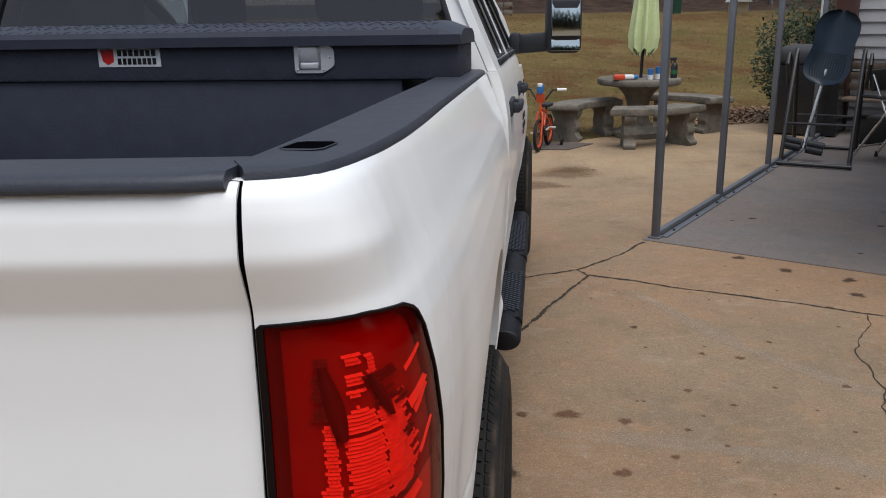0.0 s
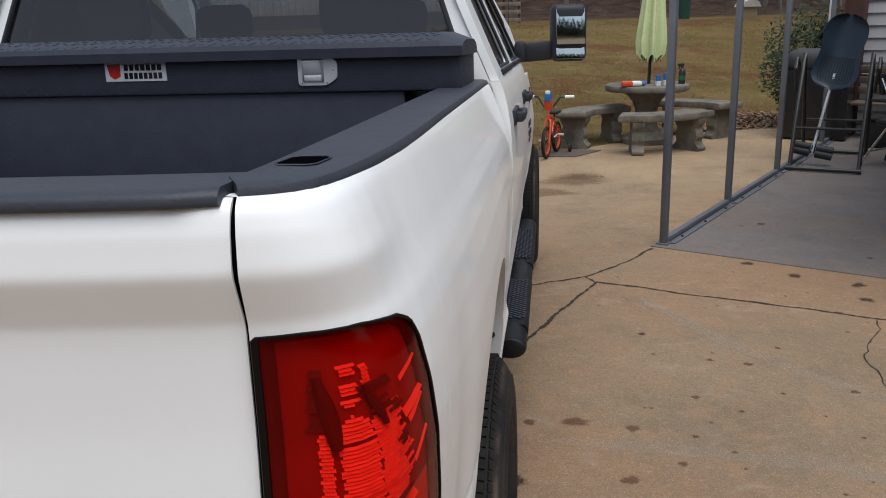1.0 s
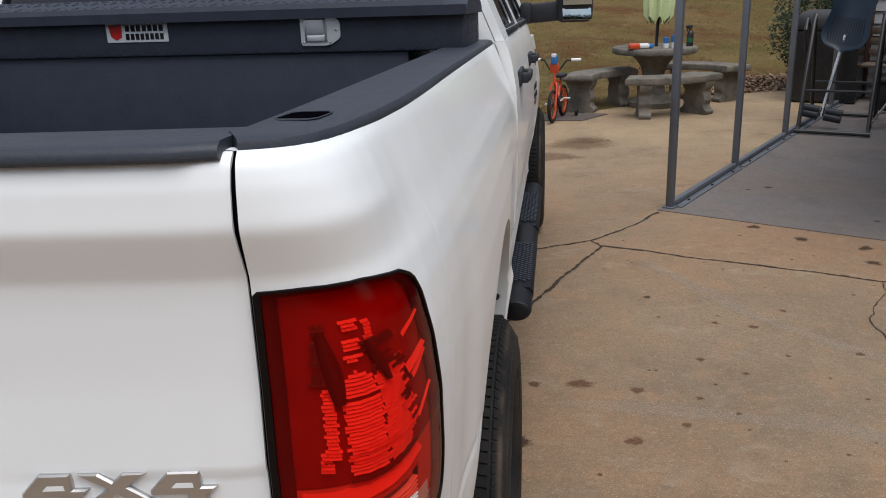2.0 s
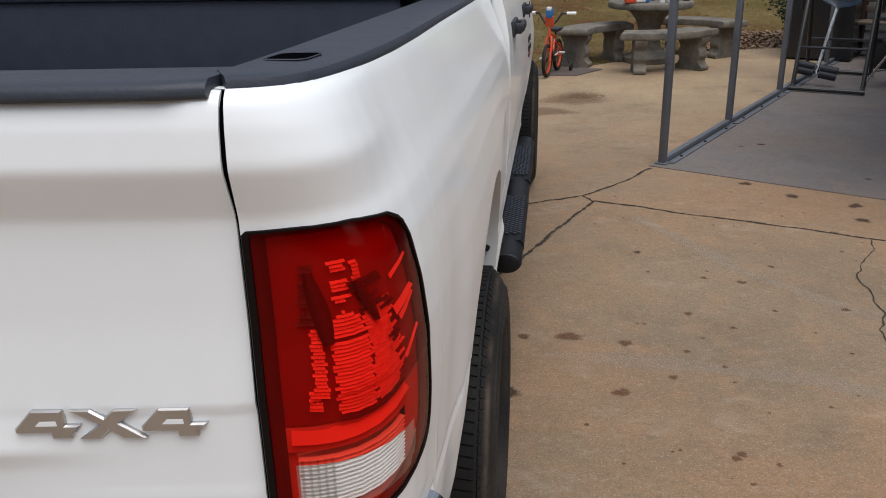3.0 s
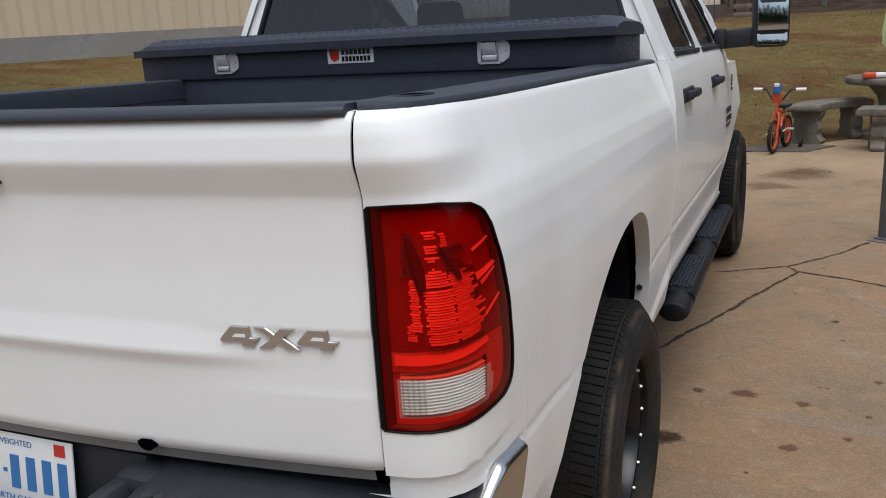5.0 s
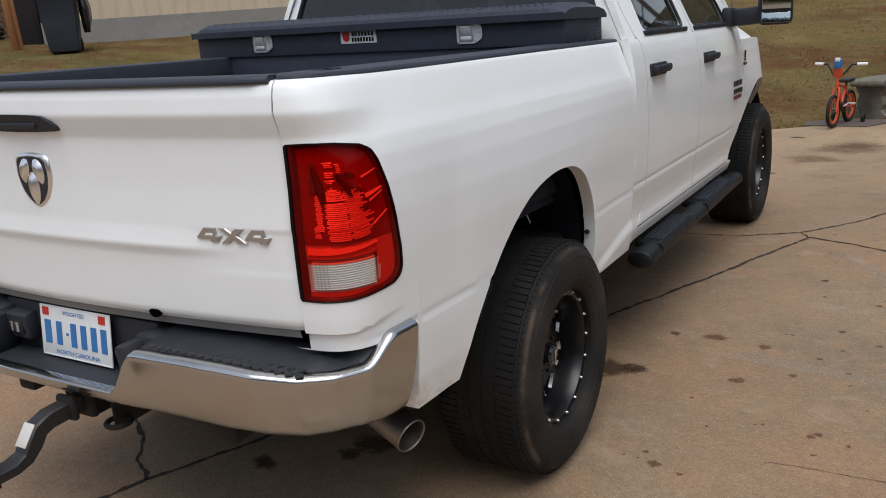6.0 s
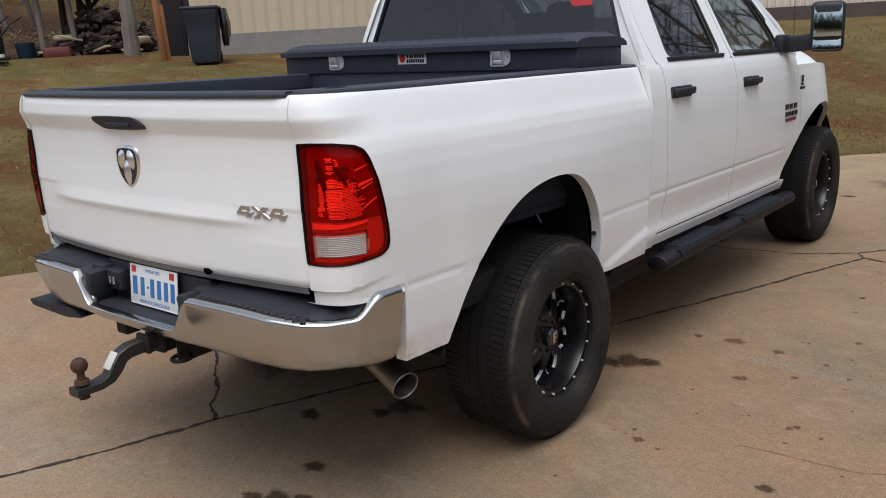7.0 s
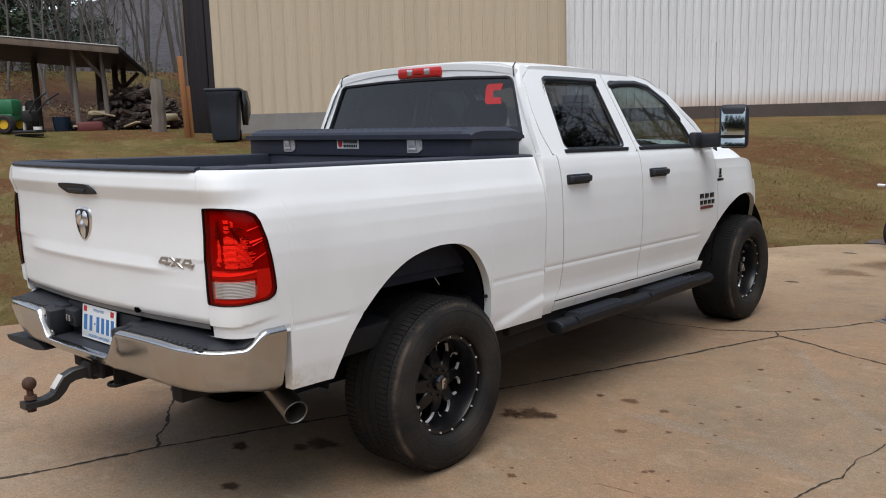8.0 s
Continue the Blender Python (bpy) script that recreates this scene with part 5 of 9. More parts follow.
box(bm, (-0.036, -0.004, 0.0018), (0.010, 0.008, 0.0016))
bmesh.ops.transform(bm, matrix=plate_m, verts=bm.verts)
part("dash", bm, M_PLATEBLUE, plate)
flat_text("WEIGHTED", 0.012, M_PLATEBLUE, plate, plate_m @ Matrix.Translation((-0.005, 0.058, 0.0014)), "upper_word", width=0.095, depth=0.0006)
flat_text("NORTH CAROLINA", 0.012, M_PLATEBLUE, plate, plate_m @ Matrix.Translation((0.005, -0.060, 0.0014)), "lower_word", width=0.19, depth=0.0006)
for x in (-0.128, 0.118):
    bm = bmesh.new()
    box(bm, (x, 0.057, 0.0018), (0.028, 0.024, 0.0014))
    bmesh.ops.transform(bm, matrix=plate_m, verts=bm.verts)
    part("sticker", bm, M_REDSOLID, plate, "small red renewal sticker")

# ---- hitch and exhaust ----
def shifted(bm):
    bmesh.ops.translate(bm, vec=(0.03, 0.02, 0.035), verts=bm.verts)
    return bm


bm = bmesh.new()
box(bm, (0.0, 0.16, 0.62), (0.09, 0.40, 0.085), 0.008)
box(bm, (0.0, -0.045, 0.625), (0.105, 0.030, 0.10), 0.020)
box(bm, (0.0, -0.098, 0.624), (0.076, 0.022, 0.074), 0.014)
box(bm, (0.0, 0.32, 0.62), (1.1, 0.09, 0.09), 0.01)
for sgn in (-1, 1):
    box(bm, (sgn * 0.10, 0.05, 0.59), (0.012, 0.16, 0.10), 0.004)
    tube(bm, [(sgn * 0.105 + 0.035 * math.cos(a), -0.02 + 0.035 * math.sin(a), 0.56) for a in np.linspace(0, math.tau, 14, endpoint=False)], 0.008, 8, closed=True)
hitch = part("tow_hitch", shifted(bm), M_UNDER, truck, "black receiver hitch with a ball mount")
bm = bmesh.new()
bar = [(-0.02, 0.624), (-0.165, 0.620), (-0.202, 0.606), (-0.226, 0.574), (-0.252, 0.546), (-0.292, 0.536), (-0.350, 0.536), (-0.385, 0.538)]
rows = []
for k, (y, z) in enumerate(bar):
    p, q = bar[max(k - 1, 0)], bar[min(k + 1, len(bar) - 1)]
    way = Vector((q[0] - p[0], q[1] - p[1])).normalized()
    up = Vector((way.y, -way.x)) * (0.025 if k < 4 else 0.025 - 0.005 * min(2, k - 3))
    w = 0.025 if k < 5 else 0.031
    rows.append([bm.verts.new((sx * w * fx, y + up.x * f, z + up.y * f)) for sx, f, fx in ((-1, -1, 0.8), (1, -1, 0.8), (1, -0.8, 1), (1, 0.8, 1), (1, 1, 0.8), (-1, 1, 0.8), (-1, 0.8, 1), (-1, -0.8, 1))])
for a, b in zip(rows, rows[1:]):
    for k in range(8):
        bm.faces.new((a[k], a[(k + 1) % 8], b[(k + 1) % 8], b[k]))
bm.faces.new(rows[0])
bm.faces.new(rows[-1][::-1])
bmesh.ops.recalc_face_normals(bm, faces=bm.faces[:])
part("ball_mount", shifted(bm), M_FRAME, hitch, "black steel drop ball mount")
bm = bmesh.new()
box(bm, (0.0, -0.2365, 0.6045), (0.044, 0.003, 0.066), 0.001, Matrix.Rotation(radians(-38), 3, "X"))
part("maker_label", shifted(bm), M_SKYWHITE, hitch, "worn pale label on the ball mount")
bm = bmesh.new()
bmesh.ops.create_uvsphere(bm, u_segments=24, v_segments=14, radius=0.029, matrix=Matrix.Translation((0.0, -0.350, 0.626)))
rod(bm, (0, -0.350, 0.562), (0, -0.350, 0.612), 0.014, 0.013, 14)
rod(bm, (0, -0.350, 0.560), (0, -0.350, 0.574), 0.026, 0.024, 16)
rod(bm, (0, -0.350, 0.505), (0, -0.350, 0.536), 0.020, 0.020, 6)
part("tow_ball", shifted(bm), M_RUST, hitch, "rusty brown tow ball")
bm = bmesh.new()
lathe(bm, [(-0.18, 0.052), (0.14, 0.052), (0.16, 0.054), (0.164, 0.052), (0.16, 0.049), (-0.17, 0.049)], 36, "z")
bmesh.ops.transform(bm, matrix=Matrix.Translation((0.715, 0.445, 0.545)) @ Matrix.Rotation(radians(76), 4, "Z") @ Matrix.Rotation(radians(107), 4, "X"), verts=bm.verts)
part("tailpipe", bm, M_STEEL, truck, "dull steel tailpipe")

# ---- underside ----
bm = bmesh.new()
for sgn in (-1, 1):
    box(bm, (sgn * 0.45, 2.6, 0.62), (0.08, 5.0, 0.15), 0.01)
    rod(bm, (sgn * 0.16, 1.225, 0.42), (sgn * 0.80, 1.225, 0.42), 0.05, 0.05, 14)
    rod(bm, (sgn * 0.16, 5.02, 0.42), (sgn * 0.80, 5.02, 0.42), 0.05, 0.05, 14)
    rod(bm, (sgn * 0.60, 1.05, 0.48), (sgn * 0.66, 0.86, 0.95), 0.03, 0.024, 12)
box(bm, (0, 2.9, 0.72), (1.7, 4.6, 0.12), 0.02)
box(bm, (-0.5, 2.6, 0.50), (0.46, 1.5, 0.30), 0.05)
box(bm, (0.52, 2.95, 0.55), (0.50, 1.7, 0.16), 0.04)
box(bm, (0.0, 3.3, 0.50), (0.36, 1.1, 0.30), 0.06)
# filler boxes added to block light and darken the view below the sill
box(bm, (0.20, 3.05, 0.49), (1.24, 2.4, 0.24), 0.05)
for sgn in (-1, 1):
    box(bm, (sgn * 0.76, 3.05, 0.575), (0.28, 2.35, 0.15), 0.03)
    box(bm, (sgn * 0.60, 1.85, 0.60), (0.50, 0.30, 0.26), 0.04)
rod(bm, (0.0, 1.3, 0.45), (0.0, 3.0, 0.55), 0.05, 0.05, 12)
rod(bm, (0.36, 1.9, 0.50), (0.36, 3.4, 0.50), 0.09, 0.09, 14)
box(bm, (0.0, 0.32, 0.70), (1.5, 0.5, 0.10), 0.02)
bmesh.ops.create_uvsphere(bm, u_segments=18, v_segments=10, radius=0.16, matrix=Matrix.Translation((0, 1.225, 0.42)))
part("chassis", bm, M_UNDER, truck, "black steel chassis and axles with added light-blocking boxes")
for sgn in (-1, 1):
    for arch in (ARCH, FARCH):
        bm = bmesh.new()
        mid = (arch[0][0] + arch[-1][0]) / 2

        def liner(u, v):
            y, z = arch[min(len(arch) - 1, int(round(u * (len(arch) - 1))))]
            return (sgn * (0.50 + 0.425 * v), mid + (y - mid) * 1.012, z + 0.012 - 0.05 * (z < 0.70))

        sheet(bm, len(arch) - 1, 3, liner)
        for k in range(len(arch) - 1):
            (y0, z0), (y1, z1) = arch[k], arch[k + 1]
            if y1 - y0 > 1e-5:
                bm.faces.new([bm.verts.new((sgn * 0.505, mid + (y - mid) * 1.012, z)) for y, z in ((y0, 0.45), (y1, 0.45), (y1, z1 + 0.013), (y0, z0 + 0.013))])
        part("wheel_well", raked(bm), M_WELL, truck)
    bm = bmesh.new()
    rod(bm, (sgn * 0.80, 1.339, 0.971), (sgn * 0.80, 1.42, 0.868), 0.003, 0.003, 8)
    part("brake_line", bm, M_SILVER, truck)


# ---- cab, doors, front end ----
DOOR = [(0.62, -0.072), (0.66, -0.058), (0.70, -0.042), (0.735, -0.036), (0.77, -0.0395), (0.82, -0.034), (0.87, -0.024), (0.919, -0.0145), (0.924, -0.0185), (0.930, -0.0185), (0.935, -0.0135), (1.02, -0.006), (1.15, 0.0), (1.30, 0.0), (1.40, -0.005), (1.48, -0.017), (1.53, -0.030), (1.555, -0.042)]
BELT = 1.552


def flank(y, z):
    """The cab's right side at y, z (before the rake), below the window line."""
    x = 1.0 + lerp_table(DOOR, z)
    nose = -0.10 * smooth(4.9, 5.75, y) - 0.012 * smooth(3.9, 4.4, y)
    flare = 0.030 * math.exp(-(((y - 4.80) / 0.60) ** 4)) * smooth(1.45, 1.1, z)
    return x + nose + flare


def droop(bm):
    """Rounds the front end down and inwards towards the nose."""
    for v in bm.verts:
        t = smooth(4.72, 5.66, v.co.y)
        v.co.z -= 0.215 * t ** 1.7 * smooth(0.95, 1.45, v.co.z)
        v.co.x *= 1 - 0.10 * t * t
    return bm


def pillar_x(z):
    return 0.958 - (z - BELT) * 0.43


def panel(name, y0, y1, z0, z1, parent, label="", lean0=None, lean1=None, arch=None, nz=64, step=0.03):
    """A piece of the right flank between two seams, with turned-in edges."""
    bm = bmesh.new()
    n = max(4, int((y1 - y0) / step))
    cols = []
    for i in range(n + 1):
        col = []
        for j in range(nz + 1):
            f = j / nz
            y = y0 + (y1 - y0) * i / n
            low = arch_low(y, arch, z0) if arch else z0
            z = low + (z1 - low) * f
            yy = y + ((lean0(z) if lean0 else 0.0) * (1 - i / n) + (lean1(z) if lean1 else 0.0) * (i / n))
            col.append(bm.verts.new((flank(yy, z), yy, z)))
        cols.append(col)
    for i in range(n):
        for j in range(nz):
            bm.faces.new((cols[i][j], cols[i + 1][j], cols[i + 1][j + 1], cols[i][j + 1]))
    edges = [e for e in bm.edges if e.is_boundary]
    geo = bmesh.ops.extrude_edge_only(bm, edges=edges)["geom"]
    for v in [g for g in geo if isinstance(g, bmesh.types.BMVert)]:
        v.co.x -= 0.035
    bmesh.ops.recalc_face_normals(bm, faces=bm.faces[:])
    return bm


def side_plate(outer, holes, inset=0.0, thick=0.03):
    """A flat-sloped piece of the window zone in (y, z), with openings."""
    bm = bmesh.new()
    edges = []
    for loop in [outer] + holes:
        vs = [bm.verts.new((pillar_x(z) - inset, y, z)) for y, z in loop]
        edges += [bm.edges.new((vs[k], vs[(k + 1) % len(vs)])) for k in range(len(vs))]
    bmesh.ops.triangle_fill(bm, edges=edges, use_beauty=True, use_dissolve=False)
    for fc in bm.faces:
        fc.normal_update()
        if fc.normal.x < 0:
            fc.normal_flip()
    rim = [e for e in bm.edges if e.is_boundary]
    geo = bmesh.ops.extrude_edge_only(bm, edges=rim)["geom"]
    for v in [g for g in geo if isinstance(g, bmesh.types.BMVert)]:
        v.co.x -= thick
    bmesh.ops.recalc_face_normals(bm, faces=bm.faces[:])
    return bm


def rounded(points, r, n=5):
    """Rounds the corners of a closed outline."""
    res = []
    pts = [Vector(p) for p in points]
    for k, p in enumerate(pts):
        a, b = pts[k - 1], pts[(k + 1) % len(pts)]
        ra = min(r, (a - p).length * 0.45)
        rb = min(r, (b - p).length * 0.45)
        s, e = p + (a - p).normalized() * ra, p + (b - p).normalized() * rb
        for j in range(n + 1):
            t = j / n
            q = s * (1 - t) ** 2 + p * (2 * t * (1 - t)) + e * t * t
            res.append((q.x, q.y))
    return res


def add(bm, other):
    """Joins another bmesh into this one."""
    me = bpy.data.meshes.new("tmp")
    other.to_mesh(me)
    other.free()
    bm.from_mesh(me)
    bpy.data.meshes.remove(me)
    return bm


REAR_SEAM = lambda z: 0.055 * smooth(0.72, 0.80, z) - 0.02 * smooth(0.85, 1.3, z) - 0.005 * smooth(1.3, 1.55, z)
REAR_WIN = rounded([(2.375, 1.585), (3.065, 1.585), (2.985, 1.998), (2.405, 1.990)], 0.045)
FRONT_WIN = rounded([(3.245, 1.585), (4.06, 1.585), (4.02, 1.70), (3.86, 1.885), (3.66, 1.985), (3.52, 2.008), (3.150, 2.002)], 0.04)
REAR_FRAME = rounded([(2.232, BELT), (3.196, BELT), (3.085, 2.048), (2.30, 2.038), (2.215, 1.985), (2.185, 1.80), (2.190, 1.68)], 0.03, 3)
FRONT_FRAME = rounded([(3.204, BELT), (4.355, BELT), (4.14, 1.72), (3.90, 1.935), (3.70, 2.030), (3.50, 2.055), (3.093, 2.048)], 0.02, 3)


def make_door(side, front):
    fix = (lambda b: flipped(raked(b))) if side < 0 else raked
    if front:
        bm = panel("door", 3.204, 4.355, 0.722, BELT, truck, arch=FARCH)
        add(bm, side_plate(FRONT_FRAME, [FRONT_WIN]))
        win = FRONT_WIN
    else:
        bm = panel("door", 2.232, 3.196, 0.722, BELT, truck, lean0=REAR_SEAM)
        add(bm, side_plate(REAR_FRAME, [REAR_WIN]))
        win = REAR_WIN
    door = part("front_door" if front else "rear_door", fix(bm), M_PAINT, truck, "white front door with dark window" if front else "white rear door with tinted window", angle=35)
    # pane
    bm = bmesh.new()
    bm.faces.new([bm.verts.new((pillar_x(z) - 0.018, y, z)) for y, z in win])
    pane = part("pane", fix(bm), M_TINTFRONT if front else M_TINT, door)
    pane.visible_shadow = False
    # rubber belt strip and frame gasket
    bm = bmesh.new()
    y0, y1 = (3.235, 4.10) if front else (2.36, 3.085)
    box(bm, (pillar_x(1.572) + 0.004, (y0 + y1) / 2, 1.572), (0.014, y1 - y0, 0.022), 0.004)
    tube(bm, [(pillar_x(z) - 0.006, y, z) for y, z in win], 0.008, 6, closed=True)
    part("window_seal", fix(bm), M_BLACK, door)
    # smoked rain visor over the top of the window
    bm = bmesh.new()
    if front:
        path = [(3.135, 1.99), (3.30, 2.01), (3.52, 2.018), (3.68, 1.995), (3.87, 1.90), (3.99, 1.78)]
    else:
        path = [(2.375, 1.93), (2.39, 1.985), (2.43, 2.003), (2.70, 2.008), (3.0, 2.010)]
    rows = []
    for y, z in path:
        rows.append([bm.verts.new((pillar_x(z) + o, y, z + d)) for d, o in ((0.004, 0.001), (-0.004, 0.007), (-0.022, 0.013), (-0.042, 0.015), (-0.042, 0.012), (-0.004, 0.003))])
    for a, b in zip(rows, rows[1:]):
        for j in range(5):
            bm.faces.new((a[j], b[j], b[j + 1], a[j + 1]))
    bmesh.ops.recalc_face_normals(bm, faces=bm.faces[:])
    part("rain_visor", fix(bm), M_GLOSSBLACK, door, "smoked black rain visor")
    # handle: a black pull on a dished plate
    hy, hz = (3.415, 1.412) if front else (2.43, 1.412)
    bm = bmesh.new()
    box(bm, (flank(hy, hz) + 0.004, hy, hz), (0.018, 0.235, 0.058), 0.012)
    h = part("door_handle", fix(bm), M_BLACK, door, "black plastic door handle")
    bm = bmesh.new()
    box(bm, (flank(hy, hz) + 0.036, hy - 0.008, hz + 0.006), (0.018, 0.20, 0.030), 0.008)
    for dy in (-0.09, 0.085):
        box(bm, (flank(hy, hz) + 0.020, hy + dy, hz + 0.002), (0.036, 0.034, 0.036), 0.008)
    part("pull", fix(bm), M_BLACK, h)
    return door


for side in (1, -1):
    for front in (False, True):
        make_door(side, front)

# black strips deep in the seams between the panels, standing in for shade
for side in (1, -1):
    fix = (lambda b: flipped(raked(b))) if side < 0 else raked
    for y0, y1, lean in ((2.2215, 2.2345, REAR_SEAM), (3.1945, 3.2055, None), (4.3535, 4.3635, None)):
        bm = bmesh.new()

        def seam(u, v):
            z = 0.66 + (BELT - 0.012 - 0.66) * v
            y = y0 + (y1 - y0) * u + (lean(z) if lean else 0.0)
            return (flank(y, z) - 0.0045, y, z)

        sheet(bm, 1, 60, seam)
        part("seam_seal", fix(bm), M_SHADE, truck)
    bm = bmesh.new()
    sheet(bm, 60, 1, lambda u, v: (flank(2.232 + 1.85 * u, 0.718) - 0.0045, 2.232 + 1.85 * u, 0.7125 + 0.011 * v))
    part("seam_seal", fix(bm), M_SHADE, truck)
    bm = bmesh.new()
    sheet(bm, 1, 40, lambda u, v: (min(flank(2.1, 0.66 + 0.87 * v), 1.0 + lerp_table(SIDE, 0.66 + 0.87 * v)) - 0.012, 2.086 + 0.018 * u, 0.66 + 0.87 * v))
    part("seam_seal", fix(bm), M_SHADE, truck)

# cab shell: corner panels, sills, roof, back, windscreen frame
for side in (1, -1):
    fix = (lambda b: flipped(raked(b))) if side < 0 else raked
    bm = panel("cab_corner", 2.100, 2.224, 0.648, BELT, truck, lean1=REAR_SEAM, step=0.02)
    add(bm, side_plate(rounded([(2.115, BELT), (2.224, BELT), (2.183, 1.68), (2.178, 1.80), (2.208, 1.99), (2.30, 2.046), (2.26, 2.064), (2.21, 2.05), (2.165, 1.93), (2.135, 1.75)], 0.004, 1), []))
    part("cab_corner", fix(bm), M_PAINT, truck)
    bm = panel("sill", 2.232, 4.20, 0.655, 0.714, truck, nz=10)
    part("sill", fix(bm), M_PAINT, truck)
    bm = panel("fender", 4.362, 5.61, 0.70, 1.47, truck, arch=FARCH)
    sheet(bm, 40, 16, lambda u, v: (0.952 * (1 - v) + 0.74 * v - 0.10 * smooth(4.9, 5.75, 4.362 + 1.245 * u) * (1 - v), 4.362 + 1.245 * u, 1.468 + 0.115 * math.sin(v * math.pi / 2) - 0.10 * smooth(0.35, 1.0, u) ** 2 - 0.02 * u))
    bmesh.ops.remove_doubles(bm, verts=bm.verts, dist=0.002)
    droop(bm)
    part("front_fender", fix(bm), M_PAINT, truck, angle=50)

bm = bmesh.new()


def roof_at(u, v):
    y = 2.195 + 1.49 * v
    side = 2 * u - 1
    xe = pillar_x(2.06) + 0.006
    ze = 2.052 + 0.014 * math.sin(math.pi * min(1, v * 1.15)) - 0.034 * smooth(0.80, 1.0, v) - 0.016 * smooth(0.10, 0.0, v)
    crown = 0.058 * (1 - abs(side) ** 2.6)
    return (side * xe, y, ze + crown + 0.006 * math.sin(math.pi * v))


sheet(bm, 48, 44, roof_at)
# turned-down rims
rim = [e for e in bm.edges if e.is_boundary]
geo = bmesh.ops.extrude_edge_only(bm, edges=rim)["geom"]
for v in [g for g in geo if isinstance(g, bmesh.types.BMVert)]:
    v.co.z -= 0.035
bmesh.ops.recalc_face_normals(bm, faces=bm.faces[:])
part("roof", raked(bm), M_PAINT, truck, angle=50)


# back wall of the cab with its window opening
def back_y(z):
    return 2.105 + 0.085 * smooth(1.45, 2.08, z) + 0.02 * (z - 1.5)


bm = bmesh.new()
edges = []
OUT = [(-0.945, 1.0), (0.945, 1.0), (0.945, 1.5), (0.925, BELT), (0.87, 1.68), (0.80, 1.86), (0.74, 2.0), (0.725, 2.05), (0.60, 2.078), (0.3, 2.094), (-0.3, 2.094), (-0.60, 2.078), (-0.725, 2.05), (-0.74, 2.0), (-0.80, 1.86), (-0.87, 1.68), (-0.925, BELT), (-0.945, 1.5)]
REARGLASS = rounded([(-0.825, 1.64), (0.825, 1.64), (0.705, 1.992), (0.3, 2.008), (-0.3, 2.008), (-0.705, 1.992)], 0.035)
for loop in (OUT, REARGLASS):
    vs = [bm.verts.new((x, back_y(z), z)) for x, z in loop]
    edges += [bm.edges.new((vs[k], vs[(k + 1) % len(vs)])) for k in range(len(vs))]
bmesh.ops.triangle_fill(bm, edges=edges, use_beauty=True, use_dissolve=False)
for fc in bm.faces:
    fc.normal_update()
    if fc.normal.y > 0:
        fc.normal_flip()
geo = bmesh.ops.extrude_edge_only(bm, edges=[e for e in bm.edges if e.is_boundary])["geom"]
for v in [g for g in geo if isinstance(g, bmesh.types.BMVert)]:
    v.co.y += 0.03
back = part("cab_back", raked(bm), M_PAINT, truck, "white cab back with a dark sliding window", angle=25)
bm = bmesh.new()
bm.faces.new([bm.verts.new((x, back_y(z) + 0.008, z)) for x, z in REARGLASS])
pane = part("rear_pane", raked(bm), M_TINT, back, "tinted rear window")
pane.visible_shadow = False
bm = bmesh.new()
tube(bm, [(x, back_y(z) - 0.001, z) for x, z in REARGLASS], 0.009, 6, closed=True)
part("window_seal", raked(bm), M_BLACK, back)
for sgn in (-1, 1):
    bm = bmesh.new()
    tube(bm, [(sgn * 0.723, back_y(2.0) - 0.004, 1.995), (sgn * 0.715, back_y(2.05) - 0.004, 2.05), (sgn * 0.700, 2.24, 2.077)], 0.004, 6)
    part("roof_seam", raked(bm), M_BLACK, back)
# red letter-like sticker in the rear window's corner: a plain open ring
bm = bmesh.new()
ring = []
for a in np.linspace(radians(50), radians(310), 22):
    ring.append((0.592 + 0.070 * max(-1, min(1, 1.25 * math.cos(a))), 1.902 + 0.058 * max(-1, min(1, 1.25 * math.sin(a)))))
inner = []
for a in np.linspace(radians(310), radians(50), 22):
    inner.append((0.608 + 0.030 * max(-1, min(1, 1.3 * math.cos(a))), 1.902 + 0.020 * max(-1, min(1, 1.3 * math.sin(a)))))
outer_v = [bm.verts.new((x, back_y(z) + 0.003, z)) for x, z in ring]
inner_v = [bm.verts.new((x, back_y(z) + 0.003, z)) for x, z in inner[::-1]]
for k in range(len(ring) - 1):
    bm.faces.new((outer_v[k], outer_v[k + 1], inner_v[k + 1], inner_v[k]))
part("window_sticker", raked(bm), M_REDSOLID, back, "red sticker in the rear window")
# high brake light
bm = bmesh.new()
box(bm, (0.0, 2.205, 2.052), (0.36, 0.05, 0.062), 0.012)
brake = part("high_brake_light", raked(bm), M_REDSOLID, back, "red high brake light with clear cargo lamps")
for sgn in (-1, 1):
    bm = bmesh.new()
    box(bm, (sgn * 0.072, 2.181, 2.055), (0.046, 0.012, 0.040), 0.006)
    part("cargo_lamp", raked(bm), M_BADGE, brake)
bm = bmesh.new()
box(bm, (0, 2.180, 2.058), (0.07, 0.012, 0.034), 0.006)
part("lamp_lens", raked(bm), M_REDSOLID, brake)

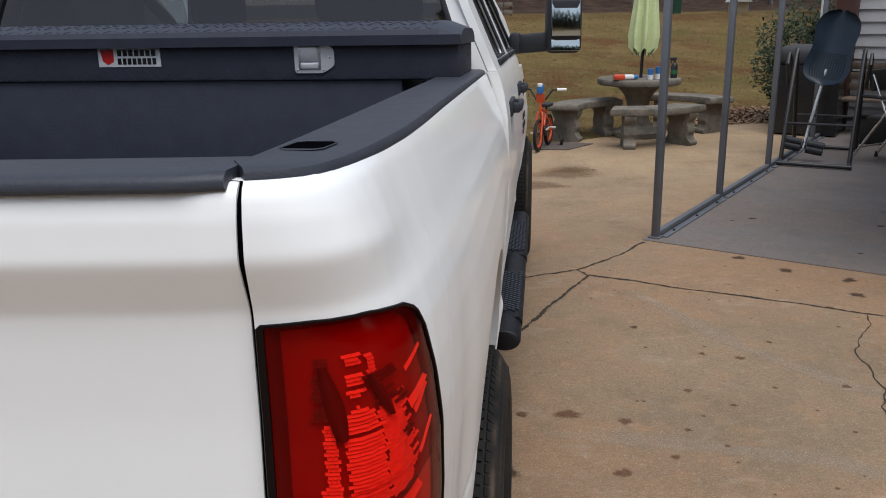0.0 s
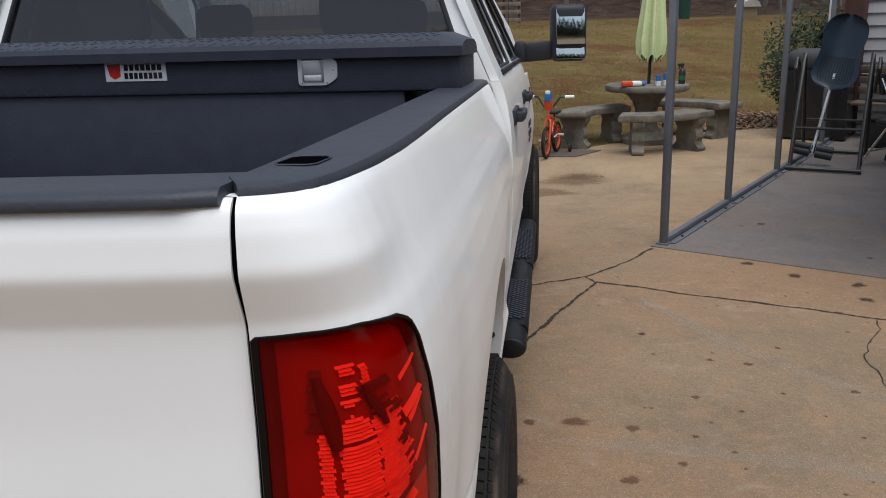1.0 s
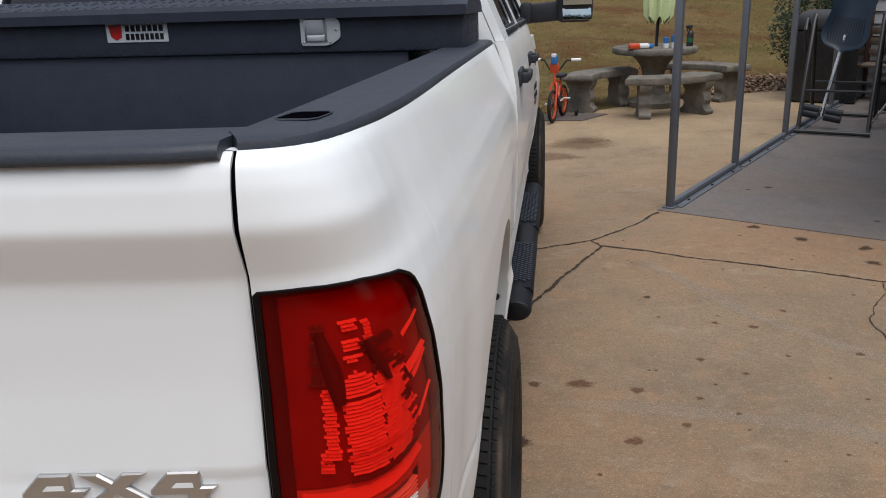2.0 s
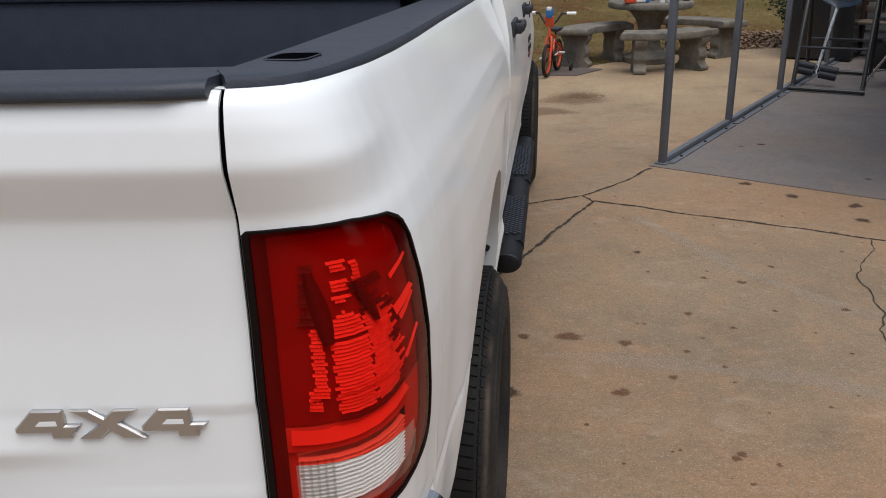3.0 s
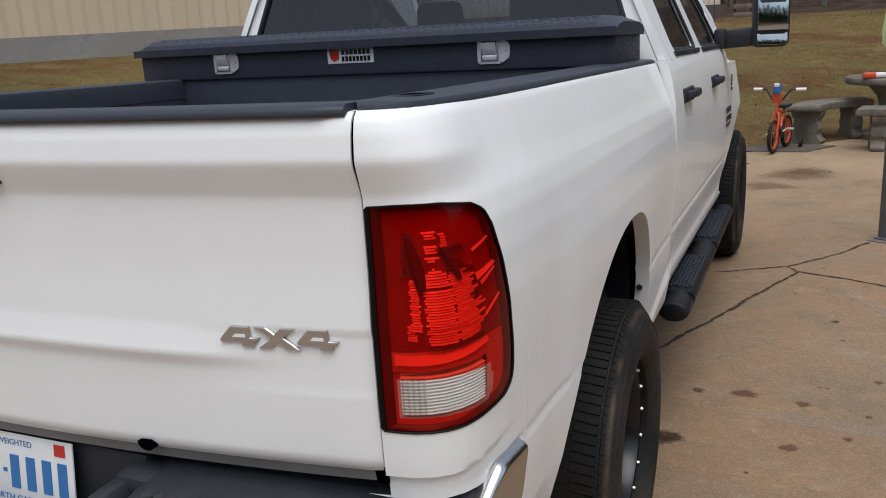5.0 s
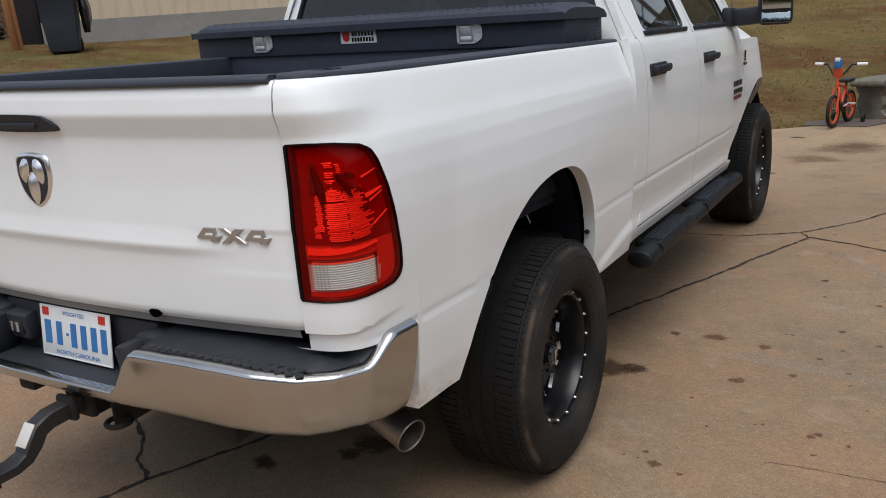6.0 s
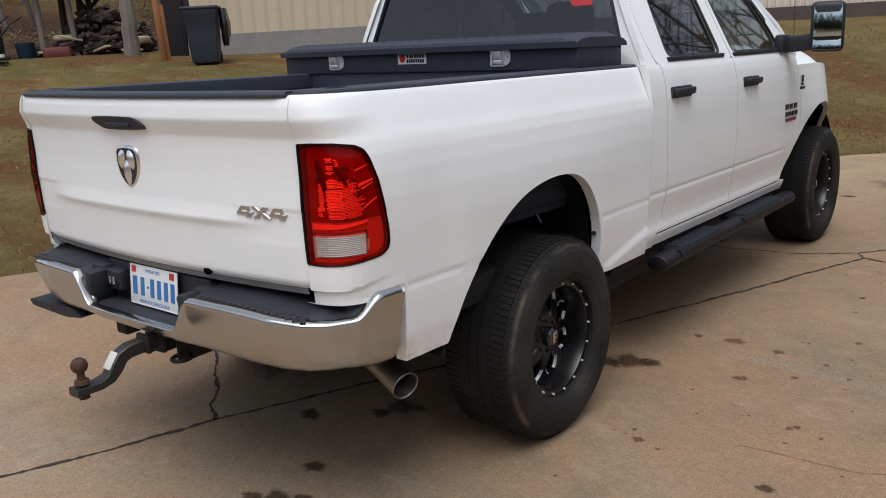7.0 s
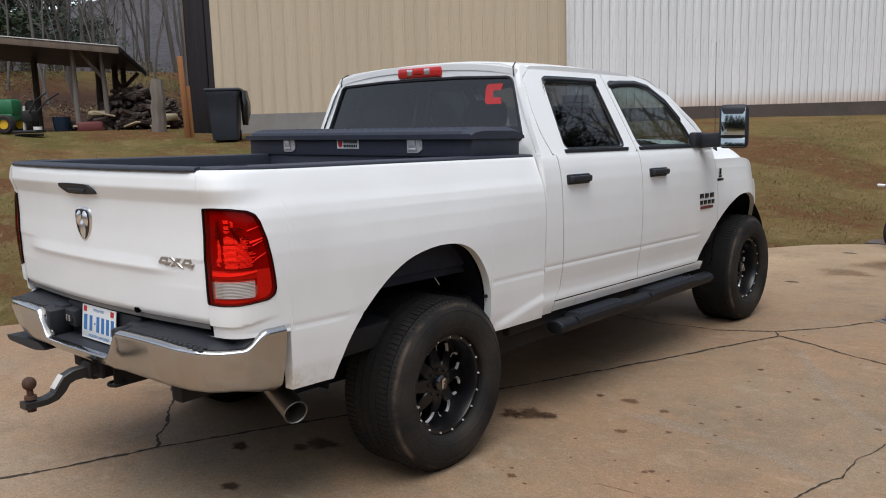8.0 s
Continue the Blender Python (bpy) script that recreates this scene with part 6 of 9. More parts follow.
# windscreen, A-pillars, cowl, bonnet, nose
bm = bmesh.new()
sheet(bm, 20, 8, lambda u, v: ((2 * u - 1) * (0.70 + 0.17 * (1 - v)), 4.50 - 0.80 * v - 0.16 * abs(2 * u - 1) ** 2, 1.55 + 0.515 * v))
screen = part("windscreen", raked(bm), M_CLEAR, truck)
screen.visible_shadow = False
for sgn in (1, -1):
    bm = bmesh.new()
    pts = [(0.738, 3.60, 2.042), (0.750, 3.72, 2.020), (0.79, 3.93, 1.920), (0.885, 4.17, 1.73), (0.945, 4.37, 1.54)]
    rows = [[bm.verts.new((x + dx, y + dy, z + dz)) for dx, dy, dz in ((0.0, -0.02, 0.0), (0.008, 0.01, 0.012), (-0.02, 0.05, 0.02), (-0.07, 0.06, 0.008), (-0.06, 0.0, -0.02))] for x, y, z in pts]
    for a, b in zip(rows, rows[1:]):
        for j in range(5):
            bm.faces.new((a[j], b[j], b[(j + 1) % 5], a[(j + 1) % 5]))
    bmesh.ops.recalc_face_normals(bm, faces=bm.faces[:])
    raked(bm)
    if sgn < 0:
        flipped(bm)
    part("windscreen_pillar", bm, M_PAINT, truck, angle=60)
bm = bmesh.new()
sheet(bm, 40, 30, lambda u, v: ((2 * u - 1) * 0.745, 4.44 + 1.175 * v - 0.05 * abs(2 * u - 1), 1.560 + 0.035 * (1 - abs(2 * u - 1) ** 2) + 0.022 * smooth(0.30, 0.50, 1 - abs(2 * u - 1)) - 0.10 * smooth(0.35, 1.0, v) ** 2))
part("bonnet", raked(droop(bm)), M_PAINT, truck, angle=50)
bm = bmesh.new()
box(bm, (0, 5.52, 1.00), (1.40, 0.10, 0.44), 0.06)
part("grille", raked(bm), M_GLOSSBLACK, truck)
for sgn in (-1, 1):
    bm = bmesh.new()
    box(bm, (sgn * 0.68, 5.47, 1.05), (0.22, 0.16, 0.20), 0.05)
    part("headlight", raked(bm), M_CLEAR, truck)

bm = bmesh.new()
box(bm, (0, 5.58, 0.80), (1.72, 0.18, 0.26), 0.07)
part("front_bumper", raked(bm), M_CHROME, truck)

# inside: floor, dash, seats
bm = bmesh.new()
box(bm, (0, 3.2, 0.86), (1.78, 2.2, 0.06), 0.01)
box(bm, (0, 4.25, 1.30), (1.66, 0.45, 0.42), 0.12)
box(bm, (0, 3.55, 1.08), (0.22, 0.9, 0.36), 0.05)
for sgn in (-1, 1):
    box(bm, (sgn * 0.885, 3.2, 1.20), (0.05, 2.2, 0.66), 0.02)
cabin = part("cabin_trim", raked(bm), M_SEAT, truck, "dark grey cabin trim")


def seat(x, y, w, heads):
    bm = bmesh.new()
    box(bm, (x, y, 1.13), (w, 0.50, 0.16), 0.05)
    box(bm, (x, y - 0.27, 1.42), (w, 0.13, 0.60), 0.06, Matrix.Rotation(radians(12), 3, "X"))
    for hx in heads:
        box(bm, (hx, y - 0.33, 1.79), (0.27, 0.10, 0.17), 0.05)
        rod(bm, (hx, y - 0.32, 1.66), (hx, y - 0.33, 1.75), 0.02, 0.02, 8)
    part("seat", raked(bm), M_SEAT, truck, "dark grey cloth seat")


seat(0.42, 3.62, 0.54, (0.42,))
seat(-0.42, 3.62, 0.54, (-0.42,))
seat(0.0, 2.62, 1.46, (0.45, -0.45))
bm = bmesh.new()
tube(bm, [(-0.42 + 0.19 * math.cos(a), 3.98 + 0.05 * math.sin(a), 1.50 + 0.18 * math.sin(a)) for a in np.linspace(0, math.tau, 24, endpoint=False)], 0.014, 8, closed=True)
rod(bm, (-0.42, 3.98, 1.50), (-0.42, 4.15, 1.44), 0.05, 0.04, 10)
part("steering_wheel", raked(bm), M_BLACK, truck)
bm = bmesh.new()
box(bm, (0, 3.98, 1.93), (0.24, 0.02, 0.07), 0.01)
part("rear_view_mirror", raked(bm), M_BLACK, truck)

# door badges as plain dark shapes
for side in (1, -1):
    fix = (lambda b: flipped(raked(b))) if side < 0 else raked
    for k, (y0, z0, w, h) in enumerate(((4.03, 1.210, 0.075, 0.040), (4.115, 1.210, 0.07, 0.040), (4.195, 1.210, 0.075, 0.040), (4.035, 1.162, 0.055, 0.036), (4.097, 1.162, 0.055, 0.036), (4.159, 1.162, 0.055, 0.036), (4.221, 1.162, 0.05, 0.036), (4.03, 1.125, 0.24, 0.024))):
        bm = bmesh.new()
        yy = y0 + w / 2 + 0.02
        box(bm, (flank(yy, z0) + 0.003, yy, z0), (0.006, w * 0.86, h * 0.86), 0.002)
        part("badge_bar", fix(bm), M_GLOSSBLACK if k < 7 else M_OLDRED, truck, "dark raised badge lettering")
    bm = bmesh.new()
    for dy, dz, w, h in ((0, 0.035, 0.03, 0.05), (0.0, 0.0, 0.05, 0.014), (0.0, -0.025, 0.11, 0.02)):
        box(bm, (flank(4.42, 1.34) + 0.003, 4.42 + dy, 1.34 + dz), (0.006, w, h), 0.002)
    part("fender_badge", fix(bm), M_GLOSSBLACK, truck)
bm = bmesh.new()
rod(bm, (0.86, 4.62, 1.50), (0.862, 4.615, 1.60), 0.022, 0.010, 12)
rod(bm, (0.862, 4.615, 1.60), (0.868, 4.585, 2.35), 0.0028, 0.0018, 6)
part("aerial", raked(bm), M_BLACK, truck, "thin black aerial on the fender")

# towing mirrors
for side in (1, -1):
    fix = (lambda b: flipped(raked(b))) if side < 0 else raked
    bm = bmesh.new()
    box(bm, (1.045, 4.135, 1.612), (0.25, 0.09, 0.104), 0.018, Matrix.Rotation(radians(-4), 3, "Y"))
    box(bm, (0.955, 4.10, 1.615), (0.06, 0.19, 0.11), 0.02)
    mirror = part("door_mirror", fix(bm), M_BLACK, truck, "black folding towing mirror")
    # the head is turned a little towards the driver
    head = Matrix.Translation((1.215, 4.115, 1.708)) @ Matrix.Rotation(radians(15), 4, "Z")
    bm = bmesh.new()
    box(bm, (0, 0, 0), (0.196, 0.10, 0.305), 0.035, None, 4)
    bmesh.ops.transform(bm, matrix=head, verts=bm.verts)
    part("mirror_shell", fix(bm), M_BLACK, mirror)
    for name, z, h, nod in (("main_glass", 0.033, 0.188, -6.5), ("wide_glass", -0.109, 0.062, -13.0)):
        bm = bmesh.new()
        box(bm, (0, -0.054, z), (0.160, 0.004, h), 0.0018, Matrix.Rotation(radians(nod), 3, "X"))
        bmesh.ops.transform(bm, matrix=head, verts=bm.verts)
        part(name, fix(bm), M_MIRROR, mirror)

# running boards: round tube with two tread pads, on brackets
BX, BZ = 0.982, 0.505


def board_z(y):
    return BZ - 0.020 * (y - 2.2)


for side in (1, -1):
    fix = (lambda b: flipped(b)) if side < 0 else (lambda b: b)
    bm = bmesh.new()
    rows = []
    for y, k in [(2.195, 0.86), (2.200, 0.95), (2.212, 1.0)] + [(y, 1.0) for y in np.linspace(2.3, 4.15, 12)] + [(4.22, 1.0), (4.24, 0.93)]:
        rows.append([bm.verts.new((BX + 0.060 * k * math.cos(a), y, board_z(y) + 0.042 * k * math.sin(a))) for a in np.linspace(0, math.tau, 24, endpoint=False)])
    for a, b in zip(rows, rows[1:]):
        for j in range(24):
            bm.faces.new((a[j], a[(j + 1) % 24], b[(j + 1) % 24], b[j]))
    bm.faces.new(rows[0])
    bm.faces.new(rows[-1][::-1])
    bmesh.ops.recalc_face_normals(bm, faces=bm.faces[:])
    board = part("running_board", fix(bm), M_BOARD, truck, "black oval running board", angle=50)
    for y in (2.42, 3.3, 4.05):
        bm = bmesh.new()
        rod(bm, (BX - 0.02, y, board_z(y)), (0.62, y, 0.64), 0.026, 0.026, 10)
        box(bm, (0.80, y, 0.575), (0.20, 0.07, 0.05), 0.01)
        part("bracket", fix(bm), M_UNDER, board)
    for y0, y1 in ((2.36, 2.98), (3.26, 3.98)):
        bm = bmesh.new()
        rows = []
        for k in range(13):
            y = y0 + (y1 - y0) * k / 12
            lift = 0.010 * smooth(0.0, 0.12, k / 12) * smooth(1.0, 0.88, k / 12)
            rows.append([bm.verts.new((BX + x, y, board_z(y) + z + lift)) for x, z in ((-0.062, 0.0), (-0.062, 0.024), (-0.050, 0.038), (0.048, 0.038), (0.063, 0.020), (0.062, -0.004))])
        for a, b in zip(rows, rows[1:]):
            for j in range(5):
                bm.faces.new((a[j], b[j], b[j + 1], a[j + 1]))
        bm.faces.new(rows[0])
        bm.faces.new(rows[-1][::-1])
        bmesh.ops.recalc_face_normals(bm, faces=bm.faces[:])
        pad = part("step_pad", fix(bm), M_BOARD, board)
        bm = bmesh.new()
        for r in range(6):
            for c in range(int((y1 - y0) / 0.026) - 3):
                y = y0 + 0.05 + 0.026 * c + 0.013 * (r % 2)
                box(bm, (BX + (r - 2.5) * 0.0165, y, board_z(y) + 0.049), (0.011, 0.016, 0.005), 0.0, Matrix.Rotation(radians(45), 3, "Z"))
        part("tread", fix(bm), M_CAP, pad)


# ---- wheels ----
TR = 0.432


def make_wheel(x, y, side):
    wheel = new("wheel")
    wheel.parent = truck
    wheel.matrix_basis = pose(x, y, TR - 0.012, 0, 0, 0 if side > 0 else 180)
    tagged(wheel, "black alloy wheel with a dusty all-terrain tyre")
    bm = bmesh.new()
    prof = [(-0.040, 0.246), (0.004, 0.250), (0.014, 0.258), (0.024, 0.275), (0.031, 0.300), (0.033, 0.325), (0.031, 0.350), (0.024, 0.376), (0.010, 0.400), (-0.010, 0.418), (-0.024, 0.4245)]
    for c in (-0.095, -0.160, -0.225):
        prof += [(c + 0.008, 0.4265), (c + 0.005, 0.4215), (c - 0.005, 0.4215), (c - 0.008, 0.4265)]
    prof += [(-0.278, 0.421), (-0.287, 0.418), (-0.303, 0.402), (-0.315, 0.375), (-0.322, 0.33), (-0.310, 0.262), (-0.30, 0.252)]
    lathe(bm, prof, 96)
    # raised ring and rim guard on the sidewall
    for r, h in ((0.290, 0.0015), (0.372, 0.0015)):
        base = 0.028 if r < 0.35 else 0.025
        lathe(bm, [(base - 0.004, r - 0.006), (base + h, r - 0.002), (base + h, r + 0.002), (base - 0.006, r + 0.007)], 96)
    bmesh.ops.recalc_face_normals(bm, faces=bm.faces[:])
    tyre = part("tyre", bm, M_TYRE, wheel, "dusty black all-terrain tyre")
    # tread blocks
    bm = bmesh.new()
    for row, (cx, w) in enumerate(((-0.046, 0.062), (-0.104, 0.040), (-0.152, 0.040), (-0.200, 0.040), (-0.256, 0.062))):
        edge = row in (0, 4)
        n = 104 if edge else 64
        for k in range(n):
            a = (k + 0.5 * (row % 2)) * math.tau / n
            around = Matrix.Rotation(a, 3, "X")
            long = math.tau * 0.4245 / n * (0.82 if edge else 0.985)
            turn = around @ Matrix.Rotation(radians(6 if row % 2 else -6), 3, "Z")
            box(bm, around @ Vector((cx, 0, 0.4245)), (w + 0.003, long, 0.009), 0.0, turn)
            if edge:
                tilt = Matrix.Rotation(radians(52 if row == 0 else -52), 3, "Y")
                box(bm, around @ Vector((0.0 if row == 0 else -0.301, 0, 0.408)), (0.024, long * 0.9, 0.005), 0.0, around @ tilt)
    part("tread", bm, M_TYRE, tyre)
    # rim: deep lip, recessed eight-window face with milled edges, ring of bolts, cap
    bm = bmesh.new()
    lathe(bm, [(-0.27, 0.246), (-0.26, 0.232), (-0.16, 0.208), (-0.075, 0.209), (-0.03, 0.214), (0.008, 0.222), (0.016, 0.226), (0.0175, 0.232), (0.017, 0.246), (0.012, 0.252), (0.0, 0.255)], 72)
    bmesh.ops.recalc_face_normals(bm, faces=bm.faces[:])
    rim = part("rim", bm, M_RIM, wheel, "deep black alloy rim with bright bolts")
    rim.location.x = -0.032
    bm = bmesh.new()
    lathe(bm, [(-0.044, 0.0005), (-0.044, 0.050), (-0.050, 0.078), (-0.066, 0.086), (-0.10, 0.088)], 40)
    bmesh.ops.recalc_face_normals(bm, faces=bm.faces[:])
    part("hub", bm, M_RIM, rim)
    bm = bmesh.new()
    lathe(bm, [(-0.150, 0.0005), (-0.150, 0.21)], 40)
    lathe(bm, [(-0.13, 0.0005), (-0.13, 0.10), (-0.15, 0.11)], 30)
    part("brake_drum", bm, M_UNDER, rim)

    def window_half(r):
        if r < 0.165:
            return max(0.0, 0.042 * (r - 0.088) / 0.077)
        return math.sqrt(max(0.0, 0.042 ** 2 - (r - 0.165) ** 2))

    radii = [0.070, 0.082, 0.090, 0.105, 0.125, 0.145, 0.160, 0.172, 0.184, 0.194, 0.201, 0.206, 0.212]
    halves = [r * math.tan(math.pi / 8) - window_half(r) for r in radii]
    outline = [(-h, r) for r, h in zip(radii, halves)] + [(h, r) for r, h in reversed(list(zip(radii, halves)))]
    for k in range(8):
        t = Matrix.Rotation(k * math.tau / 8, 4, "X")
        bm = bmesh.new()
        rings = []
        for inset, depth in ((0.0, -0.045), (0.0, -0.008), (0.006, 0.0)):
            ring = []
            for p, r in outline:
                lean = -0.050 - 0.030 * smooth(0.08, 0.20, r)
                q = math.copysign(max(0.004, abs(p) - inset), p)
                ring.append(bm.verts.new((lean + depth, q, r)))
            rings.append(ring)
        for a, b in zip(rings, rings[1:]):
            for m in range(len(a)):
                bm.faces.new((a[m], a[(m + 1) % len(a)], b[(m + 1) % len(a)], b[m]))
        n = len(radii)
        for m in range(n - 1):
            bm.faces.new((rings[-1][m], rings[-1][m + 1], rings[-1][2 * n - 2 - m], rings[-1][2 * n - 1 - m]))
        bmesh.ops.recalc_face_normals(bm, faces=bm.faces[:])
        bmesh.ops.transform(bm, matrix=t, verts=bm.verts)
        part("spoke", bm, M_RIM, rim, angle=25)
        # bright milled chamfers at the outer end of each window
        t2 = Matrix.Rotation((k + 0.5) * math.tau / 8, 4, "X")
        for lo, hi in ((-112, -20), (42, 96)):
            bm = bmesh.new()
            rows = []
            for b in np.linspace(radians(lo), radians(hi), 12):
                rows.append([bm.verts.new((x - 0.030 * smooth(0.08, 0.20, 0.165 + 0.042 * math.cos(b)), w * math.sin(b), 0.165 + w * math.cos(b))) for x, w in ((-0.0425, 0.0490), (-0.0425, 0.0445), (-0.054, 0.0405))])
            for a, b in zip(rows, rows[1:]):
                for m in range(2):
                    bm.faces.new((a[m], b[m], b[m + 1], a[m + 1]))
            bmesh.ops.recalc_face_normals(bm, faces=bm.faces[:])
            bmesh.ops.transform(bm, matrix=t2, verts=bm.verts)
            part("milled_edge", bm, M_MILLED, rim, "bright milled window edge")
        bm = bmesh.new()
        c = t @ Vector((-0.052, 0, 0.066))
        rod(bm, c, c + Vector((0.016, 0, 0)), 0.0085, 0.007, 6)
        part("lug_nut", bm, M_FRAME, rim)
    for k in range(17):
        a = k * math.tau / 17
        bm = bmesh.new()
        p = Vector((0.0165, 0.2375 * math.cos(a), 0.2375 * math.sin(a)))
        rod(bm, p, p + Vector((0.008, 0, 0)), 0.0062, 0.0045, 6)
        part("rim_bolt", bm, M_SILVER, rim)
    bm = bmesh.new()
    lathe(bm, [(-0.050, 0.044), (-0.020, 0.041), (-0.012, 0.032), (-0.010, 0.0005)], 32)
    bmesh.ops.recalc_face_normals(bm, faces=bm.faces[:])
    part("centre_cap", bm, M_GLOSSBLACK, rim)
    bm = bmesh.new()
    prism(bm, [(-0.012, 0.022), (0.013, 0.026), (0.011, 0.014), (-0.002, 0.012), (-0.002, 0.005), (0.008, 0.005), (0.006, -0.004), (-0.002, -0.004), (-0.004, -0.020), (-0.013, -0.024)], lambda p, q, d: (-0.0098 + d, p, q), 0.003)
    part("cap_emblem", bm, M_MACHINED, rim)
    return wheel


for y, x in ((1.250, 1.0), (4.972, 1.01)):
    make_wheel(x, y, 1)
    make_wheel(-x, y, -1)


# ---- the toolbox across the bed ----
TB = Vector((-0.055, 1.60))
W2 = 0.945
toolbox = thing("toolbox", "matt black steel crossover toolbox lying across the truck bed", "toolbox", pose(0, 0, 0.010))
bm = bmesh.new()
box(bm, (TB.x, TB.y + 0.225, 1.350), (1.56, 0.40, 0.50), 0.012)
box(bm, (TB.x, TB.y + 0.215, 1.600), (2 * W2 - 0.014, 0.405, 0.112), 0.010)
body = part("body", raked(bm), M_BOX, toolbox)
bm = bmesh.new()
rows = []
sec = [(-0.012, -0.030), (-0.014, -0.004), (-0.008, 0.010), (0.035, 0.026), (0.10, 0.034), (0.36, 0.034), (0.42, 0.024), (0.452, 0.008), (0.454, -0.030)]
for x in [-W2, -W2 + 0.002] + list(np.linspace(-W2 + 0.06, W2 - 0.06, 30)) + [W2 - 0.002, W2]:
    dip = -0.022 * smooth(W2 - 0.055, W2, abs(x))
    rows.append([bm.verts.new((TB.x + x, TB.y + y, 1.668 + z + (dip if z > 0 else 0))) for y, z in sec])
for a, b in zip(rows, rows[1:]):
    for j in range(len(sec) - 1):
        bm.faces.new((a[j], b[j], b[j + 1], a[j + 1]))
bm.faces.new(rows[0])
bm.faces.new(rows[-1][::-1])
bmesh.ops.recalc_face_normals(bm, faces=bm.faces[:])
lid = part("lid", raked(bm), M_BOX, toolbox, "black diamond-plate lid", angle=25)
bm = bmesh.new()
for r in range(14):
    for c in range(62):
        x = -W2 + 0.05 + 0.0292 * c + 0.0146 * (r % 2)
        y = 0.002 + 0.0305 * r
        if x > W2 - 0.06:
            continue
        z = float(np.interp(y, [p for p, _ in sec[2:7]], [q for _, q in sec[2:7]]))
        slope = math.atan2(float(np.interp(y + 0.004, [p for p, _ in sec[2:7]], [q for _, q in sec[2:7]])) - z, 0.004)
        box(bm, (TB.x + x, TB.y + y, 1.668 + z + 0.0008), (0.022, 0.0036, 0.0010), 0.0, Matrix.Rotation(slope, 3, "X") @ Matrix.Rotation(radians(45 if (r + c) % 2 else -45), 3, "Z"))
tagged(part("diamond_tread", raked(bm), M_BOX, lid), kind="stuff")
bm = bmesh.new()
for r in range(6):
    for c in range(62):
        x = -W2 + 0.05 + 0.0292 * c + 0.0146 * (r % 2)
        if x < W2 - 0.05:
            box(bm, (TB.x + x, TB.y + 0.0125, 1.555 + 0.0165 * r), (0.020, 0.0012, 0.0032), 0.0, Matrix.Rotation(radians(40 if (r + c) % 2 else -40), 3, "Y"))
for r in range(6):
    for c in range(12):
        box(bm, (TB.x + W2 - 0.007, TB.y + 0.04 + 0.03 * c + 0.015 * (r % 2), 1.555 + 0.0165 * r), (0.0016, 0.020, 0.0032), 0.0, Matrix.Rotation(radians(40 if (r + c) % 2 else -40), 3, "X"))
tagged(part("diamond_face", raked(bm), M_BOX, body), kind="stuff")


def make_latch(x):
    z, y = 1.607, TB.y + 0.011
    bm = bmesh.new()
    prism(bm, rounded([(-0.052, -0.042), (0.028, -0.042), (0.060, -0.022), (0.060, 0.022), (0.028, 0.042), (-0.052, 0.042)], 0.010, 3), lambda a, b, d: (x + a, y - d, z + b), 0.004)
    latch = part("latch", raked(bm), M_SILVER, toolbox, "stainless paddle latch")
    bm = bmesh.new()
    box(bm, (x - 0.009, y - 0.0045, z), (0.062, 0.003, 0.066), 0.001)
    part("dish", raked(bm), M_BADGE, latch)
    bm = bmesh.new()
    box(bm, (x - 0.009, y - 0.0095, z + 0.008), (0.050, 0.008, 0.040), 0.003, Matrix.Rotation(radians(10), 3, "X"))
    box(bm, (x - 0.009, y - 0.0075, z - 0.022), (0.050, 0.004, 0.016), 0.002)
    part("paddle", raked(bm), M_SILVER, latch)
    bm = bmesh.new()
    for a, b in ((-0.044, 0.034), (-0.044, -0.034), (0.030, 0.034), (0.030, -0.034), (0.048, 0.0)):
        rod(bm, (x + a, y - 0.004, z + b), (x + a, y - 0.0065, z + b), 0.0035, 0.0025, 8)
    part("rivet_row", raked(bm), M_MACHINED, latch)


make_latch(-0.585)
make_latch(0.480)
bm = bmesh.new()
box(bm, (-0.050, TB.y + 0.011, 1.613), (0.184, 0.003, 0.054), 0.001)
badge = part("maker_plate", raked(bm), M_PLATE, toolbox, "white and red maker's plate")
bm = bmesh.new()
prism(bm, [(-0.134, 1.634), (-0.094, 1.634), (-0.096, 1.600), (-0.114, 1.592), (-0.128, 1.602)], lambda a, b, d: (a, TB.y + 0.0095 - d, b), 0.001)
part("red_mark", raked(bm), M_REDSOLID, badge)
for row, n in ((0, 7), (1, 8)):
    for k in range(n):
        bm = bmesh.new()
        w = 0.117 / n
        box(bm, (-0.086 + w * (k + 0.5), TB.y + 0.0088, 1.6245 - 0.023 * row), (w * 0.72, 0.0014, 0.017))
        part("bar", raked(bm), M_GLOSSBLACK, badge)


# ---- the barn across the lawn ----
BARN_A = Vector((-13.05, 9.375))
BARN_D = Vector((0.555, 0.832)).normalized()
BARN_N = Vector((BARN_D.y, -BARN_D.x))
BARN_TURN = math.degrees(math.atan2(BARN_D.y, BARN_D.x))
SEAM, BARN_LEN, BARN_H = 8.69, 21.47, 5.2


def barn_pose(s, out=0.0, z=0.0):
    p = BARN_A + BARN_D * s + BARN_N * out
    return pose(p.x, p.y, z, 0, 0, BARN_TURN)


def wall_piece(name, length, height, depth, m, material, label, category, parent=None):
    bm = bmesh.new()
    box(bm, (length / 2, depth / 2, height / 2), (length, depth, height))
    ob = solid(name, bm, material, label, category, kind="structure")
    ob.matrix_basis = m
    return ob


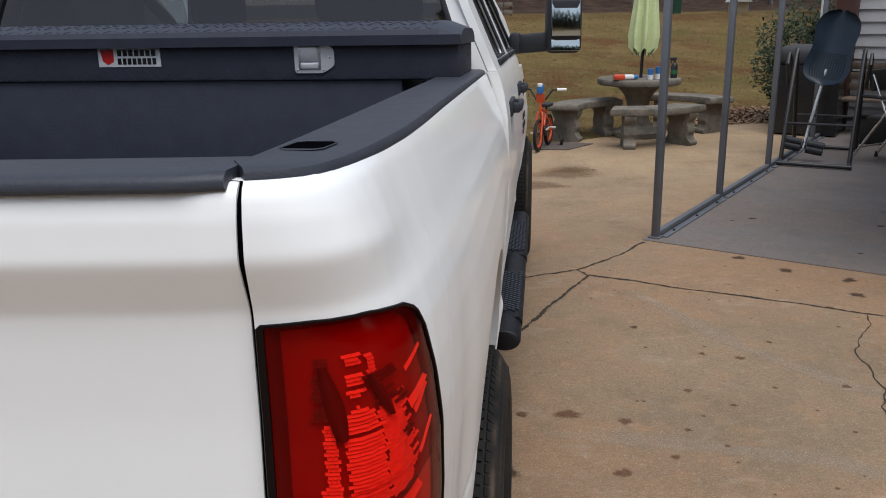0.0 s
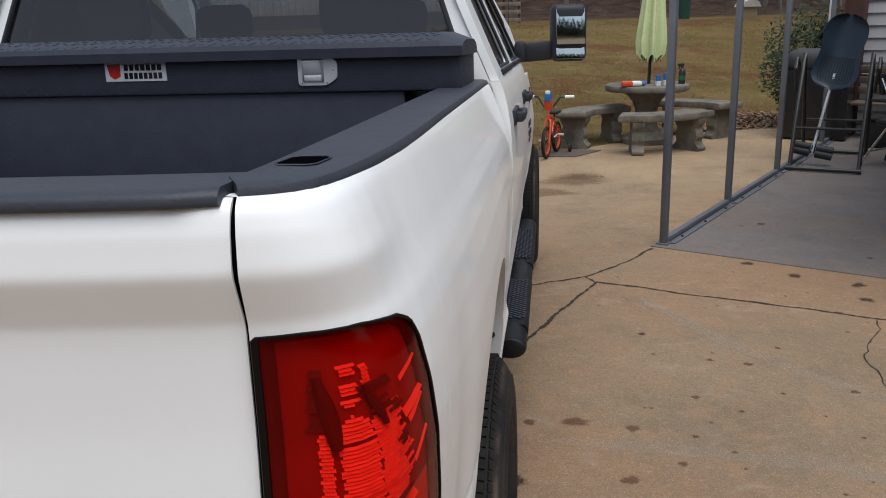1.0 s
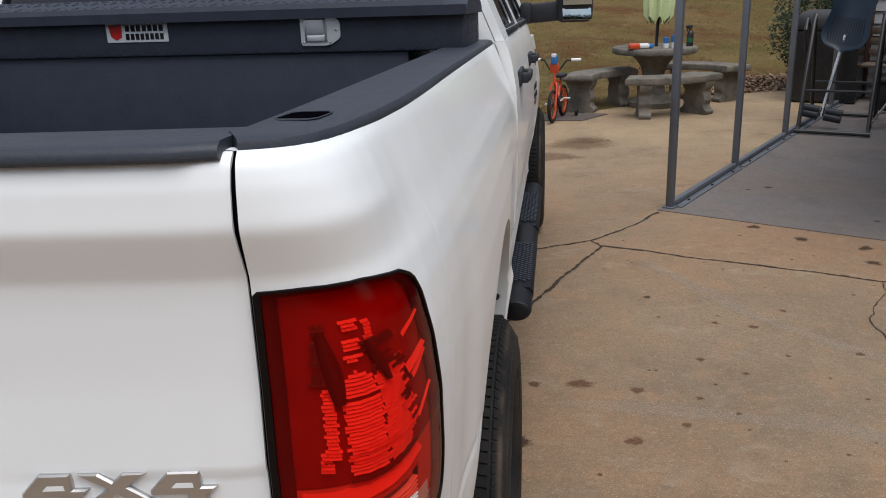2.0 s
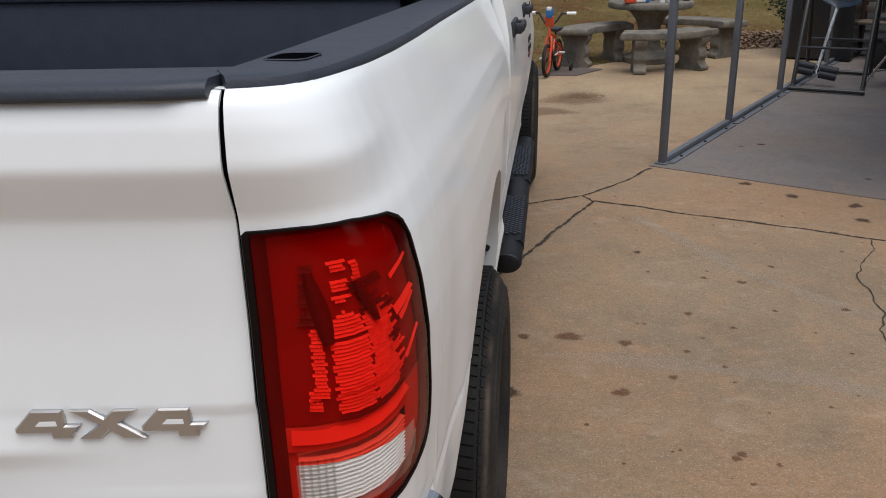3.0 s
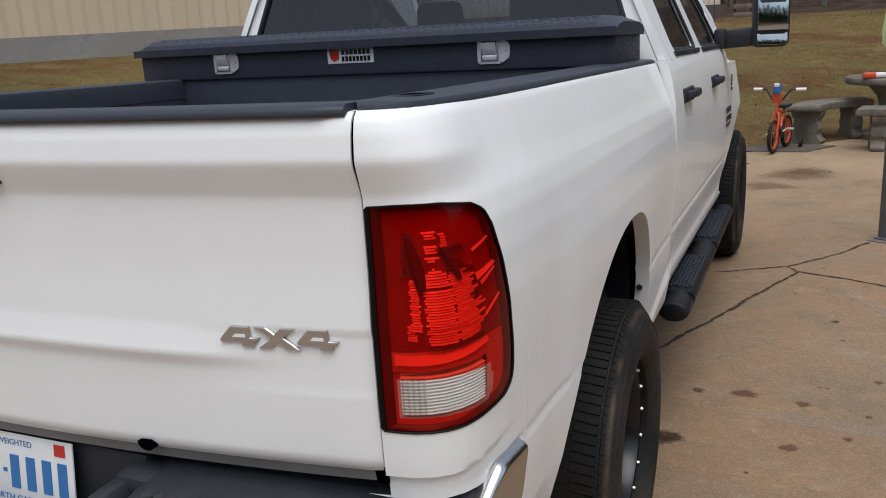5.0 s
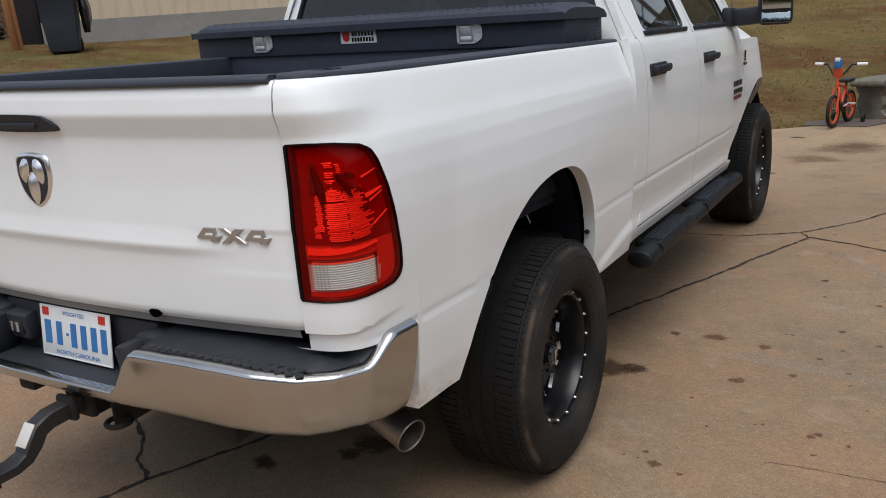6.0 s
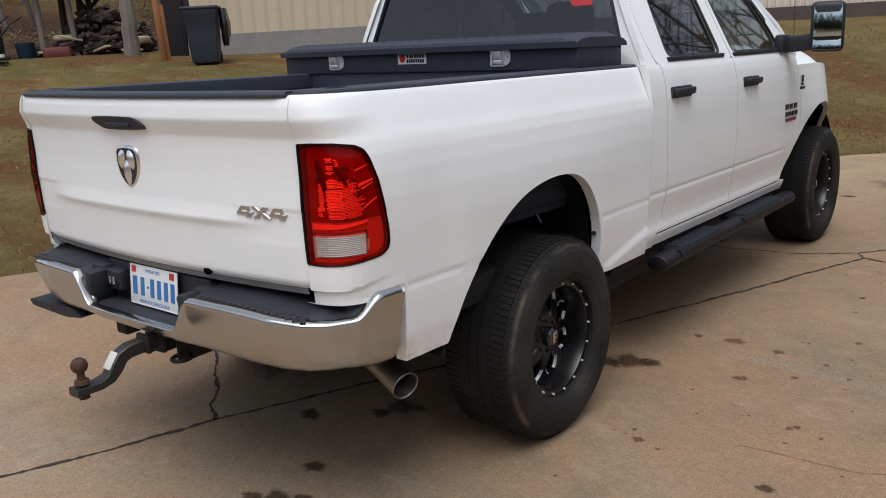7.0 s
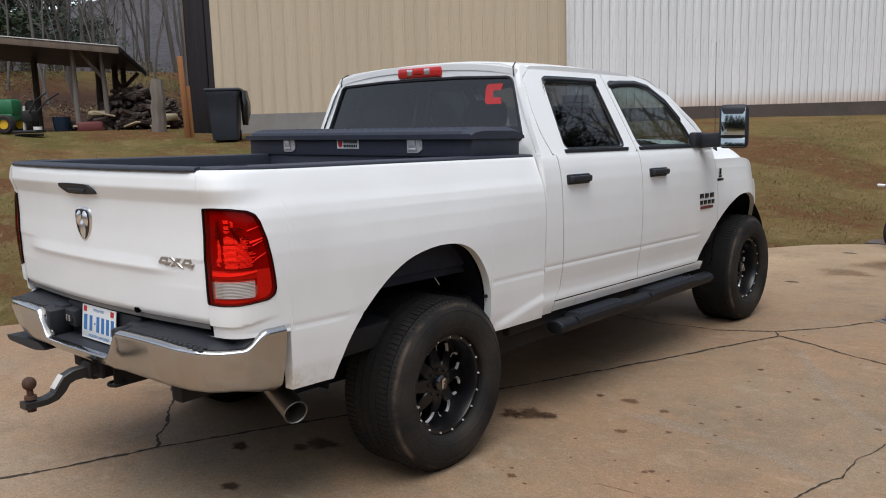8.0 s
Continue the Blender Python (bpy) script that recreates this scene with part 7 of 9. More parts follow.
TAN_Z, WHITE_Z = 1.86, 1.74
wall_piece("foundation_tan", SEAM, 1.6, 0.3, barn_pose(0, 0.02, TAN_Z - 1.6), M_BLOCK, "grey concrete block foundation of the tan barn", "foundation")
wall_piece("foundation_white", BARN_LEN - SEAM, 1.6, 0.3, barn_pose(SEAM, 0.02, WHITE_Z - 1.6), M_DARKBLOCK, "dark stained foundation of the white barn", "foundation")
wall_tan = wall_piece("wall_tan", SEAM, BARN_H, 0.12, barn_pose(0, -0.03, TAN_Z), M_TAN, "tan ribbed steel barn wall", "barn wall")
wall_white = wall_piece("wall_white", BARN_LEN - SEAM, BARN_H, 0.12, barn_pose(SEAM, -0.05, WHITE_Z), M_WHITEBARN, "weathered white board barn wall with rust at the foot", "barn wall")


def board_mesh(width, height, thick, material, name, rib):
    bm = bmesh.new()
    box(bm, (0, 0, height / 2), (width, thick, height))
    if rib:
        box(bm, (width / 2, -thick / 2 - 0.008, height / 2), (0.035, 0.022, height))
    return mesh_of(bm, name, material)


PITCH = 0.283
tan_mesh = board_mesh(PITCH - 0.004, BARN_H, 0.018, M_TAN, "siding_panel", True)
for k in range(int(SEAM / PITCH)):
    ob = new("siding_panel", tan_mesh)
    ob.parent = wall_tan
    ob.matrix_basis = pose(PITCH * (k + 0.5), -0.012, 0)
rnd = random.Random(12)
W_PITCH = 0.237
white_meshes = [board_mesh(W_PITCH - 0.012 - 0.004 * k, BARN_H - 0.01 * k, 0.022, M_WHITEBARN, "barn_board", False) for k in range(3)]
for k in range(int((BARN_LEN - SEAM) / W_PITCH)):
    ob = new("barn_board", white_meshes[rnd.randrange(3)])
    ob.parent = wall_white
    ob.matrix_basis = pose(W_PITCH * (k + 0.5) + rnd.uniform(-0.004, 0.004), -0.014 - rnd.uniform(0, 0.008), rnd.uniform(-0.012, 0.0))
bm = bmesh.new()
box(bm, (0, 0, 0), (0.07, 0.05, BARN_H + 0.02), 0.006)
trim = solid("trim_barn", bm, M_WHITE, "white corner trim between the two barn walls", "trim", kind="structure")
trim.matrix_basis = barn_pose(SEAM, 0.06, TAN_Z + BARN_H / 2)
# barn roof and ends, closing it behind
bm = bmesh.new()
for s0, s1 in ((0, SEAM), (SEAM, BARN_LEN)):
    sheet(bm, 4, 6, lambda u, v: (*(BARN_A + BARN_D * (s0 - 0.2 + (s1 - s0 + 0.4) * u) + BARN_N * (0.5 - 7.0 * v)), TAN_Z + BARN_H - 0.1 + 2.4 * v + (0.0 if s0 else 0.02)))
geo = bmesh.ops.extrude_face_region(bm, geom=bm.faces[:])["geom"]
bmesh.ops.translate(bm, vec=(0, 0, 0.1), verts=[g for g in geo if isinstance(g, bmesh.types.BMVert)])
bmesh.ops.recalc_face_normals(bm, faces=bm.faces[:])
solid("roof_barn", bm, M_ROOF, "dark tin barn roof", "roof", kind="structure")
for s in (0.06, BARN_LEN - 0.1):
    bm = bmesh.new()
    box(bm, (0, -3.5, 3.0), (0.12, 7.0, 7.0))
    ob = solid("barn_end", bm, M_DARKWOOD, "dark board end wall of the barn", "barn wall", kind="structure")
    q = BARN_A + BARN_D * s
    ob.matrix_basis = pose(q.x, q.y, 0.6, 0, 0, BARN_TURN) @ pose(0, 0, 0, 0, 0, 180)
# small dark window opening in the white wall
bm = bmesh.new()
box(bm, (0, 0, 0), (0.62, 0.06, 0.55), 0.01)
ob = solid("window_barn", bm, M_UNDER, "small black window opening in the white barn", "window", kind="structure")
ob.matrix_basis = barn_pose(19.82, 0.06, 3.52)

# dark board door leaf beside the barn's corner
leaf = thing("barn_door", "dark brown board door standing open at the barn corner", "barn door", barn_pose(-0.235, -0.05, 1.30))
for k in range(2):
    bm = bmesh.new()
    box(bm, (-0.105 + 0.21 * k, 0.0, 2.8), (0.215, 0.05, 5.6), 0.004)
    part("board", bm, M_DARKWOOD, leaf)
bm = bmesh.new()
box(bm, (-0.23, -0.01, 2.8), (0.035, 0.07, 5.6), 0.004)
part("edge_strip", bm, M_OLDWOOD, leaf, "grey weathered edge strip")
bm = bmesh.new()
box(bm, (0.02, 0.045, 2.8), (0.46, 0.03, 5.6), 0.004)
part("backing", bm, M_DARKWOOD, leaf)


def on_lawn(x, y, dz=0.0):
    return (x, y, lawn_height(x, y) + dz)


def away(az, d, eye=(3.62, -1.77)):
    """The plan point d metres from a standpoint, az degrees to the left of +y."""
    return eye[0] - d * math.sin(radians(az)), eye[1] + d * math.cos(radians(az))


# rough timber posts beside the door
x, y = away(57.8, 19.3)
bm = bmesh.new()
box(bm, (0, 0, 0.82), (0.115, 0.11, 1.80), 0.012)
box(bm, (0.10, 0.05, 0.50), (0.09, 0.08, 1.20), 0.012)
ob = solid("timber_post", bm, M_ORANGEWOOD, "raw orange squared timber post standing by the barn door", "post")
ob.matrix_basis = Matrix.Translation(on_lawn(x, y)) @ pose(0, 0, 0, 0, -1.5, 57)
x, y = away(59.5, 20.2)
bm = bmesh.new()
tube(bm, [(0.015 * math.sin(2 * k), 0.015 * math.cos(3 * k), 1.28 * k / 6 - 0.12) for k in range(7)], [0.17, 0.165, 0.16, 0.16, 0.155, 0.15, 0.13], 9)
ob = solid("timber_post", bm, M_GREYPOST, "weathered grey log post with a bleached face", "post")
ob.matrix_basis = Matrix.Translation(on_lawn(x, y)) @ pose(0, 0, 0, 0, 3, 0)


def wheelie_bin(m):
    b = thing("wheelie_bin", "dark blue-black plastic wheeled bin with a black bag hung on it", "bin", m)
    bm = bmesh.new()
    rows = []
    for z, w, d in ((0.04, 0.24, 0.27), (0.10, 0.25, 0.29), (0.5, 0.28, 0.33), (0.92, 0.31, 0.37), (0.97, 0.335, 0.39), (1.02, 0.335, 0.39)):
        rows.append([bm.verts.new((a * w, c * d, z)) for a, c in ((-1, -0.9), (-0.9, -1), (0.9, -1), (1, -0.9), (1, 0.9), (0.9, 1), (-0.9, 1), (-1, 0.9))])
    for a, c in zip(rows, rows[1:]):
        for k in range(8):
            bm.faces.new((a[k], a[(k + 1) % 8], c[(k + 1) % 8], c[k]))
    bm.faces.new(rows[0][::-1])
    bm.faces.new(rows[-1])
    part("tub", bm, M_BIN, b)
    bm = bmesh.new()
    box(bm, (0, 0.0, 1.055), (0.70, 0.82, 0.06), 0.025)
    part("lid", bm, M_BIN, b)
    bm = bmesh.new()
    rod(bm, (-0.33, 0.42, 0.98), (0.33, 0.42, 0.98), 0.018, 0.018, 10)
    part("handle", bm, M_BIN, b)
    for sgn in (-1, 1):
        bm = bmesh.new()
        lathe(bm, [(-0.03, 0.0005), (-0.03, 0.11), (-0.02, 0.12), (0.02, 0.12), (0.03, 0.11), (0.03, 0.0005)], 20)
        bmesh.ops.translate(bm, vec=(sgn * 0.24, 0.26, 0.12), verts=bm.verts)
        part("wheel", bm, M_TYRE, b)
    bm = bmesh.new()

    def droop(u, v):
        a = math.tau * u
        w = 0.27 * (0.80 + 0.25 * math.sin(math.pi * v)) * (1 - 0.75 * smooth(0.86, 1.0, v))
        fold = 0.018 * math.sin(5 * a) * (1 - v) + 0.02 * noise.noise((3 * math.cos(a), 3 * math.sin(a), 4 * v))
        return (0.37 + 0.050 * (1 + 0.7 * math.sin(math.pi * v)) * (math.cos(a) + 0.6) + fold, w * math.sin(a), 1.03 - 0.70 * v)

    sheet(bm, 30, 18, droop)
    part("bag", bm, M_BAG, b, "black plastic bag hanging from the rim")
    return b


x, y = away(55.35, 18.2)
wheelie_bin(Matrix.Translation(on_lawn(x, y)) @ pose(0, 0, 0, 0, 0, 48))

# ---- open pole shed with firewood ----
SHED = away(61.5, 21.1)
shed_z = lawn_height(*SHED) - 0.02
SHED_TURN = 49.0
shed_m = pose(SHED[0], SHED[1], shed_z, 0, 0, SHED_TURN)
shed = thing("pole_shed", "open pole shed with a dark tin roof and grey posts", "shed", shed_m)


def shed_roof(x, y):
    return 1.89 - 0.105 * x - 0.148 * y


for x, y, r, lean in ((-1.2, 0.6, 0.062, 0.0), (-0.5, 0.6, 0.058, -0.06), (-3.3, 0.6, 0.065, 0.02), (-5.2, 0.6, 0.065, 0.0), (-1.1, 2.3, 0.08, 0.03), (-0.69, 2.3, 0.08, 0.02), (-0.46, 2.3, 0.07, -0.01), (-2.6, 2.3, 0.08, 0.0), (-4.4, 2.3, 0.08, 0.0)):
    bm = bmesh.new()
    top = shed_roof(x, y) - 0.02
    tube(bm, [(x + lean * k / 5 + 0.012 * noise.noise((x * 7, k, 1)), y + 0.012 * noise.noise((y, k, x * 5)), -0.15 + (top + 0.15) * k / 5) for k in range(6)], [r * 1.1, r * 1.05, r, r, r * 0.95, r * 0.9], 9)
    part("post", bm, M_GREYPOST if y < 1 else M_LOG, shed)
bm = bmesh.new()
sheet(bm, 12, 4, lambda u, v: (-6.5 + 6.5 * u, 2.7 * v, shed_roof(-6.5 + 6.5 * u, 2.7 * v) + 0.012 * noise.noise((u * 9, v * 3, 2))))
geo = bmesh.ops.extrude_face_region(bm, geom=bm.faces[:])["geom"]
bmesh.ops.translate(bm, vec=(0, 0, 0.035), verts=[g for g in geo if isinstance(g, bmesh.types.BMVert)])
bmesh.ops.recalc_face_normals(bm, faces=bm.faces[:])
part("roof", bm, M_ROOF, shed)
bm = bmesh.new()
box(bm, (-3.25, -0.035, shed_roof(-3.25, 0) - 0.055), (6.53, 0.04, 0.15), 0.006, Matrix.Rotation(radians(6.0), 3, "Y"))
part("eaves_board", bm, M_OLDWOOD, shed, "weathered grey eaves board")
bm = bmesh.new()
box(bm, (-3.25, -0.03, shed_roof(-3.25, 0) + 0.040), (6.56, 0.09, 0.022), 0.004, Matrix.Rotation(radians(6.0), 3, "Y"))
part("drip_edge", bm, M_SKYWHITE, shed, "pale metal drip edge")
bm = bmesh.new()
box(bm, (0.015, 1.35, shed_roof(0.0, 1.35) - 0.04), (0.035, 2.72, 0.12), 0.006, Matrix.Rotation(math.atan(-0.148), 3, "X"))
part("verge_board", bm, M_DARKWOOD, shed)
for (x0, y0, z0), (x1, y1, z1) in (((-0.98, 0.45, 1.86), (-0.53, 0.6, 1.22)), ((-0.46, 2.3, 1.1), (-0.1, 2.3, 1.45)), ((-0.7, 2.28, 1.35), (-0.5, 2.28, 1.05))):
    bm = bmesh.new()
    rod(bm, (x0, y0, z0), (x1, y1, z1), 0.05, 0.045, 8)
    part("brace", bm, M_OLDWOOD if y0 < 1 else M_LOG, shed)

rnd = random.Random(21)
pile = bmesh.new()
for k in range(420):
    a = rnd.uniform(0, math.tau)
    p = Vector((rnd.uniform(-1.3, 0.9), rnd.uniform(0.5, 2.2), 0))
    tall = 0.78 * math.exp(-(((p.x - 0.02) / 0.72) ** 4)) + 0.22
    p.z = 0.04 + rnd.random() * tall * (0.5 + 0.5 * smooth(0.4, 1.2, p.y))
    way = Vector((math.cos(a), math.sin(a), rnd.uniform(-0.35, 0.35))) * rnd.uniform(0.12, 0.30)
    rod(pile, p - way, p + way, rnd.uniform(0.03, 0.075), None, 6)
ob = tagged(new("firewood", mesh_of(pile, "firewood", [M_LOG])), "heap of dark split firewood under the shed", "firewood", kind="stuff")
ob.matrix_basis = shed_m
for k, (x, y, z, a, b, length) in enumerate(((-0.55, 0.35, 0.42, 30, 14, 0.5), (0.1, 0.2, 0.16, -50, -10, 0.6), (0.75, 0.1, 0.10, 10, 3, 0.45), (-0.9, 0.3, 0.12, -12, 6, 0.7))):
    bm = bmesh.new()
    box(bm, (0, 0, 0), (length, 0.12, 0.035), 0.004)
    ob = solid("loose_plank", bm, M_CREAM, "pale sawn offcut lying on the firewood heap", "plank", group="loose planks")
    ob.matrix_basis = shed_m @ pose(x, y, z, 0, b, a)
for k, (x, y, z, sx, sy, sz, mat, lab) in enumerate(((-1.55, 0.5, 0.20, 0.40, 0.4, 0.36, M_NAVY, "dark blue plastic drum under the shed"), (-0.85, 0.25, 0.13, 0.55, 0.35, 0.24, M_OLDRED, "faded red plastic tray beside the firewood"), (-0.75, 0.65, 0.44, 0.42, 0.3, 0.12, M_CREAM, "cream plastic tub on the heap"), (0.95, 0.25, 0.30, 0.46, 0.16, 0.16, M_CREAM, "pale cut log on the heap"), (-2.0, 0.2, 0.09, 0.20, 0.3, 0.16, M_WHITE, "white plastic bucket under the shed"), (0.68, 0.1, 0.36, 0.18, 0.12, 0.14, M_WHITE, "pale scrap block beside the posts"))):
    bm = bmesh.new()
    if k in (0, 4):
        lathe(bm, [(0.0, 0.0005), (0.0, sx * 0.42), (sz * 0.9, sx * 0.5), (sz, sx * 0.5), (sz, sx * 0.44), (sz * 0.9, 0.0005)], 20, "z")
        bmesh.ops.translate(bm, vec=(x, y, z - sz / 2), verts=bm.verts)
    else:
        box(bm, (x, y, z), (sx, sy, sz), 0.05, Matrix.Rotation(radians(17 * k), 3, "Z"))
    ob = solid("yard_clutter", bm, mat, lab, "clutter")
    ob.matrix_basis = shed_m
# green and yellow ride-on kart at the shed's mouth
kx, ky = away(68.9, 20.6)
kart = thing("ride_on_kart", "green and yellow ride-on kart with black tyres on the lawn", "kart", pose(*on_lawn(kx, ky), 0, 0, 40))
bm = bmesh.new()
box(bm, (0, 0, 0.34), (1.1, 0.5, 0.16), 0.05)
box(bm, (0.4, 0, 0.55), (0.35, 0.45, 0.35), 0.08)
part("chassis", bm, M_GREEN, kart)
bm = bmesh.new()
box(bm, (-0.35, 0, 0.72), (0.3, 0.42, 0.5), 0.08, Matrix.Rotation(radians(-12), 3, "Y"))
part("seat", bm, M_YELLOW, kart)
for x, yv, r in ((-0.45, 0.36, 0.27), (-0.45, -0.36, 0.27), (0.45, 0.33, 0.2), (0.45, -0.33, 0.2)):
    bm = bmesh.new()
    lathe(bm, [(-0.09, 0.1), (-0.09, r * 0.85), (-0.05, r), (0.05, r), (0.09, r * 0.85), (0.09, 0.1)], 24)
    bmesh.ops.transform(bm, matrix=Matrix.Translation((x, yv, r)) @ Matrix.Rotation(radians(90), 4, "Z"), verts=bm.verts)
    part("tyre", bm, M_TYRE, kart)
    bm = bmesh.new()
    lathe(bm, [(-0.06, 0.0005), (-0.06, 0.11), (0.06, 0.11), (0.06, 0.0005)], 16)
    bmesh.ops.transform(bm, matrix=Matrix.Translation((x, yv, r)) @ Matrix.Rotation(radians(90), 4, "Z"), verts=bm.verts)
    part("rim", bm, M_YELLOW, kart)
bm = bmesh.new()
lathe(bm, [(-0.1, 0.2), (-0.1, 0.33), (-0.06, 0.38), (0.06, 0.38), (0.1, 0.33), (0.1, 0.2)], 28)
bmesh.ops.transform(bm, matrix=Matrix.Translation(on_lawn(*away(66.8, 22.3), 0.37)) @ Matrix.Rotation(radians(75), 4, "Z"), verts=bm.verts)
solid("old_tyre", bm, M_TYRE, "old black tyre standing beside the shed", "tyre")


tiller = thing("garden_tiller", "small dark garden tiller standing on the lawn", "tiller", pose(*on_lawn(*away(67.0, 19.4)), 0, 0, 30))
bm = bmesh.new()
box(bm, (0, 0, 0.10), (0.55, 0.34, 0.06), 0.02)
box(bm, (0.0, 0, 0.03), (0.60, 0.10, 0.05), 0.01)
part("skid", bm, M_FRAME, tiller)
bm = bmesh.new()
box(bm, (0.05, 0, 0.40), (0.26, 0.24, 0.26), 0.06)
part("engine", bm, M_UNDER, tiller)
bm = bmesh.new()
rod(bm, (-0.10, 0.0, 0.12), (-0.06, 0.0, 0.62), 0.03, 0.025, 10)
part("post", bm, M_SKYWHITE, tiller)
for sgn in (-1, 1):
    bm = bmesh.new()
    tube(bm, [(0.1, sgn * 0.1, 0.45), (0.35, sgn * 0.18, 0.72), (0.62, sgn * 0.2, 0.86)], 0.016, 8)
    part("handle", bm, M_FRAME, tiller)


# ---- the porch: posts, sill rails, roof ----
def porch(a, b):
    p = POST_A + U * a + V * b
    return p.x, p.y


POSTS = [0.0, 1.53, 3.17, 5.25, 7.2]
for k, a in enumerate(POSTS):
    post = thing("porch_post", "dull grey square aluminium porch post", "post", pose(*porch(a, 0), 0.006, 0, 0, -28), "porch posts")
    bm = bmesh.new()
    box(bm, (0, 0, 1.22), (0.052, 0.052, 2.44), 0.005)
    part("shaft", bm, M_POST, post)
    bm = bmesh.new()
    box(bm, (0.0, 0, 0.006), (0.085, 0.085, 0.012), 0.003)
    part("foot", bm, M_POST, post)
for a, b in zip(POSTS, POSTS[1:]):
    p, q = porch(a + 0.028, 0), porch(b - 0.028, 0)
    mid = ((p[0] + q[0]) / 2, (p[1] + q[1]) / 2)
    length = b - a - 0.056
    rail = thing("sill_rail", "dull grey aluminium rail on the porch slab", "rail", pose(*mid, 0.006, 0, 0, math.degrees(math.atan2(U.y, U.x))), "sill rails")
    bm = bmesh.new()
    box(bm, (0, 0, 0.022), (length, 0.045, 0.044), 0.004)
    part("channel", bm, M_POST, rail)
    bm = bmesh.new()
    box(bm, (0, -0.055, 0.005), (length, 0.05, 0.010), 0.002)
    part("flange", bm, M_POST, rail)
    for j in range(3):
        bm = bmesh.new()
        rod(bm, (length * (j - 1) * 0.36, -0.058, 0.010), (length * (j - 1) * 0.36, -0.058, 0.020), 0.012, 0.010, 8)
        part("bolt", bm, M_UNDER, rail)
# unseen roof that shades the porch; set back to keep the near slab bright
bm = bmesh.new()
cs = [porch(-0.2, 1.4), porch(-0.2, 8.5), porch(7.7, 8.5), porch(7.7, 1.4)]
prism(bm, cs, lambda a, b, d: (a, b, 2.45 + d), 0.12)
solid("porch_roof", bm, M_SKYWHITE, "pale metal porch roof, unseen, set back from the square posts", "porch roof", kind="structure")

# house wall behind the porch, of lap siding, with a dark column at its corner
HX, HY = 5.00, 11.15
WALL_TURN = math.degrees(math.atan2(V.y, V.x))
wall_house = thing("wall_house", "white vinyl lap siding of the house wall", "house wall", pose(HX, HY, 0, 0, 0, WALL_TURN), kind="structure")
bm = bmesh.new()
box(bm, (2.6, 0.12, 1.3), (5.0, 0.16, 2.6))
part("backing", bm, M_SIDING, wall_house)
lap = bmesh.new()
vs = [lap.verts.new(p) for p in ((0.1, 0.03, 0.0), (5.1, 0.03, 0.0), (5.1, 0.038, 0.155), (0.1, 0.038, 0.155), (0.1, 0.012, 0.0), (5.1, 0.012, 0.0))]
lap.faces.new((vs[4], vs[5], vs[2], vs[3]))
lap.faces.new((vs[0], vs[1], vs[5], vs[4]))
lap_mesh = mesh_of(lap, "siding_board", M_SIDING)
for k in range(16):
    ob = new("siding_board", lap_mesh)
    ob.parent = wall_house
    ob.matrix_basis = pose(0, 0, 0.155 * k)
bm = bmesh.new()
box(bm, (0, 0, 1.22), (0.24, 0.24, 2.44), 0.015)
ob = solid("porch_column", bm, M_BRICK, "dark red-brown porch column at the house corner", "column")
ob.matrix_basis = pose(HX - 0.02, HY - 0.12, 0.006, 0, 0, WALL_TURN)
bm = bmesh.new()
tube(bm, [(0, 0, 0.05), (0, 0, 2.44)], 0.04, 10)
ob = solid("downpipe", bm, M_WHITE, "white round downpipe beside the column", "downpipe")
ob.matrix_basis = pose(HX - 0.27, HY + 0.02, 0)
# house sides that close the porch off
for c, s in ((porch(3.4, 8.6), (0.2, 9.0, 2.6)),):
    bm = bmesh.new()
    box(bm, (0, 0, 1.3), s)
    ob = solid("wall_side", bm, M_SIDING, "white vinyl side wall of the house", "house wall", kind="structure")
    ob.matrix_basis = pose(*c, 0, 0, 0, WALL_TURN)


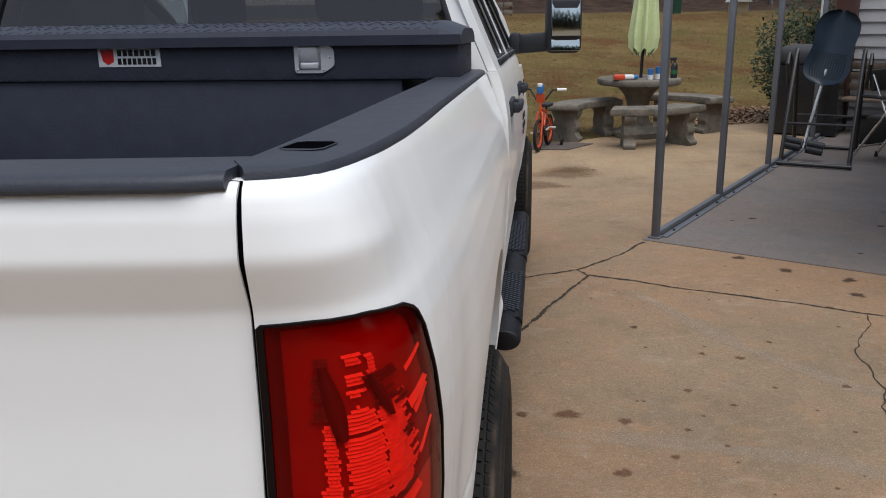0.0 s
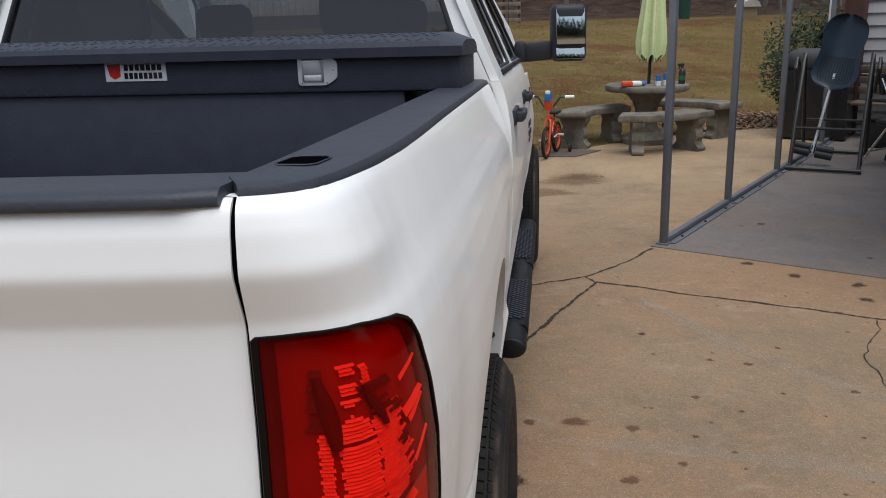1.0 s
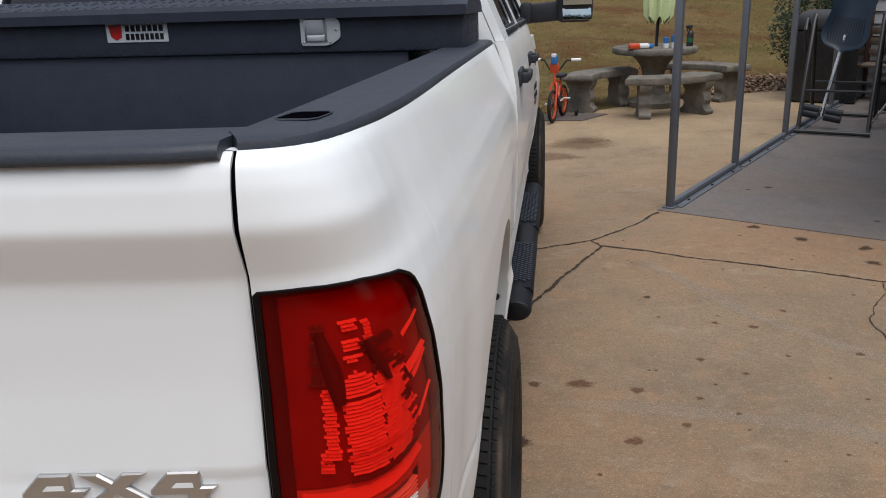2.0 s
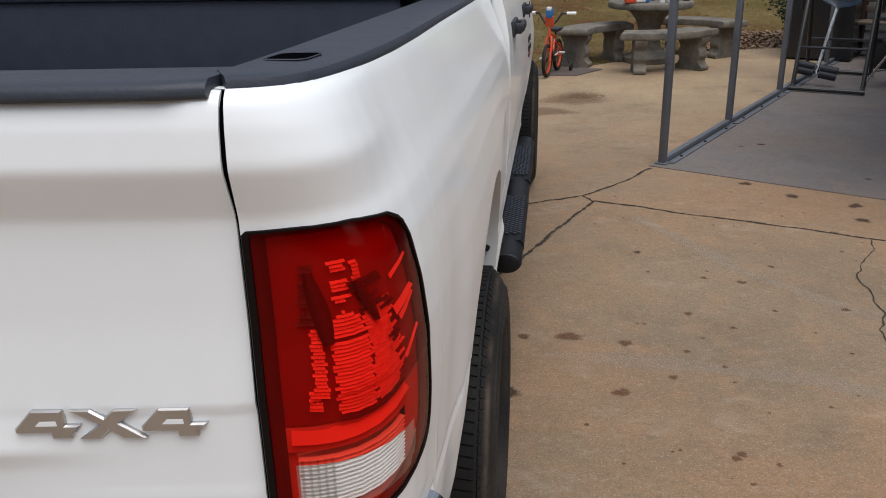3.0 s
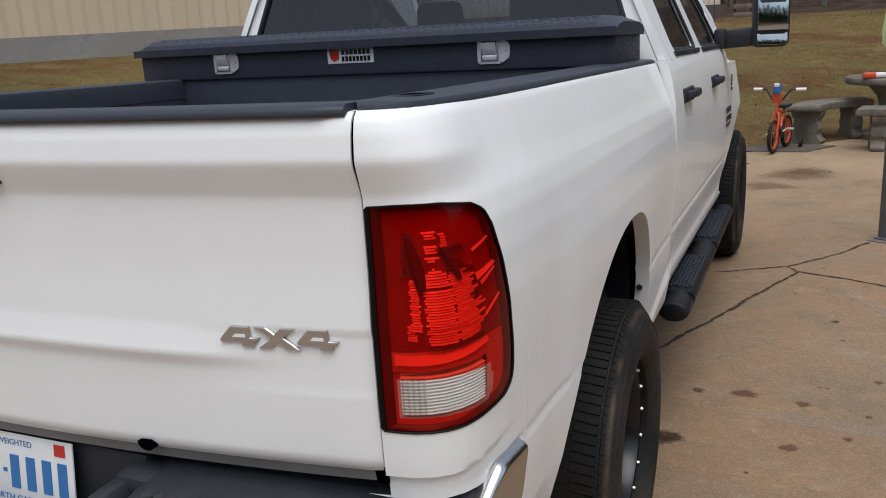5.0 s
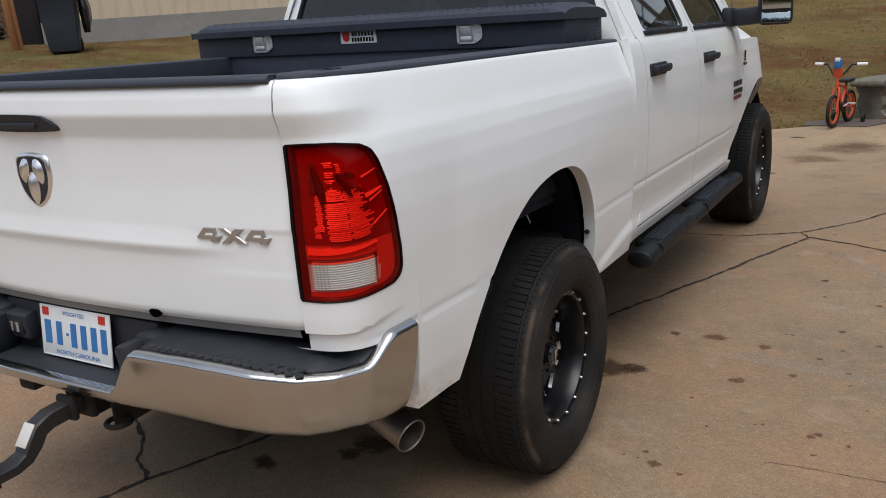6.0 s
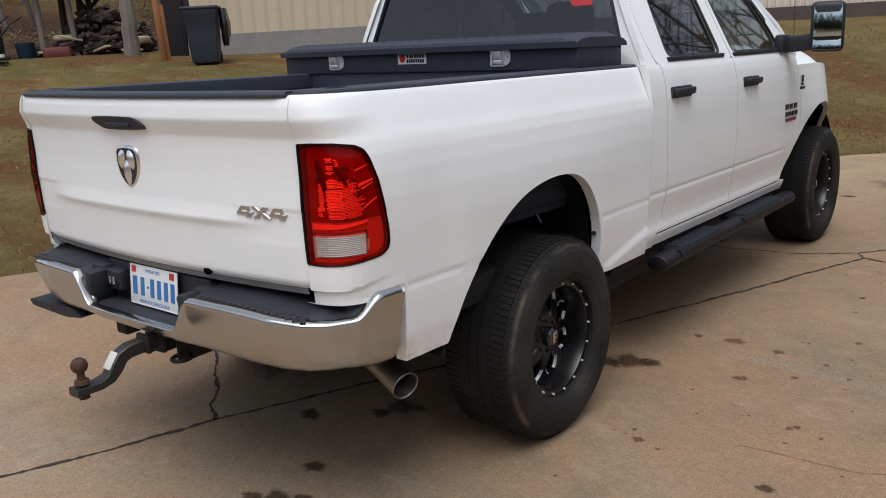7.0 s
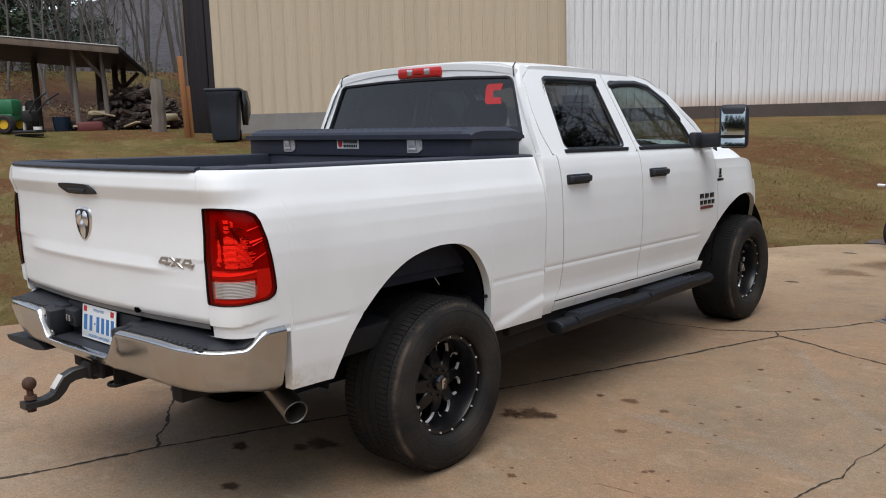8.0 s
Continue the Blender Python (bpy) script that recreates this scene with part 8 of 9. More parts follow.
# ---- inversion table ----
def inversion_table(m):
    t = thing("inversion_table", "inversion table with a navy mesh back and black steel frame", "inversion table", m)
    for sgn in (-1, 1):
        bm = bmesh.new()
        tube(bm, [(sgn * 0.33, -0.62, 0.03), (sgn * 0.33, -0.55, 0.06), (sgn * 0.33, -0.04, 1.10), (sgn * 0.33, 0.0, 1.16), (sgn * 0.33, 0.05, 1.10), (sgn * 0.33, 0.55, 0.06), (sgn * 0.33, 0.62, 0.03)], 0.022, 10)
        part("side_frame", bm, M_FRAME, t)
        bm = bmesh.new()
        tube(bm, [(sgn * 0.38, -0.1, 0.78), (sgn * 0.40, -0.14, 1.02), (sgn * 0.40, -0.02, 1.12), (sgn * 0.40, 0.16, 1.06), (sgn * 0.39, 0.20, 0.86)], 0.018, 10)
        part("hand_rail", bm, M_FRAME, t)
    for y in (-0.62, 0.62):
        bm = bmesh.new()
        tube(bm, [(-0.36, y, 0.03), (0.36, y, 0.03)], 0.022, 10)
        part("foot_bar", bm, M_FRAME, t)
    for z, y in ((0.42, -0.38), (0.42, 0.38)):
        bm = bmesh.new()
        tube(bm, [(-0.33, y, z), (0.33, y, z)], 0.014, 8)
        part("cross_bar", bm, M_FRAME, t)
    bm = bmesh.new()
    tilt = Matrix.Translation((0, -0.02, 1.08)) @ Matrix.Rotation(radians(74), 4, "X") @ Matrix.Rotation(radians(-9), 4, "Z")

    def back(u, v):
        w = 0.235 * (1 - 0.14 * math.exp(-(((v - 0.50) / 0.2) ** 2))) * max(0.02, 1 - abs(2 * v - 1) ** 5) ** 0.5 * (1.04 - 0.10 * v)
        x = (2 * u - 1) * w
        return tilt @ Vector((x, -0.30 + 0.80 * v, 0.06 * (2 * u - 1) ** 2 - 0.03 * math.sin(math.pi * v)))

    sheet(bm, 14, 34, back)
    geo = bmesh.ops.extrude_face_region(bm, geom=bm.faces[:])["geom"]
    bmesh.ops.translate(bm, vec=(0, 0.022, 0), verts=[g for g in geo if isinstance(g, bmesh.types.BMVert)])
    bmesh.ops.recalc_face_normals(bm, faces=bm.faces[:])
    bed = part("back_bed", bm, M_NAVY, t, "navy blue slotted plastic back bed")
    bm = bmesh.new()
    for r in range(15):
        for c in range(13):
            p = back(0.14 + 0.72 * c / 12, 0.10 + 0.34 * r / 14)
            box(bm, p + Vector((0, -0.003, 0)), (0.012, 0.004, 0.009))
    tagged(part("vent_slot", bm, M_UNDER, bed), kind="stuff")
    bm = bmesh.new()
    rod(bm, tilt @ Vector((0, -0.12, -0.03)), tilt @ Vector((0, -0.98, -0.05)), 0.020, 0.020, 10)
    part("leg_bar", bm, M_MACHINED, t, "bright steel adjusting bar")
    for d in (-0.92, -0.98):
        for sgn in (-1, 1):
            bm = bmesh.new()
            rod(bm, tilt @ Vector((sgn * 0.03, d, -0.05)), tilt @ Vector((sgn * 0.20, d, -0.05)), 0.042, 0.042, 14)
            part("ankle_roller", bm, M_BLACK, t)
    return t


inversion_table(pose(4.14, 8.87, 0.006, 0, 0, -22))


def folding_chair(m):
    """A tubular folding chair: black padded seat and back, bright splayed legs."""
    c = thing("folding_chair", "folding chair with black padded seat and bright tube legs", "chair", m)
    for sgn in (-1, 1):
        for name, a, b in (("front_leg", (sgn * 0.25, -0.30, 0.02), (sgn * 0.22, 0.16, 0.92)), ("rear_leg", (sgn * 0.23, 0.30, 0.02), (sgn * 0.21, -0.14, 0.72))):
            bm = bmesh.new()
            rod(bm, a, b, 0.013, 0.013, 10)
            leg = part(name, bm, M_MACHINED, c, "bright steel leg")
            bm = bmesh.new()
            rod(bm, (a[0], a[1], 0.0), (a[0], a[1] * 0.97, 0.06), 0.019, 0.018, 10)
            part("rubber_foot", bm, M_UNDER, leg)
        bm = bmesh.new()
        tube(bm, [(sgn * 0.26, 0.22, 0.70), (sgn * 0.27, -0.16, 0.70), (sgn * 0.27, -0.20, 0.66)], 0.018, 8)
        part("armrest", bm, M_FRAME, c)
    for y, z in ((-0.24, 0.16), (0.22, 0.16)):
        bm = bmesh.new()
        rod(bm, (-0.24, y, z), (0.24, y, z), 0.010, 0.010, 8)
        part("stretcher", bm, M_MACHINED, c)
    bm = bmesh.new()
    box(bm, (0, -0.02, 0.47), (0.44, 0.42, 0.06), 0.022)
    part("seat", bm, M_FRAME, c)
    bm = bmesh.new()
    box(bm, (0, 0.17, 0.86), (0.46, 0.06, 0.22), 0.024, Matrix.Rotation(radians(-14), 3, "X"))
    part("backrest", bm, M_FRAME, c)
    return c


folding_chair(pose(4.78, 8.62, 0.006, 0, 0, 38))
bench = thing("porch_bench", "brown wooden bench against the house wall", "bench", pose(5.42, 10.55, 0.006, 0, 0, WALL_TURN))
for k in range(4):
    bm = bmesh.new()
    box(bm, (0, -0.15 + 0.10 * k, 0.44), (1.3, 0.085, 0.035), 0.006)
    part("seat_slat", bm, M_OLDWOOD, bench)
for k in range(3):
    bm = bmesh.new()
    box(bm, (0, 0.22 + 0.02 * k, 0.58 + 0.13 * k), (1.3, 0.03, 0.09), 0.006)
    part("back_slat", bm, M_OLDWOOD, bench)
for x in (-0.58, 0.58):
    bm = bmesh.new()
    box(bm, (x, -0.14, 0.22), (0.06, 0.06, 0.42), 0.006)
    box(bm, (x, 0.20, 0.45), (0.06, 0.06, 0.88), 0.006)
    part("bench_end", bm, M_DARKWOOD, bench)
for x, y, sx, sy, h, mat, lab in ((5.05, 9.95, 0.34, 0.30, 0.36, M_UNDER, "black plastic storage crate on the porch"), (5.55, 10.05, 0.42, 0.34, 0.30, M_DARKWOOD, "dark wooden box on the porch")):
    crate = thing("storage_box", lab, "box", pose(x, y, 0.006, 0, 0, -24), "porch boxes")
    bm = bmesh.new()
    box(bm, (0, 0, h / 2 - 0.02), (sx, sy, h - 0.04), 0.012)
    part("body", bm, mat, crate)
    bm = bmesh.new()
    box(bm, (0, 0, h - 0.02), (sx + 0.03, sy + 0.03, 0.035), 0.008)
    part("lid", bm, mat, crate)

# covered grill
grill = thing("covered_grill", "barbecue grill under a black and grey fitted cover", "grill", pose(4.55, 10.80, 0.006, 0, 0, -26))
bm = bmesh.new()
sheet(bm, 24, 10, lambda u, v: ((0.36 + 0.03 * (1 - v)) * max(-1, min(1, 1.5 * math.cos(math.tau * u))) + 0.01 * math.sin(9 * u), (0.30 + 0.02 * (1 - v)) * max(-1, min(1, 1.5 * math.sin(math.tau * u))), 0.02 + 0.86 * v))
part("cover_skirt", bm, M_BAG, grill, "black fabric skirt")
bm = bmesh.new()
box(bm, (0, 0, 0.99), (0.76, 0.62, 0.26), 0.10, None, 3)
part("cover_top", bm, M_COVER, grill, "grey fabric top")

# brown table with odds and ends deeper under the porch
bm = bmesh.new()
ptable = thing("porch_table", "brown wooden side table standing on the porch", "table", pose(*porch(5.1, 1.75), 0.006, 0, 0, -26))
box(bm, (0, 0, 0.70), (0.9, 0.55, 0.05), 0.01)
part("top", bm, M_ORANGEWOOD, ptable)
for x in (-0.4, 0.4):
    for yv in (-0.22, 0.22):
        bm = bmesh.new()
        box(bm, (x, yv, 0.34), (0.06, 0.06, 0.68), 0.006)
        part("leg", bm, M_DARKWOOD, ptable)
bm = bmesh.new()
box(bm, (0, 0, 0.012), (0.55, 0.38, 0.012), 0.004)
ob = solid("door_mat", bm, M_ORANGEWOOD, "worn orange-brown mat on the porch slab", "mat")
ob.matrix_basis = pose(*porch(3.9, 1.35), 0.0, 0, 0, -20)


# ---- stone table and curved benches ----
def slab_block(bm, outline, z0, z1, bulge=0.012):
    """A thick slab with a rough rounded edge."""
    rows = []
    for f, k in ((0.0, 0.965), (0.12, 0.99), (0.35, 1.0), (0.7, 1.0), (0.92, 0.985), (1.0, 0.955)):
        rows.append([bm.verts.new((a * k + 0.006 * noise.noise((a * 9, b * 9, f * 3)), b * k + 0.006 * noise.noise((a * 9, b * 9, 5 + f)), z0 + (z1 - z0) * f)) for a, b in outline])
    for p, q in zip(rows, rows[1:]):
        for k in range(len(outline)):
            j = (k + 1) % len(outline)
            bm.faces.new((p[k], p[j], q[j], q[k]))
    bm.faces.new(rows[0][::-1])
    bm.faces.new(rows[-1])
    bmesh.ops.recalc_face_normals(bm, faces=bm.faces[:])


def scroll_leg(bm, x, y, turn, top):
    """A bench leg with a scrolled front and a block foot."""
    m = Matrix.Translation((x, y, 0)) @ Matrix.Rotation(turn, 4, "Z")
    prof = [(-0.19, 0.0), (0.19, 0.0), (0.20, 0.05), (0.16, 0.07), (0.135, 0.12), (0.16, 0.17), (0.15, 0.23), (0.13, 0.28), (0.17, 0.33), (0.185, top), (-0.185, top), (-0.17, 0.33), (-0.13, 0.28), (-0.15, 0.23), (-0.16, 0.17), (-0.135, 0.12), (-0.16, 0.07), (-0.20, 0.05)]
    tmp = bmesh.new()
    prism(tmp, rounded(prof, 0.02, 3), lambda a, b, d: m @ Vector((a, d - 0.07, b)), 0.14)
    add(bm, tmp)


def curved_bench(m, group):
    b = thing("stone_bench", "weathered grey cast stone bench with scrolled legs", "bench", m, group)
    r0, r1, half = 0.80, 1.18, radians(33)
    arc = [(r1 * math.sin(a), -r1 * math.cos(a)) for a in np.linspace(-half, half, 22)] + [(r0 * math.sin(a), -r0 * math.cos(a)) for a in np.linspace(half, -half, 18)]
    c = -0.99
    bm = bmesh.new()
    slab_block(bm, [(x, y - c) for x, y in arc], 0.395, 0.475)
    part("seat", bm, M_STONE, b)
    for a in (-radians(21), radians(21)):
        bm = bmesh.new()
        scroll_leg(bm, 0.99 * math.sin(a), -0.99 * math.cos(a) - c, a + radians(90), 0.395)
        part("leg", bm, M_STONE, b)
    return b


TABLE = Vector((2.34, 10.50))
table = thing("stone_table", "round weathered cast stone garden table on a pedestal", "table", pose(TABLE.x, TABLE.y, 0))
bm = bmesh.new()
slab_block(bm, [(0.53 * math.cos(a), 0.53 * math.sin(a)) for a in np.linspace(0, math.tau, 44, endpoint=False)], 0.675, 0.755)
part("top", bm, M_STONE, table)
bm = bmesh.new()
lathe(bm, [(0.0, 0.0005), (0.0, 0.30), (0.07, 0.31), (0.10, 0.24), (0.16, 0.17), (0.30, 0.135), (0.42, 0.14), (0.52, 0.17), (0.60, 0.23), (0.66, 0.30), (0.68, 0.30), (0.68, 0.0005)], 36, "z")
part("pedestal", bm, M_STONE, table)
for x, y, ang in ((2.50, 9.70, 22), (1.62, 10.42, -134), (3.05, 11.10, 150)):
    curved_bench(pose(x, y, 0, 0, 0, ang), "stone benches")

# closed parasol in the table
par = thing("parasol", "closed lime green parasol standing in the stone table", "parasol", pose(TABLE.x, TABLE.y, 0, 0, 1.5, 0))
bm = bmesh.new()
rod(bm, (0, 0, 0.10), (0, 0, 2.55), 0.02, 0.02, 12)
part("pole", bm, M_FRAME, par)
bm = bmesh.new()


def folds(u, v):
    a = math.tau * u
    r = (0.046 + 0.120 * (1 - v) ** 0.8) * (1 + 0.30 * math.cos(8 * a) * (1 - 0.6 * v)) * (1 - 0.15 * smooth(0.12, 0.0, v))
    return (r * math.cos(a), r * math.sin(a), 1.08 + 1.42 * v + 0.05 * math.cos(8 * a) * (1 - v))


sheet(bm, 96, 20, folds)
part("canopy", bm, M_CANVAS, par, "lime green folded canvas", angle=70)
for k in range(6):
    bm = bmesh.new()
    a = k * math.tau / 6
    rod(bm, (0.03 * math.cos(a), 0.03 * math.sin(a), 1.25), (0.135 * math.cos(a), 0.135 * math.sin(a), 1.03), 0.006, 0.005, 6)
    part("rib", bm, M_FRAME, par)

# things on the table
TZ = 0.757


def on_table(dx, dy):
    return TABLE.x + dx, TABLE.y + dy, TZ


spray = thing("spray_bottle", "black spray bottle with a trigger on the table", "spray bottle", pose(*on_table(0.42, -0.08), 0, 0, 30))
bm = bmesh.new()
lathe(bm, [(0.0, 0.0005), (0.0, 0.042), (0.14, 0.042), (0.17, 0.030), (0.19, 0.016), (0.215, 0.016), (0.215, 0.0005)], 20, "z")
part("bottle", bm, M_FRAME, spray)
bm = bmesh.new()
box(bm, (-0.02, 0, 0.235), (0.09, 0.026, 0.035), 0.008)
box(bm, (-0.045, 0, 0.205), (0.012, 0.016, 0.05), 0.003, Matrix.Rotation(radians(20), 3, "Y"))
part("trigger", bm, M_BLACK, spray)
bm = bmesh.new()
lathe(bm, [(0.045, 0.0424), (0.10, 0.0424)], 20, "z")
part("label_band", bm, M_GREEN, spray)
for k, (dx, dy, mat, w, h, lab) in enumerate(((0.10, -0.32, M_BLUE, 0.075, 0.13, "blue and white plastic tub on the table"), (0.20, -0.28, M_BLUE, 0.075, 0.15, "blue plastic cup on the table"))):
    cup = thing("plastic_tub", lab, "tub", pose(*on_table(dx, dy)))
    bm = bmesh.new()
    lathe(bm, [(0.0, 0.0005), (0.0, w * 0.42), (h * 0.45, w * 0.46)], 18, "z")
    part("base", bm, M_WHITE, cup)
    bm = bmesh.new()
    lathe(bm, [(h * 0.45, w * 0.46), (h, w * 0.5), (h, 0.0005)], 18, "z")
    part("cap", bm, mat, cup)
gun = thing("orange_toy_bag", "orange and white plastic packet lying on the table", "packet", pose(*on_table(-0.20, -0.36), 0, 0, 15))
for name, c, s, mat in (("front", (-0.09, 0, 0.035), (0.14, 0.10, 0.07), M_ORANGE), ("middle", (0.03, 0, 0.035), (0.14, 0.09, 0.06), M_WHITE), ("end", (0.12, 0.0, 0.03), (0.07, 0.08, 0.05), M_BLUE)):
    bm = bmesh.new()
    box(bm, c, s, 0.025)
    part(name, bm, mat, gun)


# ---- child's bicycle ----
def bicycle(m):
    b = thing("childs_bicycle", "orange child's bicycle with training wheels and a blue bell", "bicycle", m)
    R = 0.178
    for y in (-0.26, 0.27):
        bm = bmesh.new()
        tube(bm, [(0, y + R * math.cos(a), R + 0.012 + R * math.sin(a)) for a in np.linspace(0, math.tau, 32, endpoint=False)], 0.022, 8, closed=True)
        w = part("tyre", bm, M_TYRE, b)
        bm = bmesh.new()
        tube(bm, [(0, y + 0.145 * math.cos(a), R + 0.012 + 0.145 * math.sin(a)) for a in np.linspace(0, math.tau, 32, endpoint=False)], 0.016, 8, closed=True)
        part("rim", bm, M_ORANGE, w)
        bm = bmesh.new()
        for k in range(14):
            a = k * math.tau / 14
            rod(bm, (0.012 * (-1) ** k, y, R + 0.012), (0, y + 0.14 * math.cos(a), R + 0.012 + 0.14 * math.sin(a)), 0.0022, 0.0022, 5)
        part("spoke_set", bm, M_FRAME, w)
    bm = bmesh.new()
    hz = R + 0.012
    for a, c, r in (((0, -0.17, 0.52), (0, -0.02, 0.22), 0.021), ((0, -0.17, 0.50), (0, 0.10, 0.44), 0.016), ((0, -0.02, 0.22), (0, 0.12, 0.46), 0.018), ((0.03, 0.27, hz), (0, 0.10, 0.42), 0.011), ((-0.03, 0.27, hz), (0, 0.10, 0.42), 0.011), ((0.03, 0.27, hz), (0, -0.02, 0.22), 0.011), ((-0.03, 0.27, hz), (0, -0.02, 0.22), 0.011)):
        rod(bm, a, c, r, r, 10)
    part("frame", bm, M_ORANGE, b, "orange steel frame")
    bm = bmesh.new()
    for s in (-1, 1):
        tube(bm, [(s * 0.035, -0.26, hz), (s * 0.035, -0.20, 0.42), (s * 0.02, -0.18, 0.47)], 0.013, 8)
    rod(bm, (0, -0.18, 0.46), (0, -0.165, 0.60), 0.016, 0.014, 10)
    part("fork", bm, M_ORANGE, b)
    bm = bmesh.new()
    tube(bm, [(-0.25, -0.10, 0.735), (-0.14, -0.13, 0.735), (-0.06, -0.17, 0.62), (0.06, -0.17, 0.62), (0.14, -0.13, 0.735), (0.25, -0.10, 0.735)], 0.012, 8)
    bar = part("handlebar", bm, M_FRAME, b)
    for s in (-1, 1):
        bm = bmesh.new()
        rod(bm, (s * 0.19, -0.115, 0.735), (s * 0.30, -0.087, 0.735), 0.019, 0.019, 10)
        part("grip", bm, M_WHITE, bar, "white rubber grip")
    bm = bmesh.new()
    box(bm, (0, -0.185, 0.645), (0.11, 0.02, 0.13), 0.008, Matrix.Rotation(radians(15), 3, "X"))
    part("number_board", bm, M_ORANGE, b)
    bm = bmesh.new()
    box(bm, (0, -0.19, 0.745), (0.085, 0.07, 0.12), 0.02)
    bell = part("bell", bm, M_BLUE, b, "blue toy bell")
    bm = bmesh.new()
    box(bm, (0, -0.215, 0.795), (0.06, 0.03, 0.045), 0.01)
    part("bell_top", bm, M_WHITE, bell)
    bm = bmesh.new()
    box(bm, (0, 0.14, 0.52), (0.13, 0.22, 0.045), 0.02)
    rod(bm, (0, 0.11, 0.44), (0, 0.13, 0.51), 0.012, 0.012, 8)
    part("saddle", bm, M_FRAME, b)
    bm = bmesh.new()
    lathe(bm, [(-0.006, 0.02), (-0.006, 0.07), (0.006, 0.07), (0.006, 0.02)], 24)
    bmesh.ops.translate(bm, vec=(0.03, -0.02, 0.22), verts=bm.verts)
    part("chainwheel", bm, M_FRAME, b)
    for s in (-1, 1):
        bm = bmesh.new()
        rod(bm, (s * 0.03, -0.02, 0.22), (s * 0.06, -0.02 + s * 0.08, 0.22 + s * 0.03), 0.009, 0.009, 8)
        box(bm, (s * 0.10, -0.02 + s * 0.08, 0.22 + s * 0.03), (0.08, 0.05, 0.02), 0.006)
        part("pedal", bm, M_SKYWHITE, b)
        bm = bmesh.new()
        tube(bm, [(s * 0.04, 0.27, hz), (s * 0.12, 0.27, 0.16), (s * 0.165, 0.27, 0.062)], 0.008, 8)
        arm = part("stabiliser_arm", bm, M_FRAME, b)
        bm = bmesh.new()
        lathe(bm, [(-0.014, 0.015), (-0.014, 0.050), (0.014, 0.050), (0.014, 0.015)], 20)
        bmesh.ops.translate(bm, vec=(s * 0.175, 0.27, 0.051), verts=bm.verts)
        part("training_wheel", bm, M_TYRE, arm)
    return b


bicycle(pose(1.13, 9.52, 0.012, 0, 0, -14) @ Matrix.Diagonal((0.96, 0.96, 0.96, 1)))
bm = bmesh.new()
prism(bm, [(-0.38, -0.12), (0.30, -0.16), (0.62, 0.30), (0.2, 0.42), (-0.40, 0.30)], lambda a, b, d: (1.12 + a, 9.55 + b, 0.001 + d), 0.010)
solid("rubber_mat", bm, M_DARKBLOCK, "dark flat rubber mat under the bicycle", "mat")


# ---- plants ----
def leaf_cloud(bm, centre, size, n, leaf, seed, hollow=0.55):
    rnd = random.Random(seed)
    for _ in range(n):
        d = Vector((rnd.gauss(0, 1), rnd.gauss(0, 1), rnd.gauss(0, 1))).normalized()
        k = hollow + (1 - hollow) * rnd.random()
        k *= 1 + 0.28 * noise.noise(d * 2.2 + Vector((seed, 0, 0)))
        p = Vector(centre) + Vector((d.x * size[0], d.y * size[1], d.z * size[2])) * k
        a = Vector((rnd.gauss(0, 1), rnd.gauss(0, 1), rnd.gauss(0, 0.6))).normalized()
        b = a.orthogonal().normalized()
        s = leaf * rnd.uniform(0.6, 1.3)
        q = [bm.verts.new(p + a * s), bm.verts.new(p + b * s * 0.42), bm.verts.new(p - a * s), bm.verts.new(p - b * s * 0.42)]
        bm.faces.new(q)


shrub_xy = (4.72, 11.75)
shrub = thing("evergreen_shrub", "dense dark evergreen shrub behind the porch posts", "shrub", pose(*shrub_xy, 0))
bm = bmesh.new()
for k in range(5):
    a = k * 1.3
    tube(bm, [(0.05 * math.cos(a), 0.05 * math.sin(a), 0), (0.2 * math.cos(a), 0.2 * math.sin(a), 0.5), (0.42 * math.cos(a), 0.42 * math.sin(a), 1.1)], [0.03, 0.02, 0.01], 6)
part("stem", bm, M_BARK, shrub)
bm = bmesh.new()
leaf_cloud(bm, (0, 0, 0.85), (0.72, 0.68, 0.80), 5200, 0.035, 5)
leaf_cloud(bm, (0.35, -0.1, 1.15), (0.45, 0.45, 0.45), 1800, 0.032, 9)
part("leaves", bm, M_LEAF, shrub)


def bare_tree(seed, h, r, levels=4, bark=M_BARK):
    """A leafless tree: trunk with limbs, and fine twigs as one mesh."""
    rnd = random.Random(seed)
    trunk, twigs = bmesh.new(), bmesh.new()

    def limb(p, way, length, rad, level):
        n = 4 if level < 2 else 3
        pts, rads, q, w = [p], [rad], p.copy(), way.copy()
        for k in range(n):
            w = (w + Vector((rnd.gauss(0, 0.10), rnd.gauss(0, 0.10), rnd.gauss(0.03, 0.06)))).normalized()
            q = q + w * length / n
            pts.append(q.copy())
            rads.append(rad * (1 - 0.62 * (k + 1) / n))
        tube(trunk if level < 2 else twigs, pts, rads, 7 if level == 0 else (5 if level == 1 else 3))
        if level >= levels:
            return
        for k in range(rnd.randint(4, 6) if level < 2 else rnd.randint(3, 4)):
            f = rnd.uniform(0.38 if level == 0 else 0.25, 1.0)
            i = min(n - 1, int(f * n))
            at = pts[i].lerp(pts[i + 1], f * n - i)
            side = Vector((rnd.gauss(0, 1), rnd.gauss(0, 1), rnd.uniform(0.1, 0.9))).normalized()
            limb(at, (w * 0.45 + side).normalized(), length * rnd.uniform(0.34, 0.55), rads[i] * 0.52, level + 1)

    limb(Vector((0, 0, -0.2)), Vector((0, 0, 1)), h, r, 0)
    return mesh_of(trunk, "trunk", bark), mesh_of(twigs, "twigs", M_TWIG)


